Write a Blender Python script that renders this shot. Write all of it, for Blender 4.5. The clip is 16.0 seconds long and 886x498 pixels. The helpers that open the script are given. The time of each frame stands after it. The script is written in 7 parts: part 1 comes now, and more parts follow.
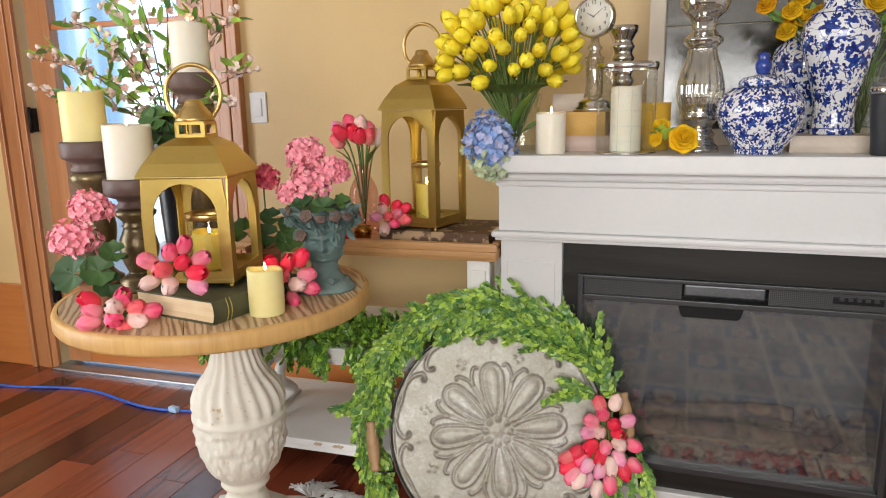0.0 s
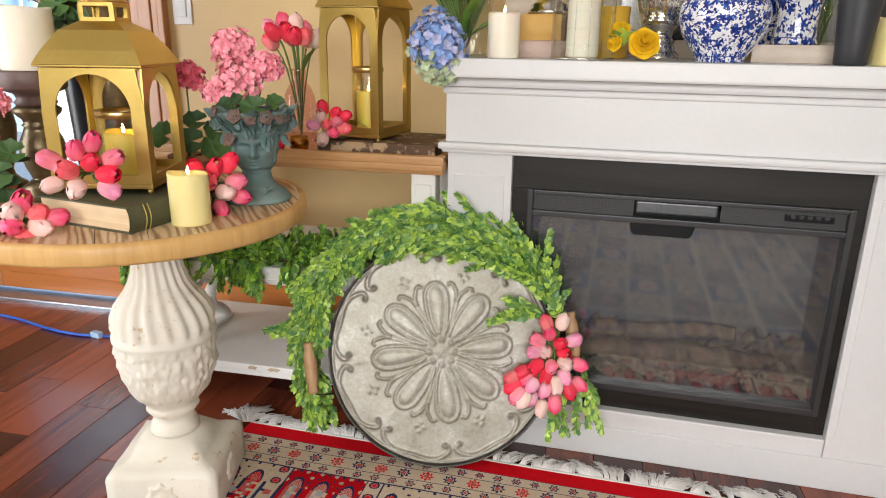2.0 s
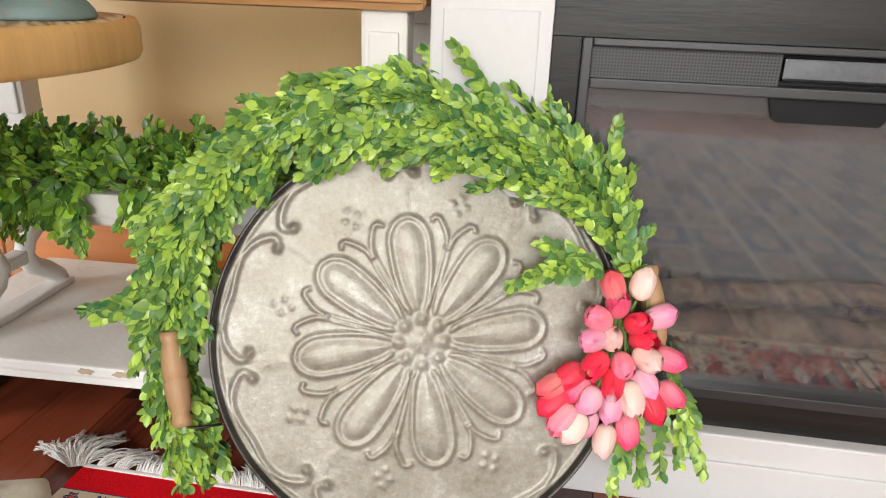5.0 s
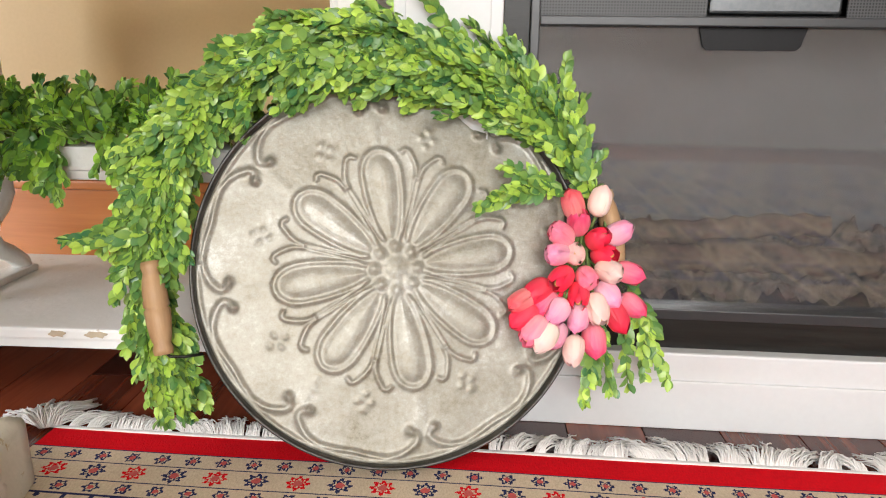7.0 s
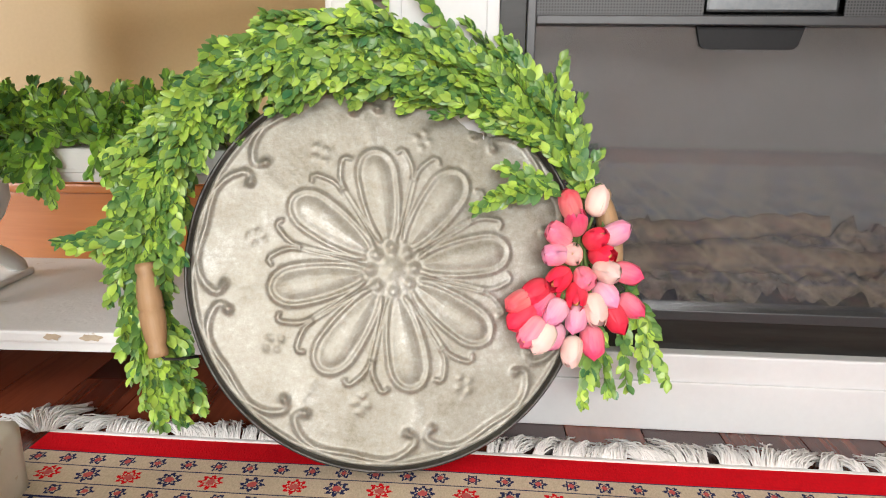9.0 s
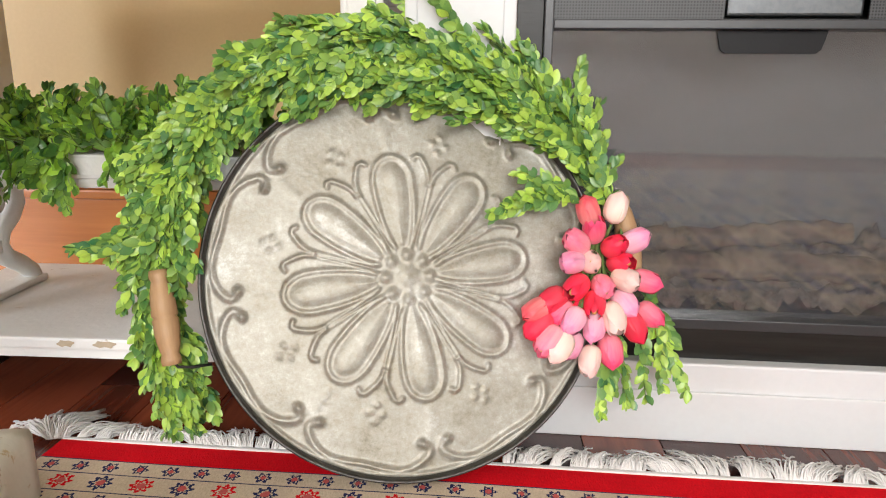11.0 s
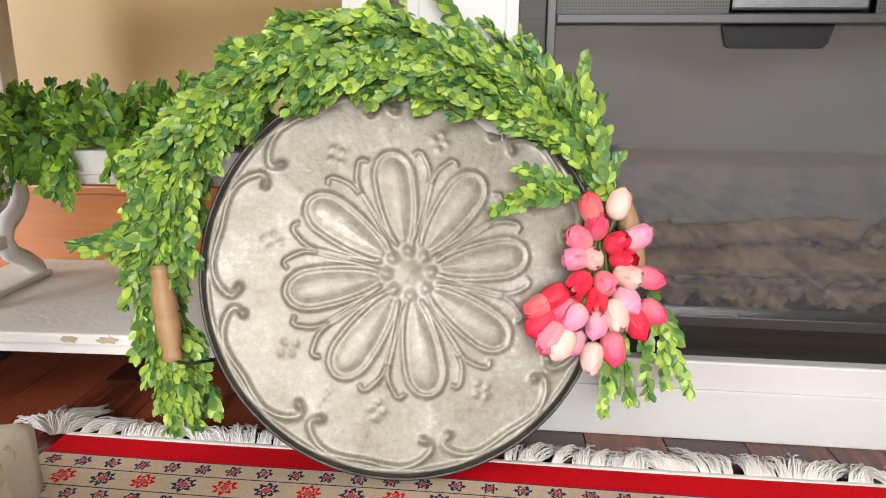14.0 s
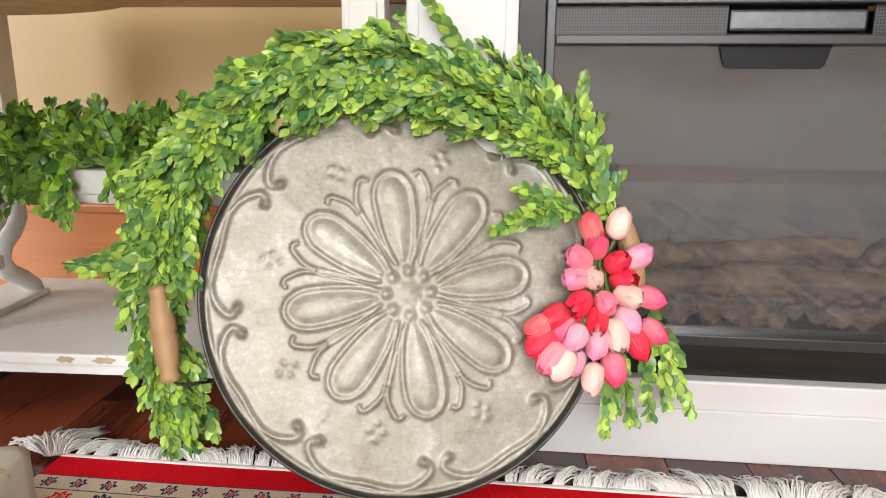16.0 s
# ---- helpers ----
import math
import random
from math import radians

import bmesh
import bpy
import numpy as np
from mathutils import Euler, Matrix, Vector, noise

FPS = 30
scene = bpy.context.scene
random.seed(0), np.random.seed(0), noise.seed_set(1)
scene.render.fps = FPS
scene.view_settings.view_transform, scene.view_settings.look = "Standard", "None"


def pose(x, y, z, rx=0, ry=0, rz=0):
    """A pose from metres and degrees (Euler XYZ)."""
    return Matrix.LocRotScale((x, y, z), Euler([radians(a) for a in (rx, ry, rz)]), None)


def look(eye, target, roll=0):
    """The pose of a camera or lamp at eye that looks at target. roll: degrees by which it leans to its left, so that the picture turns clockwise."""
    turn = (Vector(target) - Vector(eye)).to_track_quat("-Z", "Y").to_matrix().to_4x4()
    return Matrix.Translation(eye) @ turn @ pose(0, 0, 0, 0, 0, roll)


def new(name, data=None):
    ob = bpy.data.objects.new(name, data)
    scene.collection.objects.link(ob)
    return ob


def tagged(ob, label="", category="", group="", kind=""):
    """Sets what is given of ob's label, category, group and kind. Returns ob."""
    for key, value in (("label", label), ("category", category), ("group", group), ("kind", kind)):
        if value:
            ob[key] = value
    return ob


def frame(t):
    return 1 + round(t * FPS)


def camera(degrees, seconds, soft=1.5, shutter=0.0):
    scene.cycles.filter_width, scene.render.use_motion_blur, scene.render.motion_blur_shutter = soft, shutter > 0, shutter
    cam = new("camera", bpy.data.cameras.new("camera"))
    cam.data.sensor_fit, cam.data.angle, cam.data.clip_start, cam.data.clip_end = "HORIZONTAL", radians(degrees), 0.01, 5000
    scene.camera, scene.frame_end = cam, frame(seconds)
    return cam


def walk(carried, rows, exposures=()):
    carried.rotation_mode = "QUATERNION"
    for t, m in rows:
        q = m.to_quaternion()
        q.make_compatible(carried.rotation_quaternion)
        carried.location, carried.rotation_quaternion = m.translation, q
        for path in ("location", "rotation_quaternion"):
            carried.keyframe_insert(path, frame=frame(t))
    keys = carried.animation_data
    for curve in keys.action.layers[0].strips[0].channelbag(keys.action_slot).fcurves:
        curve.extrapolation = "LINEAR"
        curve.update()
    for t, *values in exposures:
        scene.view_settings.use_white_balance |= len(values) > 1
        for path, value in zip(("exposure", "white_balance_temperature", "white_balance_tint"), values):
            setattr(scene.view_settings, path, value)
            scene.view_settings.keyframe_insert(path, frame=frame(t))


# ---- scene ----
# ---- camera ----

cam = camera(65.5, 16.0, 1.1)
PATH = [
    (0, (0.227, 0.126, 1.148), (-0.356, 1.996, 0.747), -1.1),
    (0.5, (0.227, 0.132, 1.13), (-0.321, 2.009, 0.707), -0.9),
    (1, (0.233, 0.149, 1.107), (-0.277, 2.027, 0.646), -0.4),
    (1.5, (0.23, 0.160, 1.093), (-0.232, 2.036, 0.576), 0.2),
    (2, (0.192, 0.210, 1.075), (-0.211, 2.079, 0.487), 0.8),
    (2.5, (0.101, 0.353, 1.052), (-0.23, 2.213, 0.394), 1.2),
    (3, (0.02, 0.478, 1.019), (-0.242, 2.325, 0.298), 1.7),
    (3.5, (-0.003, 0.547, 0.999), (-0.217, 2.383, 0.237), 2.2),
    (4, (-0.006, 0.713, 0.979), (-0.224, 2.551, 0.221), 2.2),
    (4.5, (-0.009, 0.883, 0.913), (-0.231, 2.731, 0.181), 2.6),
    (5, (-0.028, 0.935, 0.76), (-0.236, 2.800, 0.069), 2.1),
    (5.2, (-0.064, 0.941, 0.717), (-0.199, 2.818, 0.039), 2.1),
    (7.3, (-0.04, 0.814, 0.586), (-0.112, 2.748, 0.081), 0.8),
    (7.5, (-0.039, 0.814, 0.584), (-0.108, 2.749, 0.081), 0.8),
    (8, (-0.037, 0.822, 0.582), (-0.104, 2.756, 0.076), 0.9),
    (8.5, (-0.038, 0.825, 0.583), (-0.105, 2.759, 0.078), 0.8),
    (9, (-0.038, 0.826, 0.582), (-0.114, 2.760, 0.077), 0.6),
    (11.5, (-0.047, 0.843, 0.581), (-0.163, 2.779, 0.092), 0.6),
    (12, (-0.048, 0.846, 0.578), (-0.171, 2.779, 0.079), 0.7),
    (12.5, (-0.053, 0.848, 0.576), (-0.177, 2.780, 0.071), 0.7),
    (13, (-0.053, 0.848, 0.577), (-0.176, 2.778, 0.066), 0.6),
    (13.5, (-0.043, 0.849, 0.582), (-0.168, 2.779, 0.07), 0.5),
    (14, (-0.038, 0.844, 0.581), (-0.166, 2.776, 0.079), 0.4),
    (14.5, (-0.038, 0.846, 0.583), (-0.166, 2.778, 0.081), 0.3),
    (15, (-0.041, 0.848, 0.583), (-0.167, 2.782, 0.091), 0.3),
    (15.5, (-0.042, 0.848, 0.582), (-0.169, 2.787, 0.11), 0.3),
    (16, (-0.041, 0.848, 0.585), (-0.164, 2.792, 0.129), 0.4),
]
walk(cam, [(t, look(eye, target, roll)) for t, eye, target, roll in PATH], [(0, -0.09), (1.5, 0.04), (3, 0.24), (4, 0.32), (5, 0.46), (7.5, 0.52), (9, 0.52), (12, 0.52), (16, 0.54)])

# ---- world, lights, exposure ----
world = bpy.data.worlds.new("world")
scene.world = world
world.use_nodes = True
wn = world.node_tree.nodes
sky = wn.new("ShaderNodeTexSky")
sky.sky_type, sky.sun_disc = "NISHITA", False
sky.sun_elevation, sky.sun_rotation = radians(38), radians(200)
world.node_tree.links.new(sky.outputs["Color"], wn["Background"].inputs["Color"])
wn["Background"].inputs["Strength"].default_value = 0.12


def lamp(name, kind, power, m, sx=1.0, sy=1.0, colour=(1, 1, 1)):
    data = bpy.data.lights.new(name, kind)
    data.energy, data.color = power, colour
    if kind == "AREA":
        data.shape, data.size, data.size_y = "RECTANGLE", sx, sy
    ob = new(name, data)
    ob.matrix_world = m
    return ob


WALL = 2.50          # inner face of the wall behind the fireplace
ROOM_X0, ROOM_X1, ROOM_Y0, CEIL = -3.2, 3.7, -2.6, 2.6
# area lamps added for assumed windows out of view, behind and to the left
lamp("unseen_window_back", "AREA", 118, look((0.3, ROOM_Y0 + 0.02, 1.66), (0.3, 1.5, 1.35)), 2.6, 1.35, (1.0, 0.975, 0.945))
lamp("unseen_window_side", "AREA", 66, look((ROOM_X0 + 0.02, 0.2, 1.2), (0, 0.5, 1.0)), 1.6, 2.0, (0.92, 0.955, 1.0))

# ---- materials ----
MATS = {}


def node_mat(name):
    m = bpy.data.materials.new(name)
    m.use_nodes = True
    nt = m.node_tree
    return m, nt, nt.nodes["Principled BSDF"]


def ramp(nt, stops, interp="LINEAR"):
    r = nt.nodes.new("ShaderNodeValToRGB")
    r.color_ramp.interpolation = interp
    els = r.color_ramp.elements
    while len(els) < len(stops):
        els.new(0.5)
    for e, (p, c) in zip(els, stops):
        e.position, e.color = p, (*c, 1)
    return r


def coords(nt, scale=(1, 1, 1), rot=(0, 0, 0)):
    t = nt.nodes.new("ShaderNodeTexCoord")
    mp = nt.nodes.new("ShaderNodeMapping")
    mp.inputs["Scale"].default_value = scale
    mp.inputs["Rotation"].default_value = [radians(a) for a in rot]
    nt.links.new(t.outputs["Object"], mp.inputs["Vector"])
    return mp.outputs["Vector"]


def noise_tex(nt, vec, scale, detail=4, rough=0.55, dist=0.0):
    n = nt.nodes.new("ShaderNodeTexNoise")
    n.inputs["Scale"].default_value, n.inputs["Detail"].default_value = scale, detail
    n.inputs["Roughness"].default_value, n.inputs["Distortion"].default_value = rough, dist
    nt.links.new(vec, n.inputs["Vector"])
    return n.outputs["Fac"]


def mix(nt, fac, a, b, mode="MIX"):
    m = nt.nodes.new("ShaderNodeMix")
    m.data_type, m.blend_type = "RGBA", mode
    for sock, v in ((m.inputs["Factor"], fac), (m.inputs[6], a), (m.inputs[7], b)):
        if isinstance(v, (int, float)):
            sock.default_value = v
        elif isinstance(v, tuple):
            sock.default_value = (*v, 1)
        else:
            nt.links.new(v, sock)
    return m.outputs[2]


def math_node(nt, op, a, b=0.0):
    m = nt.nodes.new("ShaderNodeMath")
    m.operation = op
    for sock, v in zip(m.inputs, (a, b)):
        if isinstance(v, (int, float)):
            sock.default_value = v
        else:
            nt.links.new(v, sock)
    return m.outputs[0]


def bump(nt, bsdf, height, strength=0.2, dist=0.004):
    b = nt.nodes.new("ShaderNodeBump")
    b.inputs["Strength"].default_value, b.inputs["Distance"].default_value = strength, dist
    nt.links.new(height, b.inputs["Height"])
    nt.links.new(b.outputs["Normal"], bsdf.inputs["Normal"])


def plain(name, c1, c2, rough=0.5, metal=0.0, big=6.0, fine=60.0, relief=0.15, random_obj=0.0, trans=0.0, sss=0.0, spec=0.5):
    """Two-tone surface: a broad drift between c1 and c2, fine grain, small relief."""
    if name in MATS:
        return MATS[name]
    m, nt, p = node_mat(name)
    v = coords(nt)
    a = noise_tex(nt, v, big, 3)
    b = noise_tex(nt, v, fine, 5)
    r = ramp(nt, [(0.3, c1), (0.7, c2)])
    nt.links.new(math_node(nt, "ADD", math_node(nt, "MULTIPLY", a, 0.65), math_node(nt, "MULTIPLY", b, 0.35)), r.inputs["Fac"])
    col = r.outputs["Color"]
    if random_obj:
        info = nt.nodes.new("ShaderNodeObjectInfo")
        hs = nt.nodes.new("ShaderNodeHueSaturation")
        val = math_node(nt, "ADD", math_node(nt, "MULTIPLY", info.outputs["Random"], random_obj), 1 - random_obj / 2)
        nt.links.new(val, hs.inputs["Value"])
        nt.links.new(col, hs.inputs["Color"])
        col = hs.outputs["Color"]
    nt.links.new(col, p.inputs["Base Color"])
    rr = nt.nodes.new("ShaderNodeMapRange")
    rr.inputs["To Min"].default_value, rr.inputs["To Max"].default_value = max(rough - 0.08, 0.02), min(rough + 0.1, 1)
    nt.links.new(b, rr.inputs["Value"])
    nt.links.new(rr.outputs["Result"], p.inputs["Roughness"])
    p.inputs["Metallic"].default_value = metal
    p.inputs["Transmission Weight"].default_value = trans
    if sss:
        p.inputs["Subsurface Weight"].default_value = sss
        p.inputs["Subsurface Radius"].default_value = (0.02, 0.012, 0.006)
        p.inputs["Subsurface Scale"].default_value = 0.5
    if relief:
        bump(nt, p, b, relief)
    p.inputs["Specular IOR Level"].default_value = spec
    MATS[name] = m
    return m


def wood(name, dark, light, axis="X", rough=0.4, scale=7.0, relief=0.12, coat=0.0, random_obj=0.0, spec=0.5):
    """Grain drawn out along one axis, with broad streaks and fine pores."""
    if name in MATS:
        return MATS[name]
    m, nt, p = node_mat(name)
    s = {"X": (0.07, 1, 1), "Y": (1, 0.07, 1), "Z": (1, 1, 0.07)}[axis]
    v = coords(nt, s)
    if random_obj:
        info = nt.nodes.new("ShaderNodeObjectInfo")
        off = nt.nodes.new("ShaderNodeVectorMath")
        nt.links.new(v, off.inputs[0])
        sc = nt.nodes.new("ShaderNodeCombineXYZ")
        for i in range(3):
            nt.links.new(math_node(nt, "MULTIPLY", info.outputs["Random"], 17.0 + 5 * i), sc.inputs[i])
        nt.links.new(sc.outputs[0], off.inputs[1])
        v = off.outputs[0]
    a = noise_tex(nt, v, scale, 5, 0.6, 1.2)
    b = noise_tex(nt, v, scale * 9, 6, 0.7)
    r = ramp(nt, [(0.3, dark), (0.48, tuple((x + y) / 2 for x, y in zip(dark, light))), (0.68, light)])
    f = math_node(nt, "ADD", math_node(nt, "MULTIPLY", a, 0.7), math_node(nt, "MULTIPLY", b, 0.3))
    if random_obj:
        f = math_node(nt, "ADD", f, math_node(nt, "MULTIPLY", math_node(nt, "SUBTRACT", info.outputs["Random"], 0.5), random_obj))
    nt.links.new(f, r.inputs["Fac"])
    nt.links.new(r.outputs["Color"], p.inputs["Base Color"])
    p.inputs["Roughness"].default_value = rough
    p.inputs["Coat Weight"].default_value = coat
    p.inputs["Specular IOR Level"].default_value = spec
    p.inputs["Coat Roughness"].default_value = 0.12
    bump(nt, p, b, relief)
    MATS[name] = m
    return m


def worn_paint(name, paint1, paint2, under, amount=0.62, scale=14.0, rough=0.55):
    """Paint with chips that lay the layer beneath open."""
    if name in MATS:
        return MATS[name]
    m, nt, p = node_mat(name)
    v = coords(nt)
    a = noise_tex(nt, v, scale, 8, 0.65)
    b = noise_tex(nt, v, 5, 3)
    c = noise_tex(nt, v, 90, 4)
    base = ramp(nt, [(0.3, paint1), (0.7, paint2)])
    nt.links.new(b, base.inputs["Fac"])
    chip = ramp(nt, [(amount, (0, 0, 0)), (amount + 0.05, (1, 1, 1))])
    nt.links.new(a, chip.inputs["Fac"])
    nt.links.new(mix(nt, chip.outputs["Color"], base.outputs["Color"], under), p.inputs["Base Color"])
    p.inputs["Roughness"].default_value = rough
    bump(nt, p, math_node(nt, "SUBTRACT", c, math_node(nt, "MULTIPLY", chip.outputs["Color"], 1.5)), 0.25)
    MATS[name] = m
    return m


def metal(name, c1, c2, rough=0.3, scale=12.0, relief=0.08):
    return plain(name, c1, c2, rough, 1.0, scale, scale * 12, relief)


def glass(name, tint=(1, 1, 1), gloss=0.12, rough=0.02, tint2=None):
    """Thin glass: clear, tinted, with a mirror sheen that grows towards the rim."""
    if name in MATS:
        return MATS[name]
    m, nt, p = node_mat(name)
    nt.nodes.remove(p)
    tr, gl, mx, fr = (nt.nodes.new("ShaderNode" + k) for k in ("BsdfTransparent", "BsdfGlossy", "MixShader", "LayerWeight"))
    tr.inputs["Color"].default_value = (*tint, 1)
    gl.inputs["Roughness"].default_value = rough
    fr.inputs["Blend"].default_value = 0.5
    rim = math_node(nt, "MULTIPLY", math_node(nt, "POWER", fr.outputs["Facing"], 4.0), 0.6)
    nt.links.new(math_node(nt, "ADD", rim, gloss), mx.inputs[0])
    nt.links.new(tr.outputs[0], mx.inputs[1])
    nt.links.new(gl.outputs[0], mx.inputs[2])
    nt.links.new(mx.outputs[0], nt.nodes["Material Output"].inputs["Surface"])
    MATS[name] = m
    return m


def glow(name, colour, strength):
    if name in MATS:
        return MATS[name]
    m, nt, p = node_mat(name)
    p.inputs["Base Color"].default_value = (*colour, 1)
    p.inputs["Emission Color"].default_value = (*colour, 1)
    p.inputs["Emission Strength"].default_value = strength
    MATS[name] = m
    return m


def petal_mat(name, base, tip, axis_scale, mid=0.5, rough=0.5, random_obj=0.25, trans=0.0):
    """Petal colour that runs from base to tip along the bloom's own z, with fine veins."""
    if name in MATS:
        return MATS[name]
    m, nt, p = node_mat(name)
    t = nt.nodes.new("ShaderNodeTexCoord")
    sep = nt.nodes.new("ShaderNodeSeparateXYZ")
    nt.links.new(t.outputs["Object"], sep.inputs[0])
    vein = noise_tex(nt, coords(nt, (1, 1, 0.12)), 160, 3)
    f = math_node(nt, "ADD", math_node(nt, "MULTIPLY", sep.outputs["Z"], axis_scale), math_node(nt, "MULTIPLY", math_node(nt, "SUBTRACT", vein, 0.5), 0.9))
    r = ramp(nt, [(0.0, base), (mid, tuple((x + y) / 2 for x, y in zip(base, tip))), (1.0, tip)])
    nt.links.new(f, r.inputs["Fac"])
    info = nt.nodes.new("ShaderNodeObjectInfo")
    hs = nt.nodes.new("ShaderNodeHueSaturation")
    nt.links.new(math_node(nt, "ADD", math_node(nt, "MULTIPLY", info.outputs["Random"], random_obj), 1 - random_obj / 2), hs.inputs["Value"])
    nt.links.new(r.outputs["Color"], hs.inputs["Color"])
    nt.links.new(hs.outputs["Color"], p.inputs["Base Color"])
    p.inputs["Roughness"].default_value = rough
    p.inputs["Subsurface Weight"].default_value = 0.15
    p.inputs["Subsurface Radius"].default_value = (0.01, 0.005, 0.004)
    bump(nt, p, vein, 0.15, 0.002)
    MATS[name] = m
    return m


def leaf_mat(name, dark, light, rough=0.45):
    """Leaves: each one its own shade between dark and light, blue-green to yellow-green."""
    if name in MATS:
        return MATS[name]
    m, nt, p = node_mat(name)
    g = nt.nodes.new("ShaderNodeNewGeometry")
    n = noise_tex(nt, coords(nt), 22, 3)
    info = nt.nodes.new("ShaderNodeObjectInfo")
    own = math_node(nt, "FRACT", math_node(nt, "ADD", g.outputs["Random Per Island"], info.outputs["Random"]))
    f = math_node(nt, "ADD", math_node(nt, "MULTIPLY", own, 0.6), math_node(nt, "MULTIPLY", n, 0.5))
    r = ramp(nt, [(0.15, dark), (0.55, tuple(0.66 * x + 0.34 * y for x, y in zip(dark, light))), (0.95, light)])
    nt.links.new(f, r.inputs["Fac"])
    nt.links.new(r.outputs["Color"], p.inputs["Base Color"])
    p.inputs["Roughness"].default_value = rough
    p.inputs["Subsurface Weight"].default_value = 0.1
    p.inputs["Subsurface Radius"].default_value = (0.004, 0.008, 0.002)
    bump(nt, p, noise_tex(nt, coords(nt), 300, 2), 0.15, 0.002)
    p.inputs["Specular IOR Level"].default_value = 0.7
    MATS[name] = m
    return m


# ---- mesh building ----
class Geo:
    """Vertices and faces gathered piece by piece."""

    def __init__(self):
        self.v, self.f, self.s = [], [], []

    def add(self, verts, faces, m=None, smooth=True):
        n = len(self.v)
        self.v += [tuple(m @ Vector(p)) if m else tuple(p) for p in verts]
        self.f += [tuple(i + n for i in f) for f in faces]
        self.s += [smooth] * len(faces)
        return self

    def join(self, other, m=None):
        n = len(self.v)
        self.v += [tuple(m @ Vector(p)) if m else p for p in other.v]
        self.f += [tuple(i + n for i in f) for f in other.f]
        self.s += other.s
        return self

    def box(self, x0, x1, y0, y1, z0, z1, bevel=0.0, m=None):
        """A block, its edges broken by a chamfer of that width."""
        b = min(bevel, (x1 - x0) * 0.45, (y1 - y0) * 0.45, (z1 - z0) * 0.45)
        c = ((x0 + x1) / 2, (y0 + y1) / 2, (z0 + z1) / 2)
        h = ((x1 - x0) / 2, (y1 - y0) / 2, (z1 - z0) / 2)
        if b <= 0:
            vs = [(c[0] + sx * h[0], c[1] + sy * h[1], c[2] + sz * h[2]) for sx in (-1, 1) for sy in (-1, 1) for sz in (-1, 1)]
            fs = [(0, 1, 3, 2), (4, 6, 7, 5), (0, 4, 5, 1), (2, 3, 7, 6), (0, 2, 6, 4), (1, 5, 7, 3)]
            return self.add(vs, fs, m, False)
        bm = bmesh.new()
        bmesh.ops.create_cube(bm, size=1, matrix=Matrix.Translation(c) @ Matrix.Diagonal((2 * h[0], 2 * h[1], 2 * h[2], 1)))
        bmesh.ops.bevel(bm, geom=bm.edges[:], offset=b, segments=2, affect="EDGES", profile=0.6)
        bm.verts.index_update()
        self.add([v.co[:] for v in bm.verts], [[v.index for v in f.verts] for f in bm.faces], m, False)
        bm.free()
        return self

    def lathe(self, prof, seg=32, m=None, warp=None, cap0=True, cap1=True, smooth=True):
        """A profile of (radius, height) turned about z. warp(r, angle, z) may reshape the radius."""
        vs, fs = [], []
        for r, z in prof:
            for i in range(seg):
                a = 2 * math.pi * i / seg
                q = warp(r, a, z) if warp else r
                vs.append((q * math.cos(a), q * math.sin(a), z))
        for j in range(len(prof) - 1):
            for i in range(seg):
                k = (i + 1) % seg
                fs.append((j * seg + i, j * seg + k, (j + 1) * seg + k, (j + 1) * seg + i))
        if cap0:
            fs.append(tuple(range(seg))[::-1])
        if cap1:
            fs.append(tuple((len(prof) - 1) * seg + i for i in range(seg)))
        return self.add(vs, fs, m, smooth)

    def tube(self, path, r, seg=8, m=None, taper=1.0, closed=False):
        """A round bar along a path of points."""
        pts = [Vector(p) for p in path]
        n = len(pts)
        vs, fs, side = [], [], None
        for i, p in enumerate(pts):
            d = (pts[(i + 1) % n] - pts[i - 1]) if closed else (pts[min(i + 1, n - 1)] - pts[max(i - 1, 0)])
            d = d.normalized() if d.length > 1e-9 else Vector((0, 0, 1))
            if side is None:
                side = d.orthogonal().normalized()
            side = (side - d * side.dot(d)).normalized()
            up = d.cross(side)
            q = r * (1 + (taper - 1) * i / max(n - 1, 1))
            for k in range(seg):
                a = 2 * math.pi * k / seg
                vs.append(p + side * (q * math.cos(a)) + up * (q * math.sin(a)))
        for j in range(n if closed else n - 1):
            for k in range(seg):
                l = (k + 1) % seg
                jj = (j + 1) % n
                fs.append((j * seg + k, j * seg + l, jj * seg + l, jj * seg + k))
        if not closed:
            fs += [tuple(range(seg))[::-1], tuple((n - 1) * seg + k for k in range(seg))]
        return self.add(vs, fs, m)

    def ball(self, c, r, seg=10, rings=6, sz=1.0):
        prof = [(r * math.sin(math.pi * j / rings) + 1e-5, -r * sz * math.cos(math.pi * j / rings)) for j in range(rings + 1)]
        return self.lathe(prof, seg, Matrix.Translation(c), None, False, False)

    def sheet(self, nu, nv, fn, m=None, smooth=True, thick=0.0):
        """A patch of nu x nv quads, fn(u, v) for u, v in 0..1."""
        vs = [fn(i / nu, j / nv) for j in range(nv + 1) for i in range(nu + 1)]
        w = nu + 1
        fs = [(j * w + i, j * w + i + 1, (j + 1) * w + i + 1, (j + 1) * w + i) for j in range(nv) for i in range(nu)]
        return self.add(vs, fs, m, smooth)

    def prism(self, outline, y0, y1, m=None):
        """An outline in x and z, filled and drawn out from y0 to y1."""
        n = len(outline)
        vs = [(x, y0, z) for x, z in outline] + [(x, y1, z) for x, z in outline]
        fs = [tuple(range(n)), tuple(range(2 * n - 1, n - 1, -1))] + [(i, i + n, (i + 1) % n + n, (i + 1) % n) for i in range(n)]
        return self.add(vs, fs, m, False)

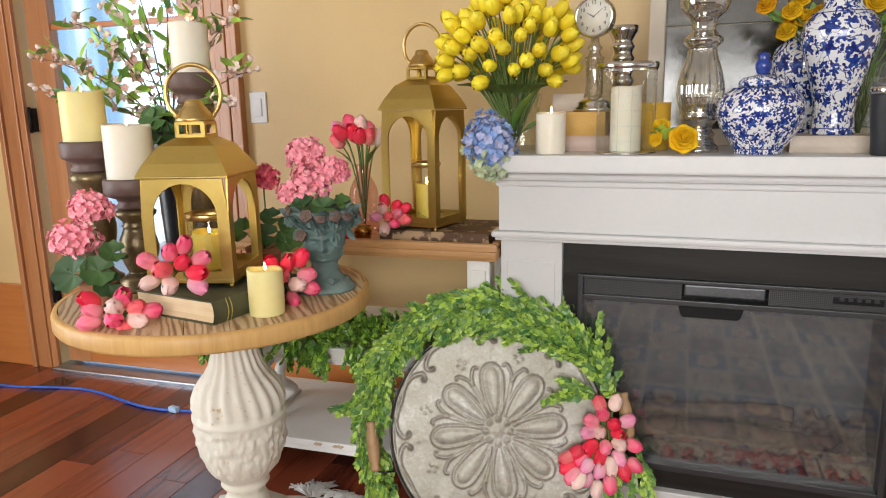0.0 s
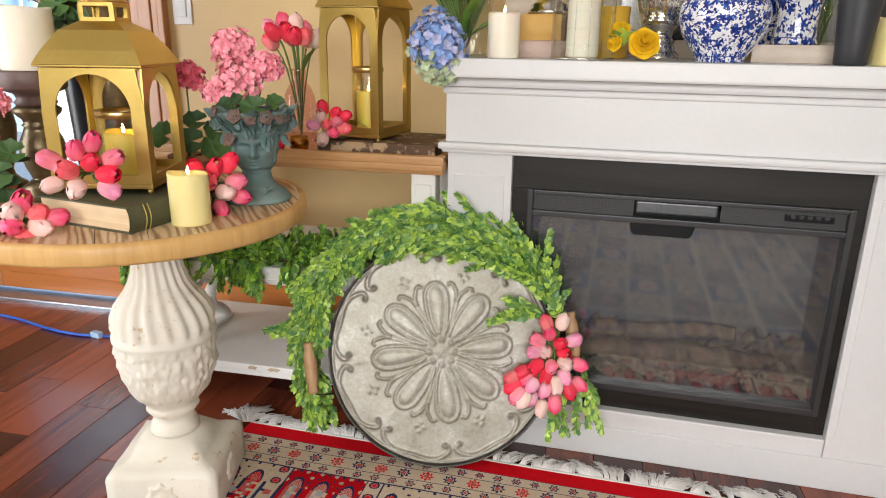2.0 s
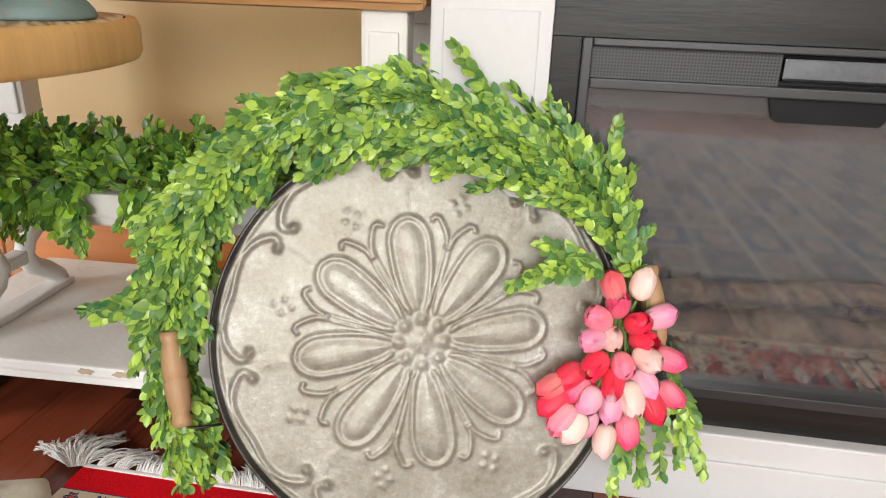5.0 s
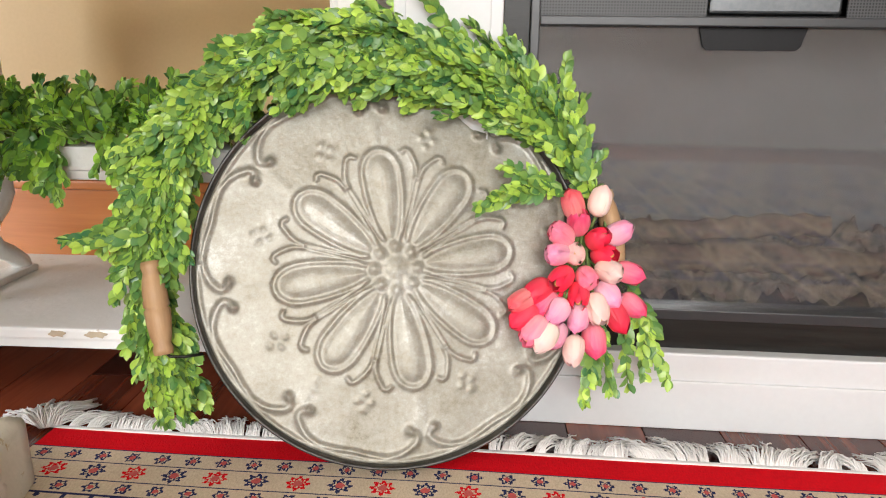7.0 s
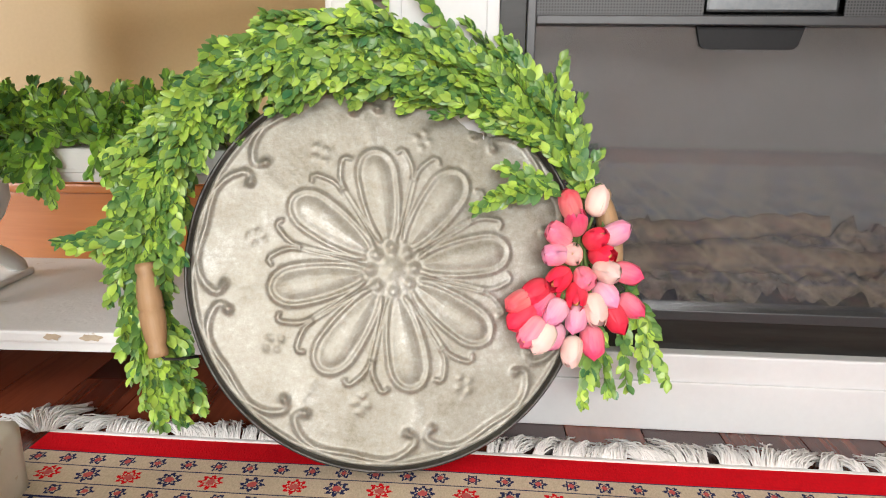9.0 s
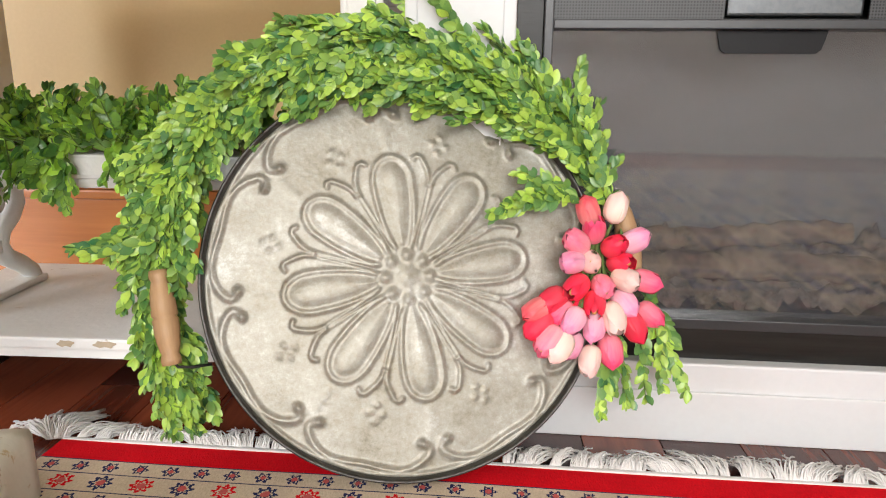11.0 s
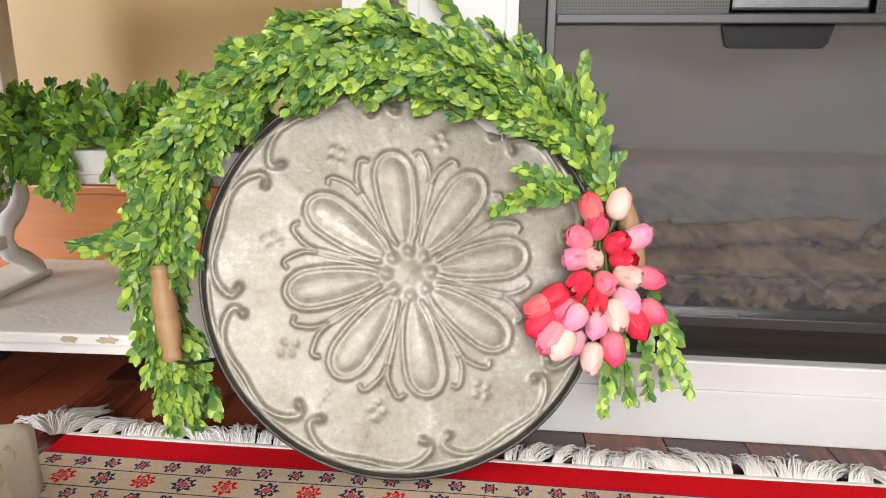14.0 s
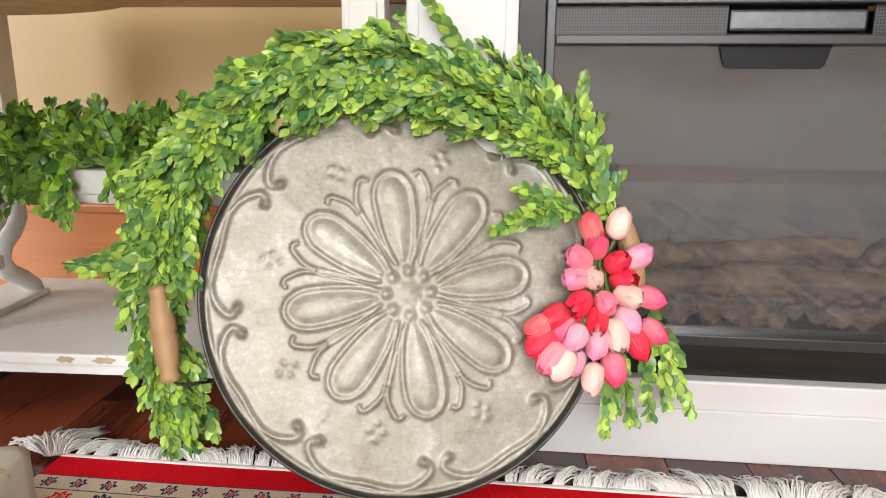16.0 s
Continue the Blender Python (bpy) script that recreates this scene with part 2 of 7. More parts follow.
    def mesh(self, name):
        me = bpy.data.meshes.new(name)
        me.from_pydata(self.v, [], self.f)
        me.polygons.foreach_set("use_smooth", self.s)
        me.update()
        return me


def thing(name, label, category, x=0, y=0, z=0, yaw=0, group="", m=None, kind=""):
    ob = new(name)
    ob.empty_display_size = 0.05
    ob.matrix_world = m if m else pose(x, y, z, 0, 0, yaw)
    return tagged(ob, label, category, group, kind)


def part(name, geo, material, parent=None, label="", m=None):
    me = geo.mesh(name) if isinstance(geo, Geo) else geo
    if not me.materials:
        me.materials.append(material)
    ob = new(name, me)
    if parent:
        ob.parent = parent
    if m:
        ob.matrix_local = m
    return tagged(ob, label)


def solid(name, geo, material, label, category, kind="", group="", m=None):
    ob = part(name, geo, material, None, "", m)
    return tagged(ob, label, category, group, kind)


def recalc(geo, name):
    """A mesh with its normals made to point outwards."""
    me = geo.mesh(name)
    bm = bmesh.new()
    bm.from_mesh(me)
    bmesh.ops.recalc_face_normals(bm, faces=bm.faces)
    bm.to_mesh(me)
    bm.free()
    return me


RND = random.Random(7)


def jit(a):
    return RND.uniform(-a, a)


def arc(cx, cz, r, a0, a1, n):
    return [(cx + r * math.cos(radians(a0 + (a1 - a0) * i / n)), cz + r * math.sin(radians(a0 + (a1 - a0) * i / n))) for i in range(n + 1)]


def aim(origin, direction, roll=0.0):
    """A pose at origin whose z runs along direction."""
    return Matrix.Translation(origin) @ Vector(direction).to_track_quat("Z", "Y").to_matrix().to_4x4() @ pose(0, 0, 0, 0, 0, roll)


# shared surfaces
WALL_PAINT = plain("wall_paint", (0.60, 0.425, 0.195), (0.68, 0.495, 0.24), 0.42, 0, 2.0, 120, 0.06)
PALE_WALL = plain("pale_grey_wall", (0.78, 0.785, 0.79), (0.83, 0.835, 0.84), 0.7, 0, 2.0, 120, 0.1)
WHITE = plain("white_paint", (0.66, 0.665, 0.67), (0.72, 0.725, 0.73), 0.35, 0, 3, 90, 0.05)
CHALK = worn_paint("chalk_white_paint", (0.72, 0.71, 0.67), (0.82, 0.81, 0.78), (0.42, 0.31, 0.19), 0.66, 9)
CEILING = plain("ceiling_paint", (0.56, 0.53, 0.47), (0.62, 0.59, 0.53), 0.8, 0, 2, 150, 0.1)
OAK = wood("honey_wood", (0.34, 0.13, 0.045), (0.52, 0.235, 0.095), "Z", 0.3, 9, 0.08, 0.3)
OAK_X = wood("honey_wood_level", (0.42, 0.13, 0.03), (0.60, 0.225, 0.06), "X", 0.3, 9, 0.08, 0.3)
CHERRY = wood("cherry_floor", (0.050, 0.009, 0.005), (0.27, 0.062, 0.027), "Y", 0.24, 12, 0.05, 0.15, 0.55)
BLACK = plain("black_metal", (0.007, 0.007, 0.008), (0.013, 0.013, 0.014), 0.42, 0, 8, 200, 0.08, spec=0.18)
CHAR = wood("charcoal_panel", (0.006, 0.0056, 0.005), (0.026, 0.024, 0.021), "X", 0.36, 14, 0.10, spec=0.32)
GREYMET = plain("grey_metal_frame", (0.030, 0.031, 0.033), (0.042, 0.043, 0.046), 0.36, 0.15, 8, 200, 0.05, spec=0.6)
GOLD = metal("brushed_gold", (0.54, 0.39, 0.105), (0.64, 0.48, 0.15), 0.36, 10, 0.04)
BRASS = metal("aged_brass", (0.60, 0.43, 0.15), (0.78, 0.58, 0.25), 0.30, 14)
LEAF = leaf_mat("boxwood_leaves", (0.030, 0.165, 0.065), (0.62, 0.86, 0.12), 0.38)
LEAF_DARK = leaf_mat("dark_box_leaves", (0.024, 0.135, 0.045), (0.54, 0.84, 0.09), 0.36)
STEM = plain("green_stems", (0.10, 0.17, 0.04), (0.17, 0.26, 0.07), 0.5, 0, 20, 100, 0.1)
TWIG = plain("brown_twigs", (0.10, 0.065, 0.035), (0.2, 0.13, 0.07), 0.7, 0, 20, 100, 0.2)
WAX = plain("ivory_wax", (0.86, 0.74, 0.30), (0.90, 0.80, 0.40), 0.45, 0, 8, 60, 0.06, 0, 0, 0.25)
WAX_WHITE = plain("cream_wax", (0.82, 0.77, 0.64), (0.87, 0.83, 0.72), 0.45, 0, 8, 60, 0.06, 0, 0, 0.25)
# yellow wax, its colour brightened to carry the flame's glow inside the lanterns
WAX_FLAME_LIT = plain("flame_lit_yellow_wax", (0.92, 0.68, 0.10), (0.94, 0.76, 0.17), 0.45, 0, 8, 60, 0.06, 0, 0, 0.25)
FLAME = glow("candle_flame", (1.0, 0.62, 0.18), 45.0)
CLEAR = glass("clear_glass", (0.96, 0.975, 0.965), 0.085)

# ---- the room ----
def slab(name, x0, x1, y0, y1, z0, z1, material, label, category):
    return solid(name, Geo().box(x0, x1, y0, y1, z0, z1), material, label, category, "structure")


T = 0.12
DOOR_X0, DOOR_X1, DOOR_TOP = -2.38, -1.44, 2.10
floor = slab("floor", ROOM_X0 - T, ROOM_X1 + T, ROOM_Y0 - T, WALL + T, -0.10, -0.012, plain("subfloor", (0.05, 0.02, 0.012), (0.07, 0.03, 0.02), 0.8), "dark reddish cherry hardwood plank floor", "floor")
slab("ceiling", ROOM_X0 - T, ROOM_X1 + T, ROOM_Y0 - T, WALL + T, CEIL, CEIL + 0.1, CEILING, "plain off-white painted ceiling", "ceiling")
g = Geo().box(DOOR_X1, ROOM_X1, WALL, WALL + T, 0, CEIL).box(ROOM_X0, DOOR_X0, WALL, WALL + T, 0, CEIL).box(DOOR_X0, DOOR_X1, WALL, WALL + T, DOOR_TOP, CEIL)
solid("wall_north", g, WALL_PAINT, "warm tan painted plaster wall with a door opening", "wall", "structure")
slab("wall_east", ROOM_X1, ROOM_X1 + T, ROOM_Y0 - T, WALL + T, 0, CEIL, PALE_WALL, "pale painted plaster wall", "wall")
# west and south walls, out of view, with an assumed window opening in each
g = Geo().box(ROOM_X0 - T, ROOM_X0, ROOM_Y0 - T, -0.6, 0, CEIL).box(ROOM_X0 - T, ROOM_X0, 1.0, WALL + T, 0, CEIL)
g.box(ROOM_X0 - T, ROOM_X0, -0.6, 1.0, 0, 0.2).box(ROOM_X0 - T, ROOM_X0, -0.6, 1.0, 2.25, CEIL)
solid("wall_west", g, WALL_PAINT, "warm tan painted wall with a window opening", "wall", "structure")
g = Geo().box(ROOM_X0, -1.0, ROOM_Y0 - T, ROOM_Y0, 0, CEIL).box(1.6, ROOM_X1, ROOM_Y0 - T, ROOM_Y0, 0, CEIL)
g.box(-1.0, 1.6, ROOM_Y0 - T, ROOM_Y0, 0, 0.95).box(-1.0, 1.6, ROOM_Y0 - T, ROOM_Y0, 2.3, CEIL)
solid("wall_south", g, PALE_WALL, "pale painted wall with a wide window opening", "wall", "structure")

# lower wood panelling behind the console table
g = Geo().box(-1.295, 1.9, WALL - 0.024, WALL - 0.001, 0, 0.275, 0.003).box(-1.295, 1.9, WALL - 0.034, WALL - 0.002, 0.276, 0.300, 0.006).box(-1.295, 1.9, WALL - 0.030, WALL - 0.002, 0.301, 0.335, 0.005)
solid("baseboard", g, OAK_X, "tall honey-stained wooden baseboard with moulded top", "baseboard", "structure")

# outside: snow-bright ground, and a glowing sheet whose blue-white emission stands for daylight
solid("ground", Geo().box(-14, 8, WALL + T, 20, -0.3, -0.2), plain("pale_ground", (0.7, 0.74, 0.8), (0.8, 0.83, 0.88), 0.8), "pale bright ground outside the glazed door", "ground", "structure")
bm_, nt_, p_ = node_mat("daylight_glow")
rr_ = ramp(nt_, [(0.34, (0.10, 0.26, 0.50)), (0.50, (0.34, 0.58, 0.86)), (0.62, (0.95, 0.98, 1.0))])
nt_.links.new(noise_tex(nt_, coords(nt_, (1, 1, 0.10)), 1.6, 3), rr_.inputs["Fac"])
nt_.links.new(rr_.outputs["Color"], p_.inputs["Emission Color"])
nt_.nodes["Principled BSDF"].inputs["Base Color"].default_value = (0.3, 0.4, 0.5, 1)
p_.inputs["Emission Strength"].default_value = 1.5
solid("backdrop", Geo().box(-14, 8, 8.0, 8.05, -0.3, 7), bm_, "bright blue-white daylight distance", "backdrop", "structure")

# glazed door with its casing
def build_door():
    x0, x1 = DOOR_X0, DOOR_X1
    d = thing("door_1", "honey-stained wooden glazed door, closed, daylight behind", "door", 0, 0, 0, 0, "", None, "structure")
    part("door_stile", Geo().box(x0 + 0.03, x0 + 0.15, WALL + 0.02, WALL + 0.065, 0.03, DOOR_TOP - 0.03, 0.004), OAK, d)
    part("door_stile", Geo().box(x1 - 0.15, x1 - 0.03, WALL + 0.02, WALL + 0.065, 0.03, DOOR_TOP - 0.03, 0.004), OAK, d)
    part("bottom_rail", Geo().box(x0 + 0.15, x1 - 0.15, WALL + 0.021, WALL + 0.064, 0.03, 0.42, 0.004).box(x0 + 0.2, x1 - 0.2, WALL + 0.014, WALL + 0.03, 0.10, 0.36, 0.006), OAK_X, d)
    part("top_rail", Geo().box(x0 + 0.15, x1 - 0.15, WALL + 0.021, WALL + 0.064, DOOR_TOP - 0.16, DOOR_TOP - 0.03, 0.004), OAK_X, d)
    gl = part("pane", Geo().box(x0 + 0.145, x1 - 0.145, WALL + 0.039, WALL + 0.045, 0.415, DOOR_TOP - 0.155), CLEAR, d, "clear door glass")
    gl.visible_shadow = False
    for z in (0.95, 1.5):
        part("glazing_bar", Geo().box(x0 + 0.15, x1 - 0.15, WALL + 0.03, WALL + 0.055, z, z + 0.022, 0.003), OAK_X, d)
    for z in (0.32, 1.08, 1.85):
        part("hinge", Geo().box(x0 + 0.002, x0 + 0.03, WALL - 0.006, WALL + 0.02, z, z + 0.10, 0.003).tube([(x0 + 0.02, WALL - 0.012, z - 0.005), (x0 + 0.02, WALL - 0.012, z + 0.105)], 0.007), BLACK, d, "dark bronze hinge")
    part("threshold", Geo().box(x0, x1, WALL - 0.06, WALL + 0.10, -0.01, 0.018, 0.006), metal("threshold_metal", (0.35, 0.4, 0.46), (0.5, 0.54, 0.6), 0.3), d, "silvery metal threshold")
    c = thing("trim", "honey-stained moulded wooden door casing", "door casing", 0, 0, 0, 0, "", None, "structure")
    for a, s in ((x0, -1), (x1, 1)):
        g = Geo()
        for o, w, t in ((0.0, 0.035, 0.020), (0.035, 0.05, 0.028), (0.085, 0.03, 0.022), (0.115, 0.025, 0.036)):
            lo, hi = sorted((a + s * o, a + s * (o + w)))
            g.box(lo, hi, WALL - t, WALL - 0.001, 0, DOOR_TOP + 0.14, 0.004)
        part("jamb_casing", g, OAK, c)
    part("head_casing", Geo().box(x0 - 0.138, x1 + 0.138, WALL - 0.026, WALL - 0.003, DOOR_TOP + 0.002, DOOR_TOP + 0.12, 0.005), OAK_X, c)


build_door()
# wall left of the door: casing of the neighbouring opening and a wood wainscot
solid("wainscot", Geo().box(ROOM_X0 + 0.002, DOOR_X0 - 0.142, WALL - 0.02, WALL - 0.001, 0, 0.36, 0.003).box(ROOM_X0 + 0.002, DOOR_X0 - 0.142, WALL - 0.03, WALL - 0.002, 0.36, 0.39, 0.006), OAK_X, "honey-stained wooden wall panelling", "panelling", "structure")

sw = thing("light_switch", "white plastic rocker light switch on the tan wall", "light switch", -1.243, WALL, 1.105)
part("cover_plate", Geo().box(-0.036, 0.036, -0.006, 0, 0, 0.116, 0.003), WHITE, sw)
part("rocker", Geo().box(-0.017, 0.017, -0.010, -0.005, 0.025, 0.091, 0.003), WHITE, sw)

g = Geo()
pts = [(-3.1 + 0.06 * i, 2.30 + 0.035 * math.sin(i * 0.45) - 0.0022 * i, 0.006) for i in range(34)]
cord = thing("extension_cord", "bright blue extension cord lying along the floor", "cord", 0, 0, 0)
CORD = plain("blue_cord", (0.02, 0.10, 0.55), (0.03, 0.16, 0.68), 0.4, 0, 20, 80, 0.05)
part("cable", g.tube(pts, 0.0052, 8), CORD, cord)
part("plug", Geo().box(-0.022, 0.022, -0.012, 0.012, 0, 0.022, 0.005), plain("pale_blue_plug", (0.35, 0.55, 0.8), (0.45, 0.65, 0.9), 0.4), cord, "pale blue plug end", pose(*pts[26][:2], 0.001, 0, 0, -12))


# ---- fireplace ----
ASKEW = Matrix.Translation((0, 1.90, 0)) @ pose(0, 0, 0, 0, 0, -2.2) @ Matrix.Translation((0, -1.90, 0))


def build_fireplace():
    F = 1.90                                           # front of the white surround
    x0, x1, ox0, ox1, oz0, oz1 = -0.165, 0.973, 0.0, 0.808, 0.135, 0.797
    back = 2.30
    m = thing("fireplace_mantel", "white painted wooden fireplace mantel with stepped mouldings", "fireplace mantel", m=ASKEW)
    part("left_leg", Geo().box(x0, ox0, F, back, 0.0, oz1 + 0.004, 0.003), WHITE, m)
    part("right_leg", Geo().box(ox1, x1, F, back, 0.0, oz1 + 0.004, 0.003), WHITE, m)
    part("base", Geo().box(ox0 + 0.001, ox1 - 0.001, F - 0.001, back, 0.0, oz0, 0.004), WHITE, m)
    part("plinth_board", Geo().box(x0 - 0.002, x1 + 0.002, F - 0.007, F - 0.0012, 0.0, 0.088, 0.003), WHITE, m)
    part("frieze", Geo().box(x0 - 0.003, x1 + 0.003, F - 0.012, back, oz1 + 0.03, 0.985, 0.003), WHITE, m)
    g = Geo().box(x0 - 0.02, x1 + 0.02, F - 0.030, back, oz1 + 0.012, oz1 + 0.030, 0.007).box(x0 - 0.012, x1 + 0.012, F - 0.018, back, oz1 + 0.004, oz1 + 0.013, 0.003)
    part("lower_moulding", g, WHITE, m)
    g = Geo().box(x0 - 0.010, x1 + 0.010, F - 0.020, back, 0.945, 0.962, 0.005).box(x0 - 0.018, x1 + 0.018, F - 0.042, back, 0.9625, 0.985, 0.008)
    part("crown_moulding", g, WHITE, m)
    part("shelf", Geo().box(x0 - 0.030, x1 + 0.030, F - 0.085, back, 0.986, 1.03, 0.006), WHITE, m)
    # flat raised panel lines on the legs
    for a, b in ((x0, ox0), (ox1, x1)):
        part("leg_panel", Geo().box(a + 0.018, b - 0.018, F - 0.004, F + 0.004, 0.15, 0.745, 0.002), WHITE, m)
    for q in ((ox0 + 0.0005, ox1 - 0.0005, 0.7145, oz1), (ox0 + 0.0005, 0.04, oz0, 0.714), (0.785, ox1 - 0.0005, oz0, 0.714), (0.0405, 0.7845, oz0, 0.1895)):
        part("surround_panel", Geo().box(q[0], q[1], 1.922, 1.935, q[2], q[3], 0.0006), CHAR, m, "charcoal wood-grained surround panel")

    e = thing("electric_fireplace", "black electric fireplace insert with a glass front", "fireplace", m=ASKEW)
    z0, z1, bar = 0.190, 0.714, 0.648
    a, b = 0.0405, 0.7845
    for nm, q in (("frame_left", (a, a + 0.014, z0, z1)), ("frame_right", (b - 0.014, b, z0, z1)), ("frame_top", (a + 0.014, b - 0.014, z1 - 0.010, z1)), ("frame_bottom", (a + 0.014, b - 0.014, z0, z0 + 0.018)), ("frame_bar", (a + 0.014, b - 0.014, bar, bar + 0.014))):
        part(nm, Geo().box(q[0], q[1], 1.909, 1.96, q[2], q[3], 0.002), GREYMET, e)
    # vent strip: perforated sheet and the open grille in its middle
    for q in ((a + 0.014, 0.300), (0.50, b - 0.014)):
        part("vent_sheet", Geo().box(q[0], q[1], 1.926, 1.93, bar + 0.014, z1 - 0.010), VENT, e, "black perforated metal sheet")
    part("vent_back", Geo().box(0.300, 0.50, 1.95, 1.955, bar + 0.014, z1 - 0.010), BLACK, e)
    part("outlet", Geo().box(0.305, 0.495, 1.932, 1.946, bar + 0.020, z1 - 0.016, 0.004), metal("steel_outlet", (0.09, 0.095, 0.10), (0.17, 0.175, 0.18), 0.42), e, "silvery heat outlet")
    part("control_panel", Geo().box(0.64, 0.745, 1.922, 1.927, bar + 0.028, z1 - 0.022, 0.002), BLACK, e)
    for i in range(5):
        part("button", Geo().box(0.652 + i * 0.018, 0.662 + i * 0.018, 1.919, 1.923, bar + 0.036, bar + 0.044, 0.001), GREYMET, e)
    gl = part("glass_front", Geo().box(a + 0.013, b - 0.013, 1.930, 1.934, z0 + 0.011, bar + 0.001), SMOKED, e, "smoked glass with reflections")
    gl.visible_shadow = False
    part("top_bracket", Geo().prism([(0.292, bar), (0.299, bar - 0.027), (0.306, bar - 0.033), (0.434, bar - 0.033), (0.441, bar - 0.027), (0.448, bar)], 1.925, 1.9295), BLACK, e)
    D = 2.12
    part("back_panel", Geo().box(a, b, D, D + 0.01, z0, z1), plain("pale_grey_panel", (0.085, 0.087, 0.09), (0.13, 0.132, 0.135), 0.6, 0, 5, 60, 0.2), e, "grey back panel behind the logs")
    part("firebox", Geo().box(a + 0.0, a + 0.012, 1.962, D, z0, z1 - 0.011).box(b - 0.012, b, 1.962, D, z0, z1 - 0.011).box(a + 0.012, b - 0.012, 1.962, D, bar + 0.02, bar + 0.03).box(a + 0.012, b - 0.012, 1.962, D, z0, z0 + 0.01), plain("firebox_grey", (0.018, 0.018, 0.019), (0.03, 0.03, 0.031), 0.7, 0, 10, 80, 0.2), e, "dark grey brick-lined firebox")
    # ember bed and resin logs
    def bed(u, v):
        x = a + 0.014 + (b - a - 0.028) * u
        return (x, 1.965 + 0.15 * v, z0 + 0.025 + 0.085 * v + 0.04 * noise.fractal((x * 24, v * 6, 0), 0.8, 2, 5))
    part("ember_bed", Geo().sheet(90, 24, bed), plain("ash_and_embers", (0.004, 0.003, 0.0025), (0.24, 0.18, 0.14), 0.85, 0, 34, 160, 1.0), e)
    LOG = plain("burnt_log", (0.03, 0.02, 0.013), (0.28, 0.19, 0.13), 0.8, 0, 18, 90, 0.7)
    for (p, q, r) in (((0.12, 2.05, 0.24), (0.45, 2.0, 0.285), 0.028), ((0.36, 2.0, 0.28), (0.70, 2.06, 0.25), 0.03), ((0.22, 2.08, 0.29), (0.60, 2.085, 0.32), 0.024)):
        n = 16
        path = [Vector(p).lerp(Vector(q), i / n) + Vector((0, jit(0.005), jit(0.006))) for i in range(n + 1)]
        part("log", Geo().tube(path, r, 10, None, 0.8), LOG, e)


def vent_mat():
    m, nt, p = node_mat("perforated_sheet")
    v = coords(nt, (230, 1, 230))
    w = nt.nodes.new("ShaderNodeTexVoronoi")
    w.inputs["Scale"].default_value, w.inputs["Randomness"].default_value = 1.0, 0.0
    nt.links.new(v, w.inputs["Vector"])
    r = ramp(nt, [(0.30, (0.003, 0.003, 0.003)), (0.36, (0.05, 0.05, 0.052))])
    nt.links.new(w.outputs["Distance"], r.inputs["Fac"])
    nt.links.new(r.outputs["Color"], p.inputs["Base Color"])
    p.inputs["Roughness"].default_value = 0.45
    return m


VENT = vent_mat()


def smoked_mat():
    """Smoked glass: tinted, mirror-like, with a thin grey haze mixed in for reflected light."""
    m = glass("smoked_glass", (0.88, 0.89, 0.90), 0.145, 0.04)
    nt = m.node_tree
    mx, df = nt.nodes.new("ShaderNodeMixShader"), nt.nodes.new("ShaderNodeBsdfDiffuse")
    df.inputs["Color"].default_value = (0.50, 0.53, 0.55, 1)
    r = ramp(nt, [(0.3, (0.012, 0.012, 0.012)), (0.7, (0.045, 0.045, 0.045))])
    nt.links.new(noise_tex(nt, coords(nt), 4, 4), r.inputs["Fac"])
    nt.links.new(r.outputs["Color"], mx.inputs[0])
    out = nt.nodes["Material Output"].inputs["Surface"]
    nt.links.new(out.links[0].from_socket, mx.inputs[1])
    nt.links.new(df.outputs[0], mx.inputs[2])
    nt.links.new(mx.outputs[0], out)
    return m


SMOKED = smoked_mat()
build_fireplace()


# ---- rug ----
RUG_X0, RUG_X1, RUG_Y0, RUG_Y1 = -0.71, 2.30, -1.50, 1.787


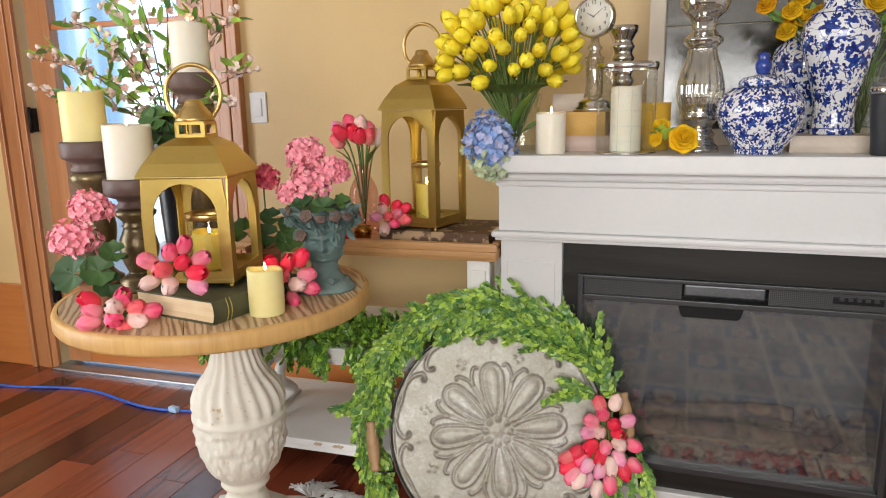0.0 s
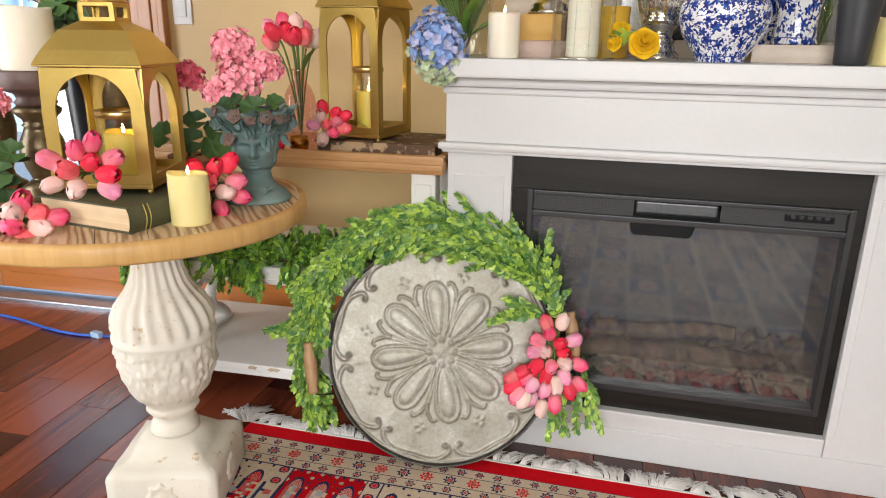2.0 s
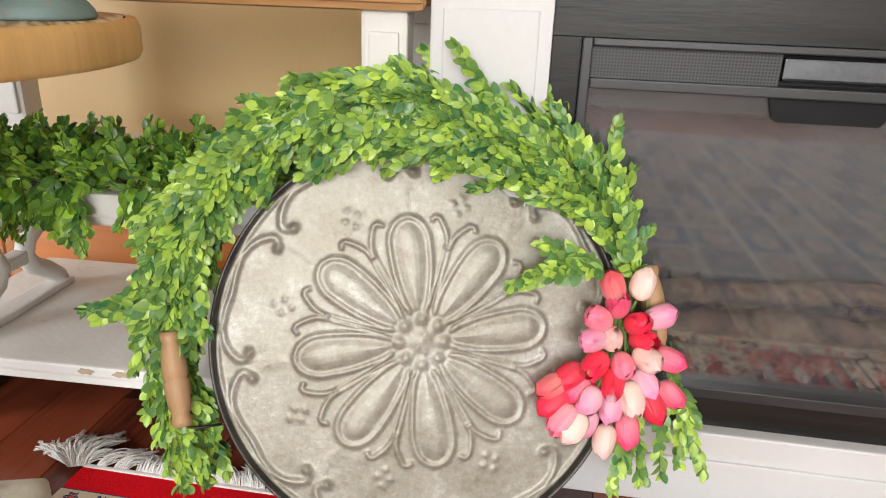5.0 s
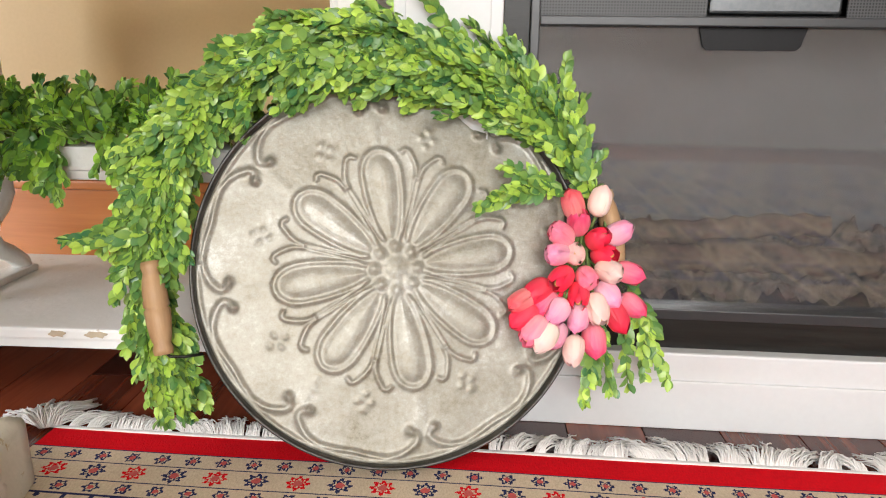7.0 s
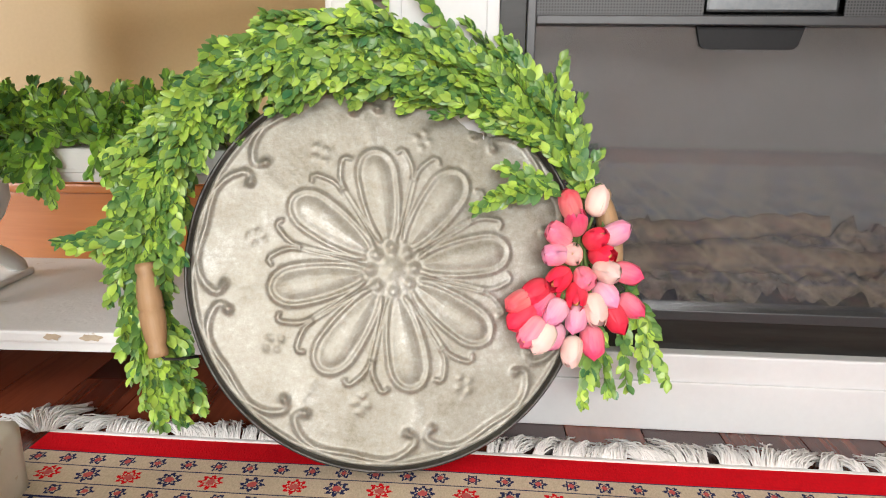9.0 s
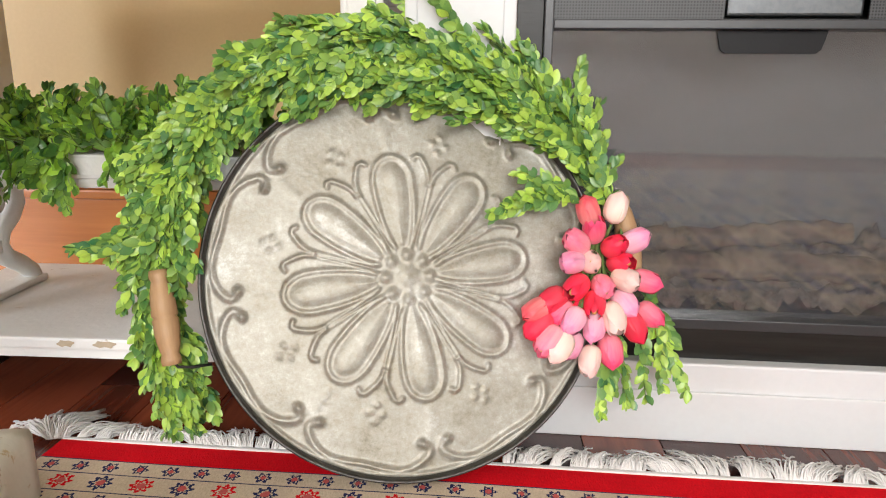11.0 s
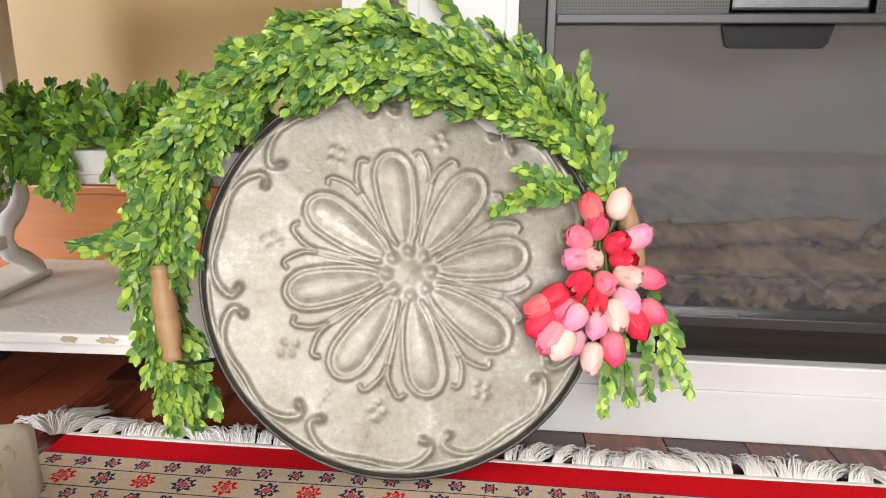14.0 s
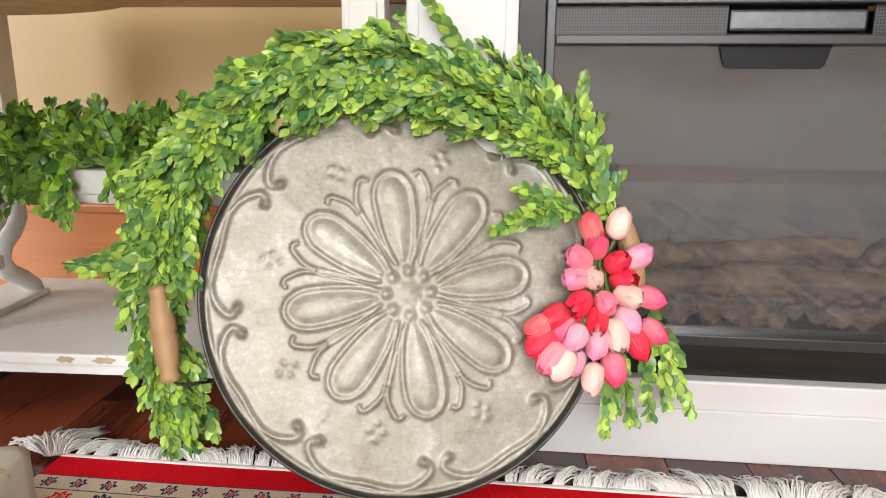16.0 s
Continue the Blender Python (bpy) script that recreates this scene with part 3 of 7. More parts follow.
def rug_colours(X, Y):
    """Woven pattern over arrays of places: red selvedge, flowered guard bands, ornate red and cream border, navy-red field."""
    cream, red, navy, dred, pink, grey = (np.array(c) for c in ((0.56, 0.46, 0.34), (0.62, 0.005, 0.012), (0.022, 0.028, 0.085), (0.20, 0.006, 0.014), (0.52, 0.10, 0.09), (0.36, 0.36, 0.38)))
    dx0, dx1, dy0, dy1 = X - RUG_X0 + 0.16, RUG_X1 - X + 0.5, Y - RUG_Y0 + 0.5, RUG_Y1 - Y
    d = np.minimum(np.minimum(dx0, dx1), np.minimum(dy0, dy1))
    along = np.where((d == dy0) | (d == dy1), X, Y)
    C = np.zeros((*X.shape, 3)) + cream

    def put(mask, c):
        C[mask] = c

    def rosette(mid, pitch, r, c1, c2, core, phase=0.0, petals=8):
        u = ((along + phase) / pitch) % 1 - 0.5
        a, b = u * pitch, d - mid
        rad, ang = np.hypot(a, b), np.arctan2(b, a)
        k = np.floor((along + phase) / pitch).astype(int) % 2
        w = r * (0.82 + 0.18 * np.cos(petals * ang))
        for kk, c in ((0, c1), (1, c2)):
            put((rad < w) & (k == kk), c)
            put((rad < w * 0.62) & (rad > w * 0.45) & (k == kk), cream)
        put(rad < r * 0.36, core)
        return a, b, k

    d = d - 0.014
    put(d < 0.036, red)
    put((d >= 0.036) & (d < 0.0395), navy)
    rosette(0.055, 0.047, 0.0130, navy, navy, pink, 0, 6)
    put((d > 0.0705) & (d < 0.0735), navy)
    rosette(0.094, 0.061, 0.0185, navy, red, pink)
    put((d > 0.1145) & (d < 0.1175), navy)
    rosette(0.133, 0.047, 0.0130, navy, navy, pink, 0.02, 6)
    put((d > 0.1490) & (d < 0.1525), navy)
    # wide main border: red and cream panels by turns, three cones in each, parted by flowered strips
    inner = (d >= 0.1525) & (d < 0.36)
    v = (along + 0.045) / 0.245
    u, k = (v % 1) * 0.245, np.floor(v).astype(int) % 2
    strip = u < 0.045
    bed = inner & ~strip
    put(bed & (k == 0), red * 0.75)
    w3 = (u - 0.045) % 0.0667 - 0.0333
    b = d - 0.255
    cone = np.hypot(w3 / (0.021 * (1.25 - (d - 0.165) * 2.2)), b / 0.075)
    for lim, ca, cb in ((1.0, navy, navy), (0.86, pink, red), (0.55, grey, pink)):
        for kk, c in ((0, ca), (1, cb)):
            put(bed & (cone < lim) & (k == kk), c)
    put(bed & (cone < 0.86) & (np.sin(along * 900) * np.sin(d * 900) > 0.35), cream)
    put(bed & (cone > 1.25) & (np.sin(along * 160 + 1) * np.sin(d * 150) > 0.62), cream * 0.9)
    put(bed & (cone > 1.25) & (np.sin(along * 160 + 1) * np.sin(d * 150) < -0.80), navy)
    put(inner & ((np.abs(u) < 0.002) | (np.abs(u - 0.045) < 0.002)), navy)
    q = np.hypot(u - 0.0225, (d % 0.047) - 0.0235)
    put(inner & strip & (q < 0.0135), navy)
    put(inner & strip & (q < 0.0095), pink)
    put(inner & strip & (q < 0.004), red)
    put((d >= 0.36) & (d < 0.364), navy)
    f = (d >= 0.364) & (d < 0.42)
    put(f, cream)
    field = d >= 0.42
    # garden panels: muted squares ruled in navy, each with a pale niche and a small flower
    put(field, grey * 0.5)
    fu, fv = (X / 0.17) % 1 - 0.5, (Y / 0.23) % 1 - 0.5
    k = (np.floor(X / 0.17) * 2 + np.floor(Y / 0.23) * 3).astype(int) % 4
    for kk, c in enumerate((grey * 0.42, cream * 0.45, navy * 1.4 + grey * 0.1, dred * 0.15 + grey * 0.25)):
        put(field & (k == kk), c)
    put(field & ((np.abs(fu) > 0.46) | (np.abs(fv) > 0.465)), cream * 0.65)
    niche = np.hypot(fu / 0.30, np.maximum(0, np.abs(fv) - 0.12) / 0.24)
    put(field & (niche < 1.0) & (niche > 0.84), navy)
    put(field & (niche < 0.84) & (k % 2 == 0), cream * 0.55)
    put(field & (np.hypot(fu / 0.16, fv / 0.18) < 0.8 + 0.2 * np.cos(6 * np.arctan2(fv, fu))), pink * 0.25 + grey * 0.25)
    rosette(0.392, 0.061, 0.020, navy, red, grey)
    return C


def build_rug():
    turn = Matrix.Translation((-0.368, RUG_Y1, 0)) @ pose(0, 0, 0, 0, 0, -2.3) @ Matrix.Translation((0.368, -RUG_Y1, 0))
    rug = thing("area_rug", "red, cream and navy woven oriental rug with white fringe", "rug", m=turn)
    m, nt, p = node_mat("woven_wool")
    at = nt.nodes.new("ShaderNodeAttribute")
    at.attribute_name = "weave"
    n1, n2 = noise_tex(nt, coords(nt), 9, 3), noise_tex(nt, coords(nt, (1, 0.5, 1)), 420, 3)
    v = math_node(nt, "ADD", math_node(nt, "MULTIPLY", n1, 0.35), math_node(nt, "MULTIPLY", n2, 0.6))
    hs = nt.nodes.new("ShaderNodeHueSaturation")
    nt.links.new(math_node(nt, "ADD", v, 0.55), hs.inputs["Value"])
    nt.links.new(at.outputs["Color"], hs.inputs["Color"])
    nt.links.new(hs.outputs["Color"], p.inputs["Base Color"])
    p.inputs["Roughness"].default_value = 0.95
    p.inputs["Specular IOR Level"].default_value = 0.08
    bump(nt, p, n2, 0.5, 0.003)

    def patch(name, y0, y1, cell):
        nx, ny = round((RUG_X1 - RUG_X0) / cell), round((y1 - y0) / cell)
        xs, ys = np.linspace(RUG_X0, RUG_X1, nx + 1), np.linspace(y0, y1, ny + 1)
        X, Y = np.meshgrid(xs, ys)
        wav = 0.0015 * np.sin(X * 9 + Y * 5)
        vs = np.stack([X, Y, 0.0085 + wav * 0.6], -1).reshape(-1, 3)
        i = np.arange(nx * ny)
        r, c = i // nx, i % nx
        a = r * (nx + 1) + c
        me = bpy.data.meshes.new(name)
        me.from_pydata(vs.tolist(), [], np.stack([a, a + 1, a + nx + 2, a + nx + 1], -1).tolist())
        cx, cy = np.meshgrid((xs[:-1] + xs[1:]) / 2, (ys[:-1] + ys[1:]) / 2)
        col = np.concatenate([rug_colours(cx, cy).reshape(-1, 3), np.ones((nx * ny, 1))], 1)
        att = me.color_attributes.new("weave", "FLOAT_COLOR", "CORNER")
        att.data.foreach_set("color", np.repeat(col, 4, 0).astype(np.float32).ravel())
        part(name, me, m, rug)

    patch("flowered_border", 1.55, RUG_Y1, 0.0022)
    patch("field", RUG_Y0, 1.55, 0.009)
    WOOL = plain("white_wool_fringe", (0.74, 0.72, 0.69), (0.86, 0.85, 0.83), 0.9, 0, 30, 300, 0.3, 0.12)
    part("edge_binding", Geo().box(RUG_X0, RUG_X1, RUG_Y1, RUG_Y1 + 0.008, 0.001, 0.0105, 0.002), WOOL, rug, "white overcast edge")
    part("backing", Geo().box(RUG_X0, RUG_X1, RUG_Y0, RUG_Y1, 0.0005, 0.0045), plain("rug_backing", (0.2, 0.1, 0.08), (0.3, 0.14, 0.1), 0.9), rug)
    # tassels of loose yarn, swept to one side or the other, a few shapes shared
    shapes = []
    for k in range(9):
        g = Geo()
        lean = (-1.1, -0.85, -0.6, -0.35, -0.1, 0.2, 0.5, 0.75, 1.0)[k]
        clump = RND.uniform(0.75, 1.2)
        for s in range(24):
            x0, spread = jit(0.007), jit(0.012)
            L, hump = clump * RND.uniform(0.034, 0.062), RND.uniform(0.15, 1.2)
            pts = [(x0 + (lean * 0.042 + spread) * (i / 6) ** 1.3 + 0.004 * math.sin(i * 1.9 + s) * i / 6, L * (i / 6) ** 0.9, max(0.0015, 0.006 + 0.014 * hump * math.sin(math.pi * min(1, i / 5.6)))) for i in range(7)]
            g.tube(pts, 0.0014, 4, None, 0.6)
        shapes.append(g.mesh("tassel"))
    x = RUG_X0 - 0.004
    while x < RUG_X1:
        f = 0.5 + 0.42 * math.sin(x * 17.0) + 0.2 * math.sin(x * 43.0)
        part("tassel", shapes[max(0, min(8, int(f * 9 + jit(1.2))))], WOOL, rug, "", pose(x, RUG_Y1 + 0.005, 0.001, 0, 0, jit(6)) @ Matrix.Scale(RND.uniform(0.8, 1.12), 4))
        x += RND.choice((0.010, 0.013, 0.016, 0.030)) if x < 1.2 else 0.03
    for i in range(7):
        part("tassel", shapes[8 - i % 3], WOOL, rug, "", pose(RUG_X0 - 0.004 * i, RUG_Y1 + 0.003, 0.003, 0, 0, 30 + 12 * i) @ Matrix.Scale(1.25, 4))


build_rug()

# ---- embossed tray leaning on the fireplace ----
TRAY_R = 0.295
TRAY = Matrix.Translation((-0.151, 1.8055, 0.2935)) @ pose(0, 0, 0, 0, 0, 12) @ pose(0, 0, 0, 90 - 18.6, 0, 0)   # x right, y up the tray, z to the room


def seg_dist(P, path):
    """Distance of each point of P (n, 2) from a polyline."""
    best = np.full(len(P), 9.0)
    for a, b in zip(path[:-1], path[1:]):
        a, b = np.array(a), np.array(b)
        ab = b - a
        t = np.clip(((P - a) @ ab) / max(ab @ ab, 1e-12), 0, 1)
        best = np.minimum(best, np.hypot(*(P - a - t[:, None] * ab).T))
    return best


def tray_relief(rad, ang):
    """Pressed relief of the tray: eight petals, forked curls between them, hooked arcs along the rim."""
    k, turn = 2 * np.pi / 8, radians(7.2)
    a = (ang - turn + k / 2) % k - k / 2
    P = np.stack([rad * np.cos(a), rad * np.sin(a)], -1)
    h = np.zeros(len(P))
    # petal outline and its swelling body
    us = np.linspace(0.046, 0.180, 30)
    wd = 0.0288 * np.sqrt(np.clip(1 - ((us - 0.142) / np.where(us > 0.142, 0.0385, 0.112)) ** 2, 0, 1)) ** np.where(us > 0.142, 1.0, 1.35)
    top = list(zip(us, wd))
    d = seg_dist(P, top + [(x, -y) for x, y in reversed(top)])
    inside = np.abs(P[:, 1]) < np.interp(P[:, 0], us, wd, left=0, right=0)
    h += 0.0023 * np.exp(-(d / 0.0044) ** 2)
    h += np.where(inside, 0.0036 * (1 - np.exp(-(d / 0.014) ** 2)), 0)
    # twin stems between the petals, forking into two curls, with a cluster of berries beyond
    s = (ang - turn) % k - k / 2
    Qa = np.stack([rad * np.cos(s), np.abs(rad * np.sin(s))], -1)
    h += 0.0012 * np.exp(-(seg_dist(Qa, [(0.055, 0.0028), (0.12, 0.0032), (0.140, 0.0030)]) / 0.0026) ** 2)
    curl = [(0.140, 0.002), (0.152, 0.004), (0.162, 0.009), (0.171, 0.016), (0.1775, 0.022), (0.1785, 0.0285), (0.173, 0.0325)]
    h += 0.0024 * np.exp(-(seg_dist(Qa, curl) / 0.0034) ** 2)
    for cx, cy in ((0.190, 0.0), (0.202, 0.0095), (0.214, 0.0)):
        h += 0.0015 * np.exp(-(np.hypot(Qa[:, 0] - cx, Qa[:, 1] - cy) / 0.0050) ** 2)
    # rim arcs, each end hooked round a small knob beside the petal's axis
    Pa = np.stack([P[:, 0], np.abs(P[:, 1])], -1)
    bow = [(0.274, 22.5), (0.277, 17), (0.279, 12), (0.2755, 8), (0.268, 4.9), (0.259, 2.6), (0.2525, 1.9), (0.246, 2.7), (0.2415, 4.2)]
    h += 0.0034 * np.exp(-(seg_dist(Pa, [(r * math.cos(radians(q)), r * math.sin(radians(q))) for r, q in bow]) / 0.0046) ** 2)
    h += 0.0034 * np.exp(-(np.hypot(Pa[:, 0] - 0.2405, Pa[:, 1] - 0.0185) / 0.0062) ** 2)
    h += 0.0007 * np.exp(-(seg_dist(Pa, [(0.196, 0.0), (0.240, 0.004)]) / 0.007) ** 2)
    h += 0.0026 * np.exp(-((rad - 0.2845) / 0.0035) ** 2)
    # centre boss ringed by knobs
    h += 0.0042 * np.exp(-(rad / 0.014) ** 2)
    b8 = (ang + k / 2) % k - k / 2
    h += 0.0034 * np.exp(-(np.hypot(rad * np.cos(b8) - 0.033, rad * np.sin(b8)) / 0.0082) ** 2)
    return 1.15 * h


def galvanised():
    m, nt, p = node_mat("galvanised_tin")
    v = coords(nt)
    a, b, c = noise_tex(nt, v, 9, 6, 0.7), noise_tex(nt, v, 95, 6, 0.8), noise_tex(nt, v, 240, 3)
    f = math_node(nt, "ADD", math_node(nt, "MULTIPLY", a, 0.55), math_node(nt, "MULTIPLY", b, 0.45))
    r = ramp(nt, [(0.33, (0.17, 0.15, 0.10)), (0.43, (0.285, 0.265, 0.21)), (0.54, (0.365, 0.35, 0.30)), (0.65, (0.54, 0.54, 0.51))])
    nt.links.new(f, r.inputs["Fac"])
    at = nt.nodes.new("ShaderNodeAttribute")
    at.attribute_name = "groove_tone"
    nt.links.new(mix(nt, at.outputs["Fac"], r.outputs["Color"], (0.17, 0.155, 0.13)), p.inputs["Base Color"])
    p.inputs["Metallic"].default_value = 0.38
    rg = nt.nodes.new("ShaderNodeMapRange")
    rg.inputs["To Min"].default_value, rg.inputs["To Max"].default_value = 0.32, 0.52
    nt.links.new(b, rg.inputs["Value"])
    nt.links.new(rg.outputs["Result"], p.inputs["Roughness"])
    bump(nt, p, math_node(nt, "ADD", b, math_node(nt, "MULTIPLY", c, 0.4)), 0.20, 0.003)
    return m


def build_tray():
    tray = thing("embossed_tray", "round galvanised tin tray embossed with a flower medallion, leaning upright", "tray", m=TRAY)
    nr, na = 150, 448
    rad = TRAY_R * 0.985 * np.sqrt(np.linspace(0.00004, 1, nr)) ** 1.0
    rad = 0.5 * rad + 0.5 * TRAY_R * 0.985 * np.linspace(0.004, 1, nr)
    R, A = np.meshgrid(rad, np.linspace(0, 2 * np.pi, na, endpoint=False), indexing="ij")
    h = tray_relief(R.ravel(), A.ravel()).reshape(nr, na)
    low = np.array([noise.fractal((x * 9, y * 9, 3.3), 1, 2, 3) for x, y in zip((R * np.cos(A)).ravel()[::4], (R * np.sin(A)).ravel()[::4])])
    h = h + 0.0012 * np.repeat(low, 4).reshape(nr, na)
    vs = np.stack([R * np.cos(A), R * np.sin(A), h], -1).reshape(-1, 3)
    i, j = np.meshgrid(np.arange(nr - 1), np.arange(na), indexing="ij")
    q = np.stack([i * na + j, (i + 1) * na + j, (i + 1) * na + (j + 1) % na, i * na + (j + 1) % na], -1).reshape(-1, 4)
    me = bpy.data.meshes.new("embossed_plate")
    me.from_pydata(vs.tolist(), [], q.tolist() + [tuple(range(na))])
    me.polygons.foreach_set("use_smooth", [True] * len(me.polygons))
    # darker tone in the grooves beside the ridges, taken from the relief's curvature
    lap = np.zeros_like(h)
    lap[2:-2] = h[4:] + h[:-4] - 2 * h[2:-2]
    lap += np.roll(h, 3, 1) + np.roll(h, -3, 1) - 2 * h
    gr = np.clip(lap / 0.02, 0, 0.05)
    at = me.attributes.new("groove_tone", "FLOAT", "POINT")
    at.data.foreach_set("value", gr.ravel().astype(np.float32))
    part("embossed_plate", me, galvanised(), tray)
    R0 = TRAY_R
    part("rim", Geo().lathe([(R0 * 0.972, 0.0005), (R0 * 0.978, 0.010), (R0 * 0.986, 0.016), (R0 * 0.996, 0.014), (R0, 0.006), (R0, -0.018), (R0 * 0.985, -0.022), (R0 * 0.95, -0.0225)], 128, None, None, False, False), metal("dark_tin_rim", (0.06, 0.058, 0.055), (0.16, 0.155, 0.145), 0.42, 20, 0.2), tray, "dark tarnished rolled tin rim")
    GRIP = wood("turned_grip_wood", (0.34, 0.19, 0.09), (0.56, 0.36, 0.19), "Y", 0.5, 20, 0.1)
    WIRE = metal("dark_wire", (0.05, 0.05, 0.05), (0.10, 0.10, 0.10), 0.4)
    for s, ang in ((-1, 187.5), (1, 7.5)):
        c = Matrix.Rotation(radians(ang), 4, "Z")
        hnd = part("handle", Geo().tube([(R0 - 0.004, -0.075, 0.0), (R0 + 0.02, -0.074, 0.006), (R0 + 0.038, -0.07, 0.012), (R0 + 0.045, -0.06, 0.014), (R0 + 0.045, 0.06, 0.014), (R0 + 0.038, 0.07, 0.012), (R0 + 0.02, 0.074, 0.006), (R0 - 0.004, 0.075, 0.0)], 0.0022, 6), WIRE, tray, "bent dark wire handle", c)
        prof = [(0.006, -0.066), (0.0125, -0.0655), (0.0140, -0.058), (0.0115, -0.050), (0.0145, -0.040), (0.0170, -0.020), (0.0175, -0.003), (0.0150, 0.0), (0.0175, 0.003), (0.0170, 0.02), (0.0145, 0.04), (0.0115, 0.05), (0.0140, 0.058), (0.0125, 0.0655), (0.006, 0.066)]
        part("grip", Geo().lathe(prof, 18, Matrix.Translation((R0 + 0.045, 0, 0.014)) @ pose(0, 0, 0, 90, 0, 0)), GRIP, hnd, "turned natural wood grip")
    return tray


build_tray()


# ---- greenery ----
def leaf(g, m, L, W, cup=0.18, bend=0.25):
    """One small oval leaf, cupped along its midrib, on z."""
    rows = ((0.0, 0.06), (0.18, 0.55), (0.42, 0.98), (0.68, 0.92), (0.88, 0.55), (1.0, 0.08))
    vs, fs = [], []
    for t, w in rows:
        z, y = L * t, -bend * L * t * t
        vs += [(-W * w / 2, y + cup * W * w, z), (0, y, z), (W * w / 2, y + cup * W * w, z)]
    for i in range(len(rows) - 1):
        a = 3 * i
        fs += [(a, a + 1, a + 4, a + 3), (a + 1, a + 2, a + 5, a + 4)]
    g.add(vs, fs, m)


def sprig_parts(rnd, length, pairs, L, W, curve=0.2):
    """A leafy twig along z: the places and sizes of its leaves, which shrink towards the tip, and its stem."""
    out = []
    pts = [Vector((curve * length * (i / 6) ** 2 * 0.5, 0, length * i / 6)) for i in range(7)]
    for k in range(pairs):
        t = (k + 0.6) / pairs
        x, z = curve * length * t * t * 0.5, length * t
        for side in (-1, 1, 0):
            if side == 0 and k % 2:
                continue
            turn = side * rnd.uniform(32, 54) * (1 - 0.35 * t) + rnd.uniform(-10, 10)
            m = Matrix.Translation((x, 0.0015 * (side == 0), z)) @ pose(0, 0, 0, 0, turn, 0) @ pose(0, 0, 0, rnd.uniform(-34, 8), 0, rnd.uniform(-30, 30))
            out.append((m, L * (1.08 - 0.35 * t) * rnd.uniform(0.8, 1.15)))
    m = Matrix.Translation((curve * length * 0.5, 0, length * 0.96))
    out += [(m, L * 0.7), (m @ pose(0, 0, 0, 25, 0, 100), L * 0.6)]
    return out, pts


def foliage(owner, sprigs, placed, material, toward, ratio=0.60):
    """Leaves of all placed sprigs: the 300 foremost as parts, the rest as one mesh; the twigs as another."""
    rnd = random.Random(2)
    shapes = []
    for k in range(5):
        g = Geo()
        leaf(g, None, 1.0, ratio * rnd.uniform(0.9, 1.1), rnd.uniform(0.06, 0.25), rnd.uniform(-0.1, 0.35))
        shapes.append(g)
    every, twigs = [], Geo()
    for k, m in placed:
        lv, pts = sprigs[k]
        every += [m @ q @ Matrix.Scale(s, 4) for q, s in lv]
        twigs.tube([m @ p for p in pts], 0.0014, 5, None, 0.5)
    every.sort(key=lambda q: -toward(q.translation))
    meshes = [g.mesh("leaf") for g in shapes]
    for i, q in enumerate(every[:300]):
        part("leaf", meshes[i % 5], material, owner, "", q)
    rest = Geo()
    for i, q in enumerate(every[300:]):
        rest.join(shapes[i % 5], q)
    tagged(part("inner_leaves", rest, material, owner), "dense small green leaves", "", "", "stuff")
    tagged(part("twigs", twigs, STEM, owner), "thin green twigs", "", "", "stuff")


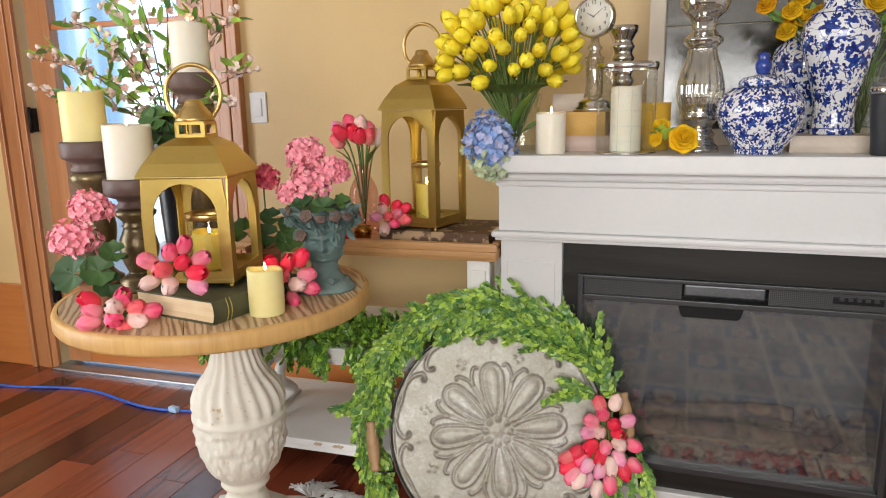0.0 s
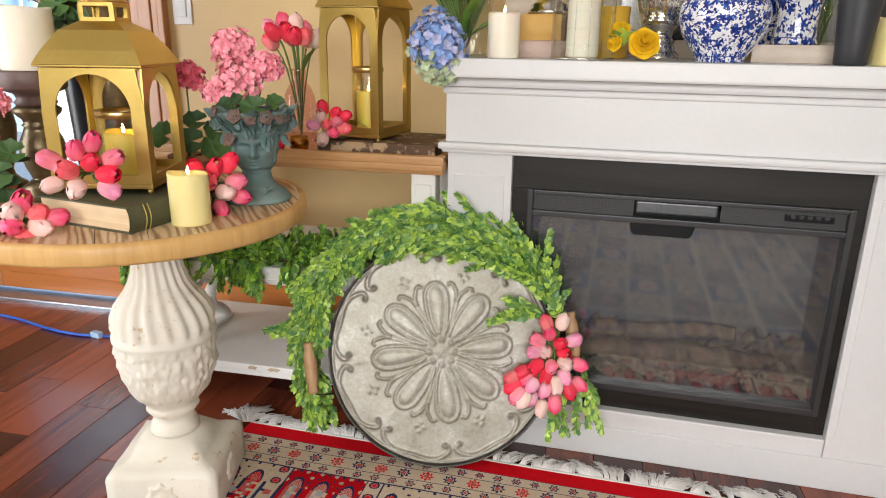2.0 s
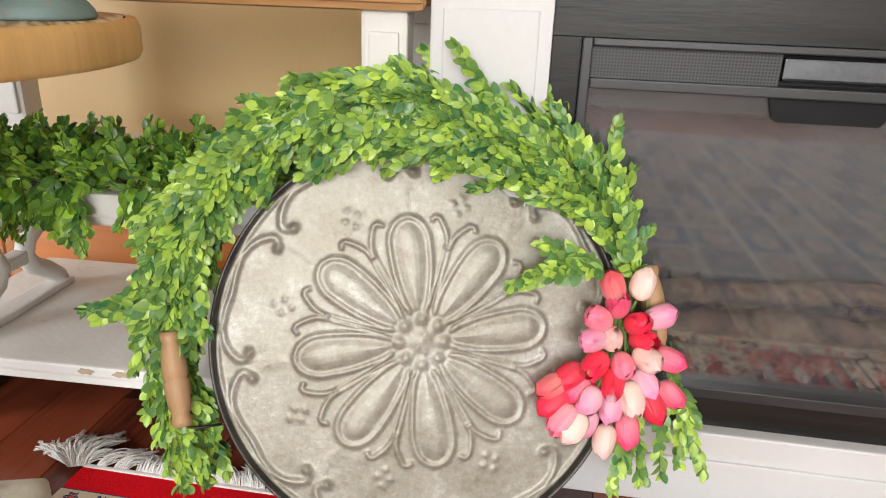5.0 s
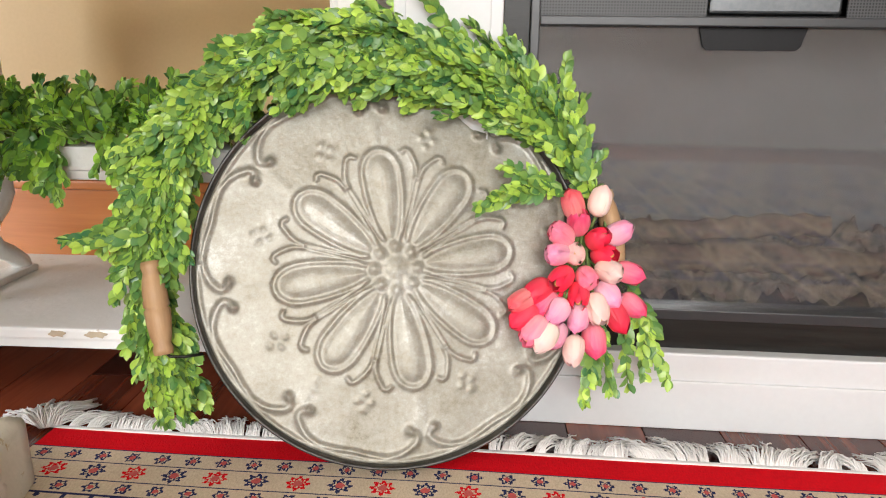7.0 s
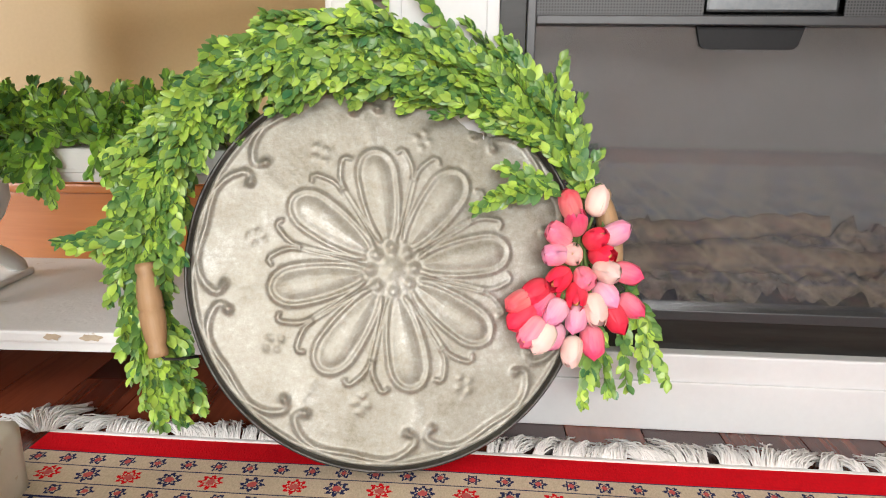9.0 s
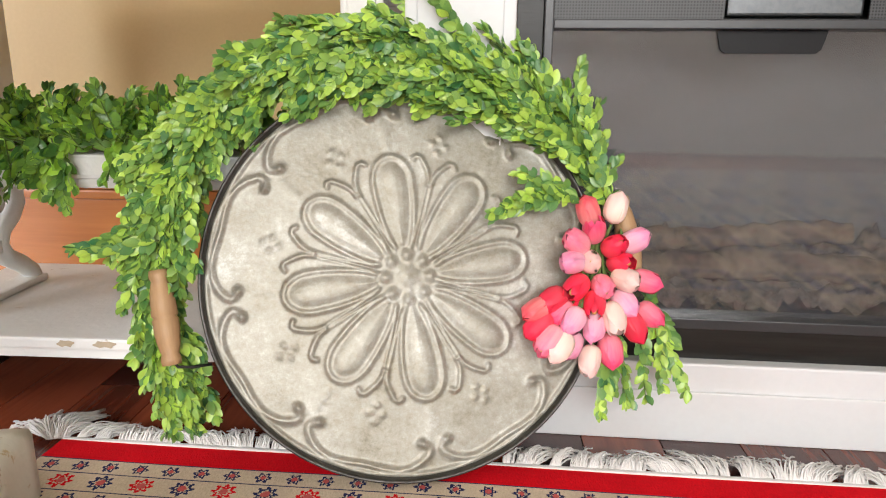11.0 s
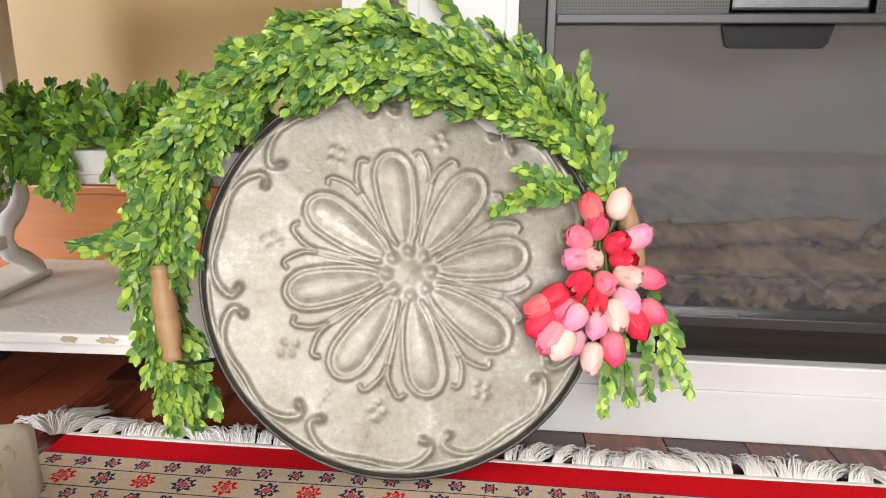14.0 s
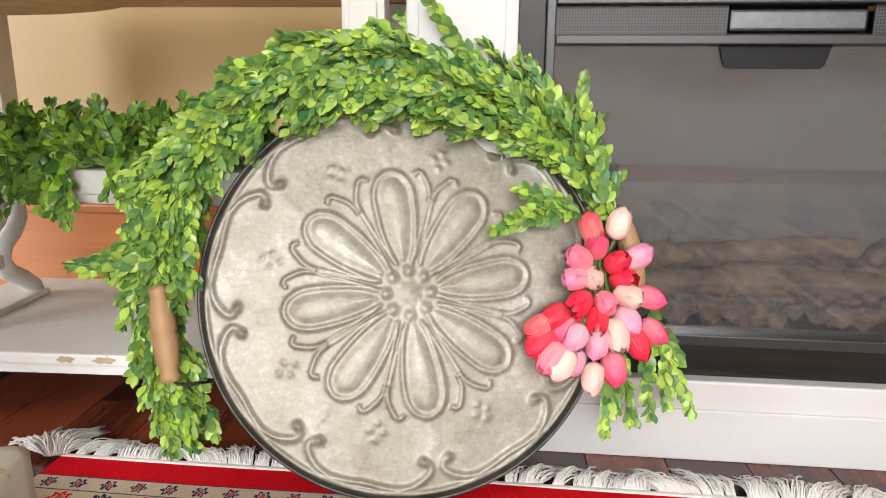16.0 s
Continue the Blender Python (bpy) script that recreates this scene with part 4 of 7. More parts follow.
def build_garland():
    rnd = random.Random(11)
    gl = thing("boxwood_garland", "green artificial boxwood garland draped over the tray rim", "garland", m=TRAY)
    sprigs = [sprig_parts(rnd, rnd.uniform(0.085, 0.12), 11, 0.0238, 0.0145, rnd.uniform(-0.5, 0.5)) for _ in range(9)]
    sprigs += [sprig_parts(rnd, rnd.uniform(0.06, 0.08), 6, 0.022, 0.0135, rnd.uniform(-0.5, 0.5)) for _ in range(4)]
    way = [(204, 0.36, -0.05, 0.022), (200, 0.36, -0.045, 0.028), (195, 0.362, -0.04, 0.032), (187, 0.356, -0.035, 0.030), (170, 0.350, -0.015, 0.038), (158, 0.355, 0.0, 0.044), (146, 0.362, 0.01, 0.042), (134, 0.360, 0.015, 0.042), (121, 0.352, 0.02, 0.044), (108, 0.346, 0.025, 0.050),
           (94, 0.330, 0.03, 0.060), (80, 0.316, 0.03, 0.064), (64, 0.306, 0.03, 0.066), (48, 0.308, 0.03, 0.046), (36, 0.312, 0.035, 0.032), (24, 0.312, 0.035, 0.016)]

    def at(s):
        f = s * (len(way) - 1)
        i = min(int(f), len(way) - 2)
        return [(1 - f + i) * p + (f - i) * q for p, q in zip(way[i], way[i + 1])]

    def place(a, r, z):
        return Vector((r * math.cos(radians(a)), r * math.sin(radians(a)), z))
    part("wire_stem", Geo().tube([place(*at(i / 40)[:3]) for i in range(41)], 0.004, 6), TWIG, gl, "brown twisted stem")
    placed = []
    n = 430
    for i in range(n):
        s = (i + rnd.random()) / n
        if s < 0.22 and i % 3 == 0 or s > 0.9 and rnd.random() < 0.5:
            continue
        a, r, z, half = at(s)
        o = rnd.uniform(-1, 1)
        tang = Vector((-math.sin(radians(a)), math.cos(radians(a)), 0))
        out = Vector((math.cos(radians(a)), math.sin(radians(a)), 0))
        fan_out = 0.3 if s < 0.25 else 0.5
        d = tang + out * (o * fan_out + rnd.uniform(-0.2, 0.15)) + Vector((0, -0.15 if a > 90 else 0.1, rnd.uniform(-0.05, 0.4)))
        p0 = place(a, r + o * (half - 0.012), z + rnd.uniform(-0.03, 0.035)) - d.normalized() * 0.05
        placed.append((i % 9, aim(p0, d, rnd.uniform(-55, 55))))
    # loose tips that stand clear of the band
    loose = [((-0.33, 0.10, 0.02), (-0.9, -0.30, 0.1)), ((-0.36, 0.075, 0.02), (-0.9, -0.30, 0.1)), ((-0.34, 0.06, 0.03), (-0.9, -0.2, 0.1)),
             ((0.19, 0.30, 0.02), (0.25, 1, 0.1)), ((0.20, 0.31, 0.02), (0.1, 1, 0.1)), ((0.25, 0.20, 0.03), (0.35, 0.95, 0.1)), ((0.285, 0.11, 0.03), (0.40, 0.9, 0.1)), ((0.27, 0.13, 0.03), (0.2, 1, 0.1)),
             ((0.255, 0.105, 0.045), (-1, 0.15, 0.1)), ((0.225, 0.12, 0.045), (-1, 0.10, 0.1)), ((0.235, 0.11, 0.05), (-1, -0.2, 0.1)), ((0.205, 0.115, 0.045), (-1, -0.4, 0.0)), ((0.24, 0.115, 0.045), (-0.85, 0.45, 0.1)),
             ((-0.34, -0.09, -0.04), (0.15, -1, 0.1)), ((-0.36, -0.08, -0.04), (0.1, -1, 0.1)), ((-0.33, -0.09, -0.04), (0.4, -0.9, 0.1)), ((-0.32, -0.08, -0.04), (0.3, -0.9, 0.1)),
             ((-0.15, 0.30, 0.0), (-0.8, 0.5, 0.1)), ((-0.04, 0.33, 0.0), (-0.8, 0.5, 0.1)), ((0.10, 0.34, 0.0), (-0.5, 0.8, 0.2)), ((0.14, 0.33, 0.0), (-0.4, 0.9, 0.2))]
    tips = [((0.36, 0.0, 0.02), (0.25, -1, 0)), ((0.375, -0.06, 0.02), (0.12, -1, 0)), ((0.385, -0.08, 0.02), (0.05, -1, 0)), ((0.345, -0.06, 0.02), (0.02, -1, 0)), ((0.348, -0.075, 0.02), (-0.05, -1, 0)), ((0.30, -0.10, 0.03), (0.05, -1, 0)), ((0.31, -0.135, 0.03), (0.05, -1, 0)), ((0.29, -0.12, 0.03), (-0.12, -1, 0)), ((0.30, -0.09, 0.02), (-0.05, -1, 0))]
    for k, (p, d) in enumerate(loose + tips):
        placed.append(((9 + k % 4) if k % 3 == 0 else k % 9, aim(p, d, (k * 77) % 90 - 45)))
    foliage(gl, sprigs, placed, LEAF, lambda p: p.z)


build_garland()


def build_shelf_garland():
    rnd = random.Random(5)
    gl = thing("shelf_garland", "dark green artificial boxwood garland lying along a shelf", "garland", -0.80, 1.925, 0.457)
    sprigs = [sprig_parts(rnd, rnd.uniform(0.055, 0.08), 6, 0.025, 0.0155, rnd.uniform(-0.6, 0.6)) for _ in range(7)]
    part("wire_stem", Geo().tube([(-0.42 + 0.02 * i, 0, 0.012 + 0.004 * math.sin(i)) for i in range(42)], 0.004, 6), TWIG, gl)
    placed = []
    for i in range(400):
        x = rnd.uniform(-0.40, 0.40)
        d = Vector((rnd.uniform(-1, 1), rnd.uniform(-1.0, 0.5), rnd.uniform(0.1, 1.2)))
        placed.append((i % 7, aim((x, rnd.uniform(-0.05, 0.05), rnd.uniform(0.002, 0.035)), d, rnd.uniform(-70, 70))))
    for i in range(54):
        x = rnd.choice((-0.30, -0.18, -0.15, -0.12, 0.0, 0.02, 0.06, 0.10, 0.22)) + rnd.uniform(-0.03, 0.03)
        placed.append((i % 7, aim((x, rnd.uniform(-0.07, -0.055), rnd.uniform(0.0, 0.035)), (rnd.uniform(-0.5, 0.5), -0.4, -1), rnd.uniform(0, 360))))
    foliage(gl, sprigs, placed, LEAF_DARK, lambda p: -p.y)


build_shelf_garland()


# ---- tulips ----
def welded(g, name):
    """A mesh whose coinciding points are joined."""
    me = g.mesh(name)
    bm = bmesh.new()
    bm.from_mesh(me)
    bmesh.ops.remove_doubles(bm, verts=bm.verts[:], dist=1e-6)
    bm.to_mesh(me)
    bm.free()
    return me


TULIP_CORE = plain("tulip_core", (0.75, 0.38, 0.10), (0.85, 0.52, 0.20), 0.6, 0, 60, 200, 0.1)


def tulip_mesh(name, rnd, h=0.054, r=0.0174, wide_open=False):
    """A plump bloom of three outer and three inner petals with rounded tips, on z, and its small core."""
    g = Geo()
    gape = 0.16 if wide_open else -0.22
    for ring in range(2):
        for k in range(3):
            a0 = 120 * k + 60 * ring + rnd.uniform(-7, 7)
            rr = r * (1.0 if ring == 0 else 0.86) * rnd.uniform(0.97, 1.03)
            hh = h * (0.96 if ring == 0 else 1.0) * rnd.uniform(0.94, 1.04)
            lift = rnd.uniform(-0.02, 0.03)
            def f(u, v):
                rad = rr * float(np.interp(v, (0, 0.05, 0.15, 0.30, 0.50, 0.70, 0.84, 0.94, 1.0), (0, 0.45, 0.80, 0.97, 1.0, 0.94, 0.80, 0.55 + gape, 0.27 + gape + lift)))
                wide = 1.12 * math.sqrt(max(0.01, 1 - 0.985 * (max(0, v - 0.42) / 0.58) ** 2.2))
                e = 2 * u - 1
                a = radians(a0) + e * wide
                q = rad * (1.0 + (0.09 if ring == 0 else 0.02) * abs(e) ** 3 * min(1, v * 2.5) - 0.06 * math.exp(-(e / 0.16) ** 2) * v)
                return (q * math.cos(a), q * math.sin(a), hh * v)
            g.sheet(8, 11, f)
    n0 = len(g.f)
    g.lathe([(0.0, 0.0), (0.0035, 0.45 * h), (0.0050, 0.75 * h), (0.0038, 0.84 * h), (0.0012, 0.86 * h)], 8)
    me = welded(g, name)
    me.polygons.foreach_set("material_index", [0 if i < n0 else 1 for i in range(len(me.polygons))])
    return me


PINK = petal_mat("tulip_pink", (0.95, 0.34, 0.40), (0.95, 0.075, 0.21), 20)
ROSE = petal_mat("tulip_rose", (0.94, 0.46, 0.48), (0.94, 0.19, 0.31), 20)
RED = petal_mat("tulip_red", (0.93, 0.10, 0.14), (0.92, 0.018, 0.075), 20)
PALE = petal_mat("tulip_cream_pink", (0.88, 0.74, 0.62), (0.88, 0.60, 0.56), 20)
CORAL = petal_mat("tulip_coral", (0.95, 0.36, 0.34), (0.94, 0.11, 0.15), 20)
LILAC = petal_mat("tulip_lilac", (0.90, 0.60, 0.66), (0.88, 0.28, 0.48), 20)
YELLOW = petal_mat("tulip_yellow", (0.94, 0.70, 0.02), (0.98, 0.83, 0.05), 19)
_tr = random.Random(3)
BLOOMS = {}
for nm_, mt_ in (("p", PINK), ("o", ROSE), ("r", RED), ("w", PALE), ("c", CORAL), ("l", LILAC), ("y", YELLOW)):
    BLOOMS[nm_] = []
    for k_ in range(3):
        me_ = tulip_mesh("bloom", _tr, wide_open=k_ == 2 and nm_ in "powr")
        me_.materials.append(mt_)
        me_.materials.append(TULIP_CORE)
        BLOOMS[nm_].append(me_)


def bunch(name, label, m, blooms, tie, leaves=(), group="tulip bunches"):
    """Blooms given as (x, y, z, dx, dy, dz, colour, size) in the bunch's own space, stems drawn to the tie."""
    t = thing(name, label, "artificial tulips", m=m, group=group)
    for i, (x, y, z, dx, dy, dz, c, s) in enumerate(blooms):
        d = Vector((dx, dy, dz)).normalized()
        b = part("bloom", BLOOMS[c][i % 3], None, t, "", aim((x, y, z), d, i * 47) @ Matrix.Scale(s, 4))
        p0, p1 = Vector((x, y, z)), Vector(tie)
        path = [p0 * (1 - q) ** 2 + (p0 - d * 0.05) * 2 * q * (1 - q) + p1 * q * q for q in (0, 0.2, 0.4, 0.6, 0.8, 1)]
        part("stem", Geo().tube(path, 0.0024, 6), STEM, t)
    for (x, y, z, dx, dy, dz, L) in leaves:
        g = Geo()
        leaf(g, None, L, L * 0.22, 0.25, 0.3)
        part("leaf", g, STEM, t, "", aim((x, y, z), (dx, dy, dz)))
    return t


def tray_tulips():
    """Bunch tied to the tray's wooden grip; places in the tray's own plane, in thousandths of a metre."""
    spots = ((261, 85, "c"), (303, 88, "w"), (271, 58, "p"), (239, 40, "o"), (298, 32, "r"), (334, 41, "l"), (230, 10, "l"), (261, 10, "w"), (308, 7, "r"), (310, -18, "w"),
             (348, -21, "p"), (237, -26, "r"), (275, -27, "o"), (203, -43, "r"), (261, -51, "r"), (310, -53, "l"), (177, -56, "c"), (287, -72, "w"), (349, -70, "p"), (321, -86, "r"),
             (226, -74, "l"), (180, -80, "r"), (259, -85, "l"), (191, -100, "o"), (227, -110, "l"), (205, -110, "w"), (252, -131, "w"), (285, -120, "p"), (215, -62, "p"), (245, -50, "r"))
    tie = (0.295, 0.10, 0.02)
    bl = []
    for i, (x, y, c) in enumerate(spots):
        x, y = x / 1000, y / 1000
        u, v = (x - 0.285) / 0.10, (y - 0.0) / 0.12
        d = Vector((u, v - 0.1, max(0.22, 0.95 - math.hypot(u, v)))).normalized()
        z = 0.055 + 0.008 * math.sin(i * 2.3) - 0.018 * (i >= 28)
        sz = 0.97 + 0.06 * math.sin(i * 3.1)
        p = Vector((x, y, z)) - d * (0.027 * sz)
        bl.append((p.x, p.y, p.z, d.x, d.y, d.z, c, sz))
    bunch("tulip_bunch", "pink, red and cream artificial tulips tied to a tray handle", TRAY, bl, tie, ((0.32, 0.06, 0.03, 0.1, -1, 0.0, 0.11), (0.27, 0.03, 0.03, -0.1, -1, 0.0, 0.09)))


tray_tulips()

# ---- console table against the wall ----
def build_console():
    TOPW = wood("pine_top", (0.36, 0.17, 0.06), (0.62, 0.36, 0.15), "X", 0.4, 12, 0.12, 0.15)
    c = thing("console_table", "white distressed console table with a honey pine top and two shelves", "console table", 0, 0, 0)
    x0, x1, F, B = -1.12, -0.172, 1.905, 2.33
    part("tabletop", Geo().box(x0, x1, F + 0.012, B, 0.745, 0.772, 0.003), TOPW, c, "honey pine top")
    part("front_rail", Geo().box(x0 - 0.006, x1, F - 0.012, F + 0.012, 0.737, 0.787, 0.010).box(x0 - 0.003, x1 - 0.002, F - 0.020, F - 0.010, 0.748, 0.766, 0.005), TOPW, c, "rounded pine front rail")
    part("end_rail", Geo().box(x1 - 0.022, x1 - 0.001, F + 0.0125, B, 0.7725, 0.787, 0.006), TOPW, c)
    for x, y in ((x0 + 0.034, B - 0.05), (x1 - 0.058, F + 0.035), (x1 - 0.058, B - 0.05)):
        part("post", Geo().box(x - 0.033, x + 0.033, y - 0.028, y + 0.028, 0.4575, 0.744, 0.006).box(x - 0.022, x + 0.022, y - 0.034, y + 0.034, 0.50, 0.71, 0.004), CHALK, c, "white distressed post")
    part("upper_shelf", Geo().box(x0, x1 - 0.004, F - 0.025, B, 0.418, 0.457, 0.006).box(x0 + 0.004, x1 - 0.008, F - 0.017, B - 0.01, 0.402, 0.419, 0.004), CHALK, c)
    part("lower_shelf", Geo().box(x0, x1 - 0.004, F - 0.025, B, 0.128, 0.150, 0.005), CHALK, c)
    # skirt with a low arch between bracket feet
    o = [(x0 + 0.006, 0.004), (x0 + 0.115, 0.004), (x0 + 0.12, 0.03), (x0 + 0.128, 0.085), (x0 + 0.142, 0.106), (x0 + 0.165, 0.113), (x1 - 0.165, 0.113), (x1 - 0.142, 0.106), (x1 - 0.128, 0.085), (x1 - 0.12, 0.03), (x1 - 0.115, 0.004), (x1 - 0.01, 0.004), (x1 - 0.01, 0.1275), (x0 + 0.006, 0.1275)]
    part("skirt", Geo().prism(o, F - 0.020, F + 0.004), CHALK, c)
    # added end boards that keep side light from the floor under the shelf
    for x in (x0 + 0.008, x1 - 0.030):
        part("end_skirt", Geo().box(x, x + 0.018, F + 0.0045, B - 0.055, 0.004, 0.1275, 0.003), CHALK, c)
    part("back_skirt", Geo().box(x0 + 0.09, x1 - 0.10, B - 0.03, B - 0.012, 0.004, 0.1275, 0.003), CHALK, c)
    part("back_foot", Geo().box(x0 + 0.01, x0 + 0.09, B - 0.05, B - 0.01, 0.001, 0.1275, 0.004), CHALK, c)
    part("back_foot", Geo().box(x1 - 0.10, x1 - 0.02, B - 0.05, B - 0.01, 0.001, 0.1275, 0.004), CHALK, c)
    # pierced scroll panels between the shelves, one at each end
    for x in (-0.990, x1 - 0.045):
        g = Geo()
        for sy in (-1, 1):
            curve = [(0.125, 0.152), (0.118, 0.175), (0.088, 0.200), (0.050, 0.222), (0.034, 0.250), (0.046, 0.278), (0.078, 0.298), (0.100, 0.325), (0.098, 0.358), (0.112, 0.385), (0.125, 0.402)]
            g.tube([(x, 2.065 + sy * q, z) for q, z in curve], 0.019, 10)
            g.tube([(x, 2.065 + sy * (0.030 + 0.026 * math.cos(q * 0.42)), 0.345 + 0.028 * math.sin(q * 0.42)) for q in range(16)], 0.012, 8)
        g.box(x - 0.016, x + 0.016, 2.035, 2.095, 0.236, 0.264, 0.008)
        g.box(x - 0.024, x + 0.024, 1.925, 2.205, 0.1505, 0.166, 0.006).box(x - 0.024, x + 0.024, 1.925, 2.205, 0.390, 0.4015, 0.005)
        part("scroll_panel", g, CHALK, c, "white carved pierced scroll panel")
    part("back_post", Geo().box(x1 - 0.07, x1 - 0.03, B - 0.045, B - 0.01, 0.1505, 0.4015, 0.004), CHALK, c)
    # bare patches where the paint has worn off the shelf's front edge
    BARE = plain("bare_tan_wood", (0.42, 0.33, 0.22), (0.56, 0.46, 0.33), 0.7, 0, 30, 120, 0.3)
    for x, w in ((-0.735, 0.030), (-0.668, 0.040)):
        o = [(x + w / 2 * math.cos(q * 0.524) * (1 + 0.2 * math.sin(q * 2.1)), 0.1405 + 0.0055 * math.sin(q * 0.524) * (1 + 0.3 * math.sin(q * 3.3))) for q in range(12)]
        part("worn_patch", Geo().prism(o, F - 0.0262, F - 0.0245), BARE, c, "bare tan wood showing through the paint")


build_console()


def book(name, label, m, w, d, h, cover, page, ridges=0, spine_x=True):
    """Cover boards, page block and rounded spine; x is the width, spine at +x."""
    b = thing(name, label, "book", m=m)
    t = 0.0035
    part("cover", Geo().box(0, w, 0, d, 0, t, 0.0012), cover, b)
    part("cover", Geo().box(0, w, 0, d, h - t, h, 0.0012), cover, b)
    part("spine", Geo().sheet(10, 1, lambda u, v: (w - 0.001 + 0.008 * math.sin(math.pi * u), d * v, h * u)).sheet(10, 1, lambda u, v: (w - 0.005 + 0.008 * math.sin(math.pi * u), d * (1 - v), h * u)), cover, b)
    part("page_block", Geo().box(0.005, w - 0.004, 0.004, d - 0.004, t + 0.0003, h - t - 0.0003), page, b)
    return b


def pages_mat():
    m, nt, p = node_mat("page_edges")
    n = noise_tex(nt, coords(nt, (0.3, 0.3, 60)), 8, 4)
    b = noise_tex(nt, coords(nt), 9, 3)
    r = ramp(nt, [(0.35, (0.66, 0.46, 0.25)), (0.65, (0.84, 0.68, 0.45))])
    nt.links.new(math_node(nt, "ADD", math_node(nt, "MULTIPLY", n, 0.5), math_node(nt, "MULTIPLY", b, 0.5)), r.inputs["Fac"])
    nt.links.new(r.outputs["Color"], p.inputs["Base Color"])
    p.inputs["Roughness"].default_value = 0.8
    bump(nt, p, n, 0.4, 0.002)
    return m


PAGES = pages_mat()
GREENCLOTH = plain("dark_green_cloth", (0.05, 0.055, 0.03), (0.105, 0.105, 0.055), 0.6, 0, 14, 240, 0.2)
GILT = plain("gilt_stamp", (0.36, 0.31, 0.08), (0.54, 0.46, 0.14), 0.4, 0.3, 30, 200, 0.1)
TZ = 0.725

# ---- pedestal table ----
TCX, TCY, TR = -0.778, 1.517, 0.363


def plank_top_mat():
    m, nt, p = node_mat("limed_fir_boards")
    info = nt.nodes.new("ShaderNodeObjectInfo")
    v = coords(nt, (1, 0.10, 1))
    off = nt.nodes.new("ShaderNodeVectorMath")
    cmb = nt.nodes.new("ShaderNodeCombineXYZ")
    for i in range(3):
        nt.links.new(math_node(nt, "MULTIPLY", info.outputs["Random"], 9.0 + 4 * i), cmb.inputs[i])
    nt.links.new(v, off.inputs[0])
    nt.links.new(cmb.outputs[0], off.inputs[1])
    w = nt.nodes.new("ShaderNodeTexWave")
    w.wave_type, w.bands_direction = "BANDS", "X"
    for k, val in (("Scale", 17.0), ("Distortion", 20.0), ("Detail", 5.0), ("Detail Scale", 0.9)):
        w.inputs[k].default_value = val
    nt.links.new(off.outputs[0], w.inputs["Vector"])
    b = noise_tex(nt, off.outputs[0], 40, 5)
    r = ramp(nt, [(0.14, (0.24, 0.12, 0.05)), (0.36, (0.52, 0.34, 0.17)), (0.70, (0.74, 0.58, 0.38))])
    f = math_node(nt, "ADD", math_node(nt, "MULTIPLY", w.outputs["Fac"], 0.6), math_node(nt, "MULTIPLY", b, 0.45))
    nt.links.new(f, r.inputs["Fac"])
    nt.links.new(r.outputs["Color"], p.inputs["Base Color"])
    p.inputs["Roughness"].default_value = 0.5
    bump(nt, p, w.outputs["Fac"], 0.10, 0.002)
    return m


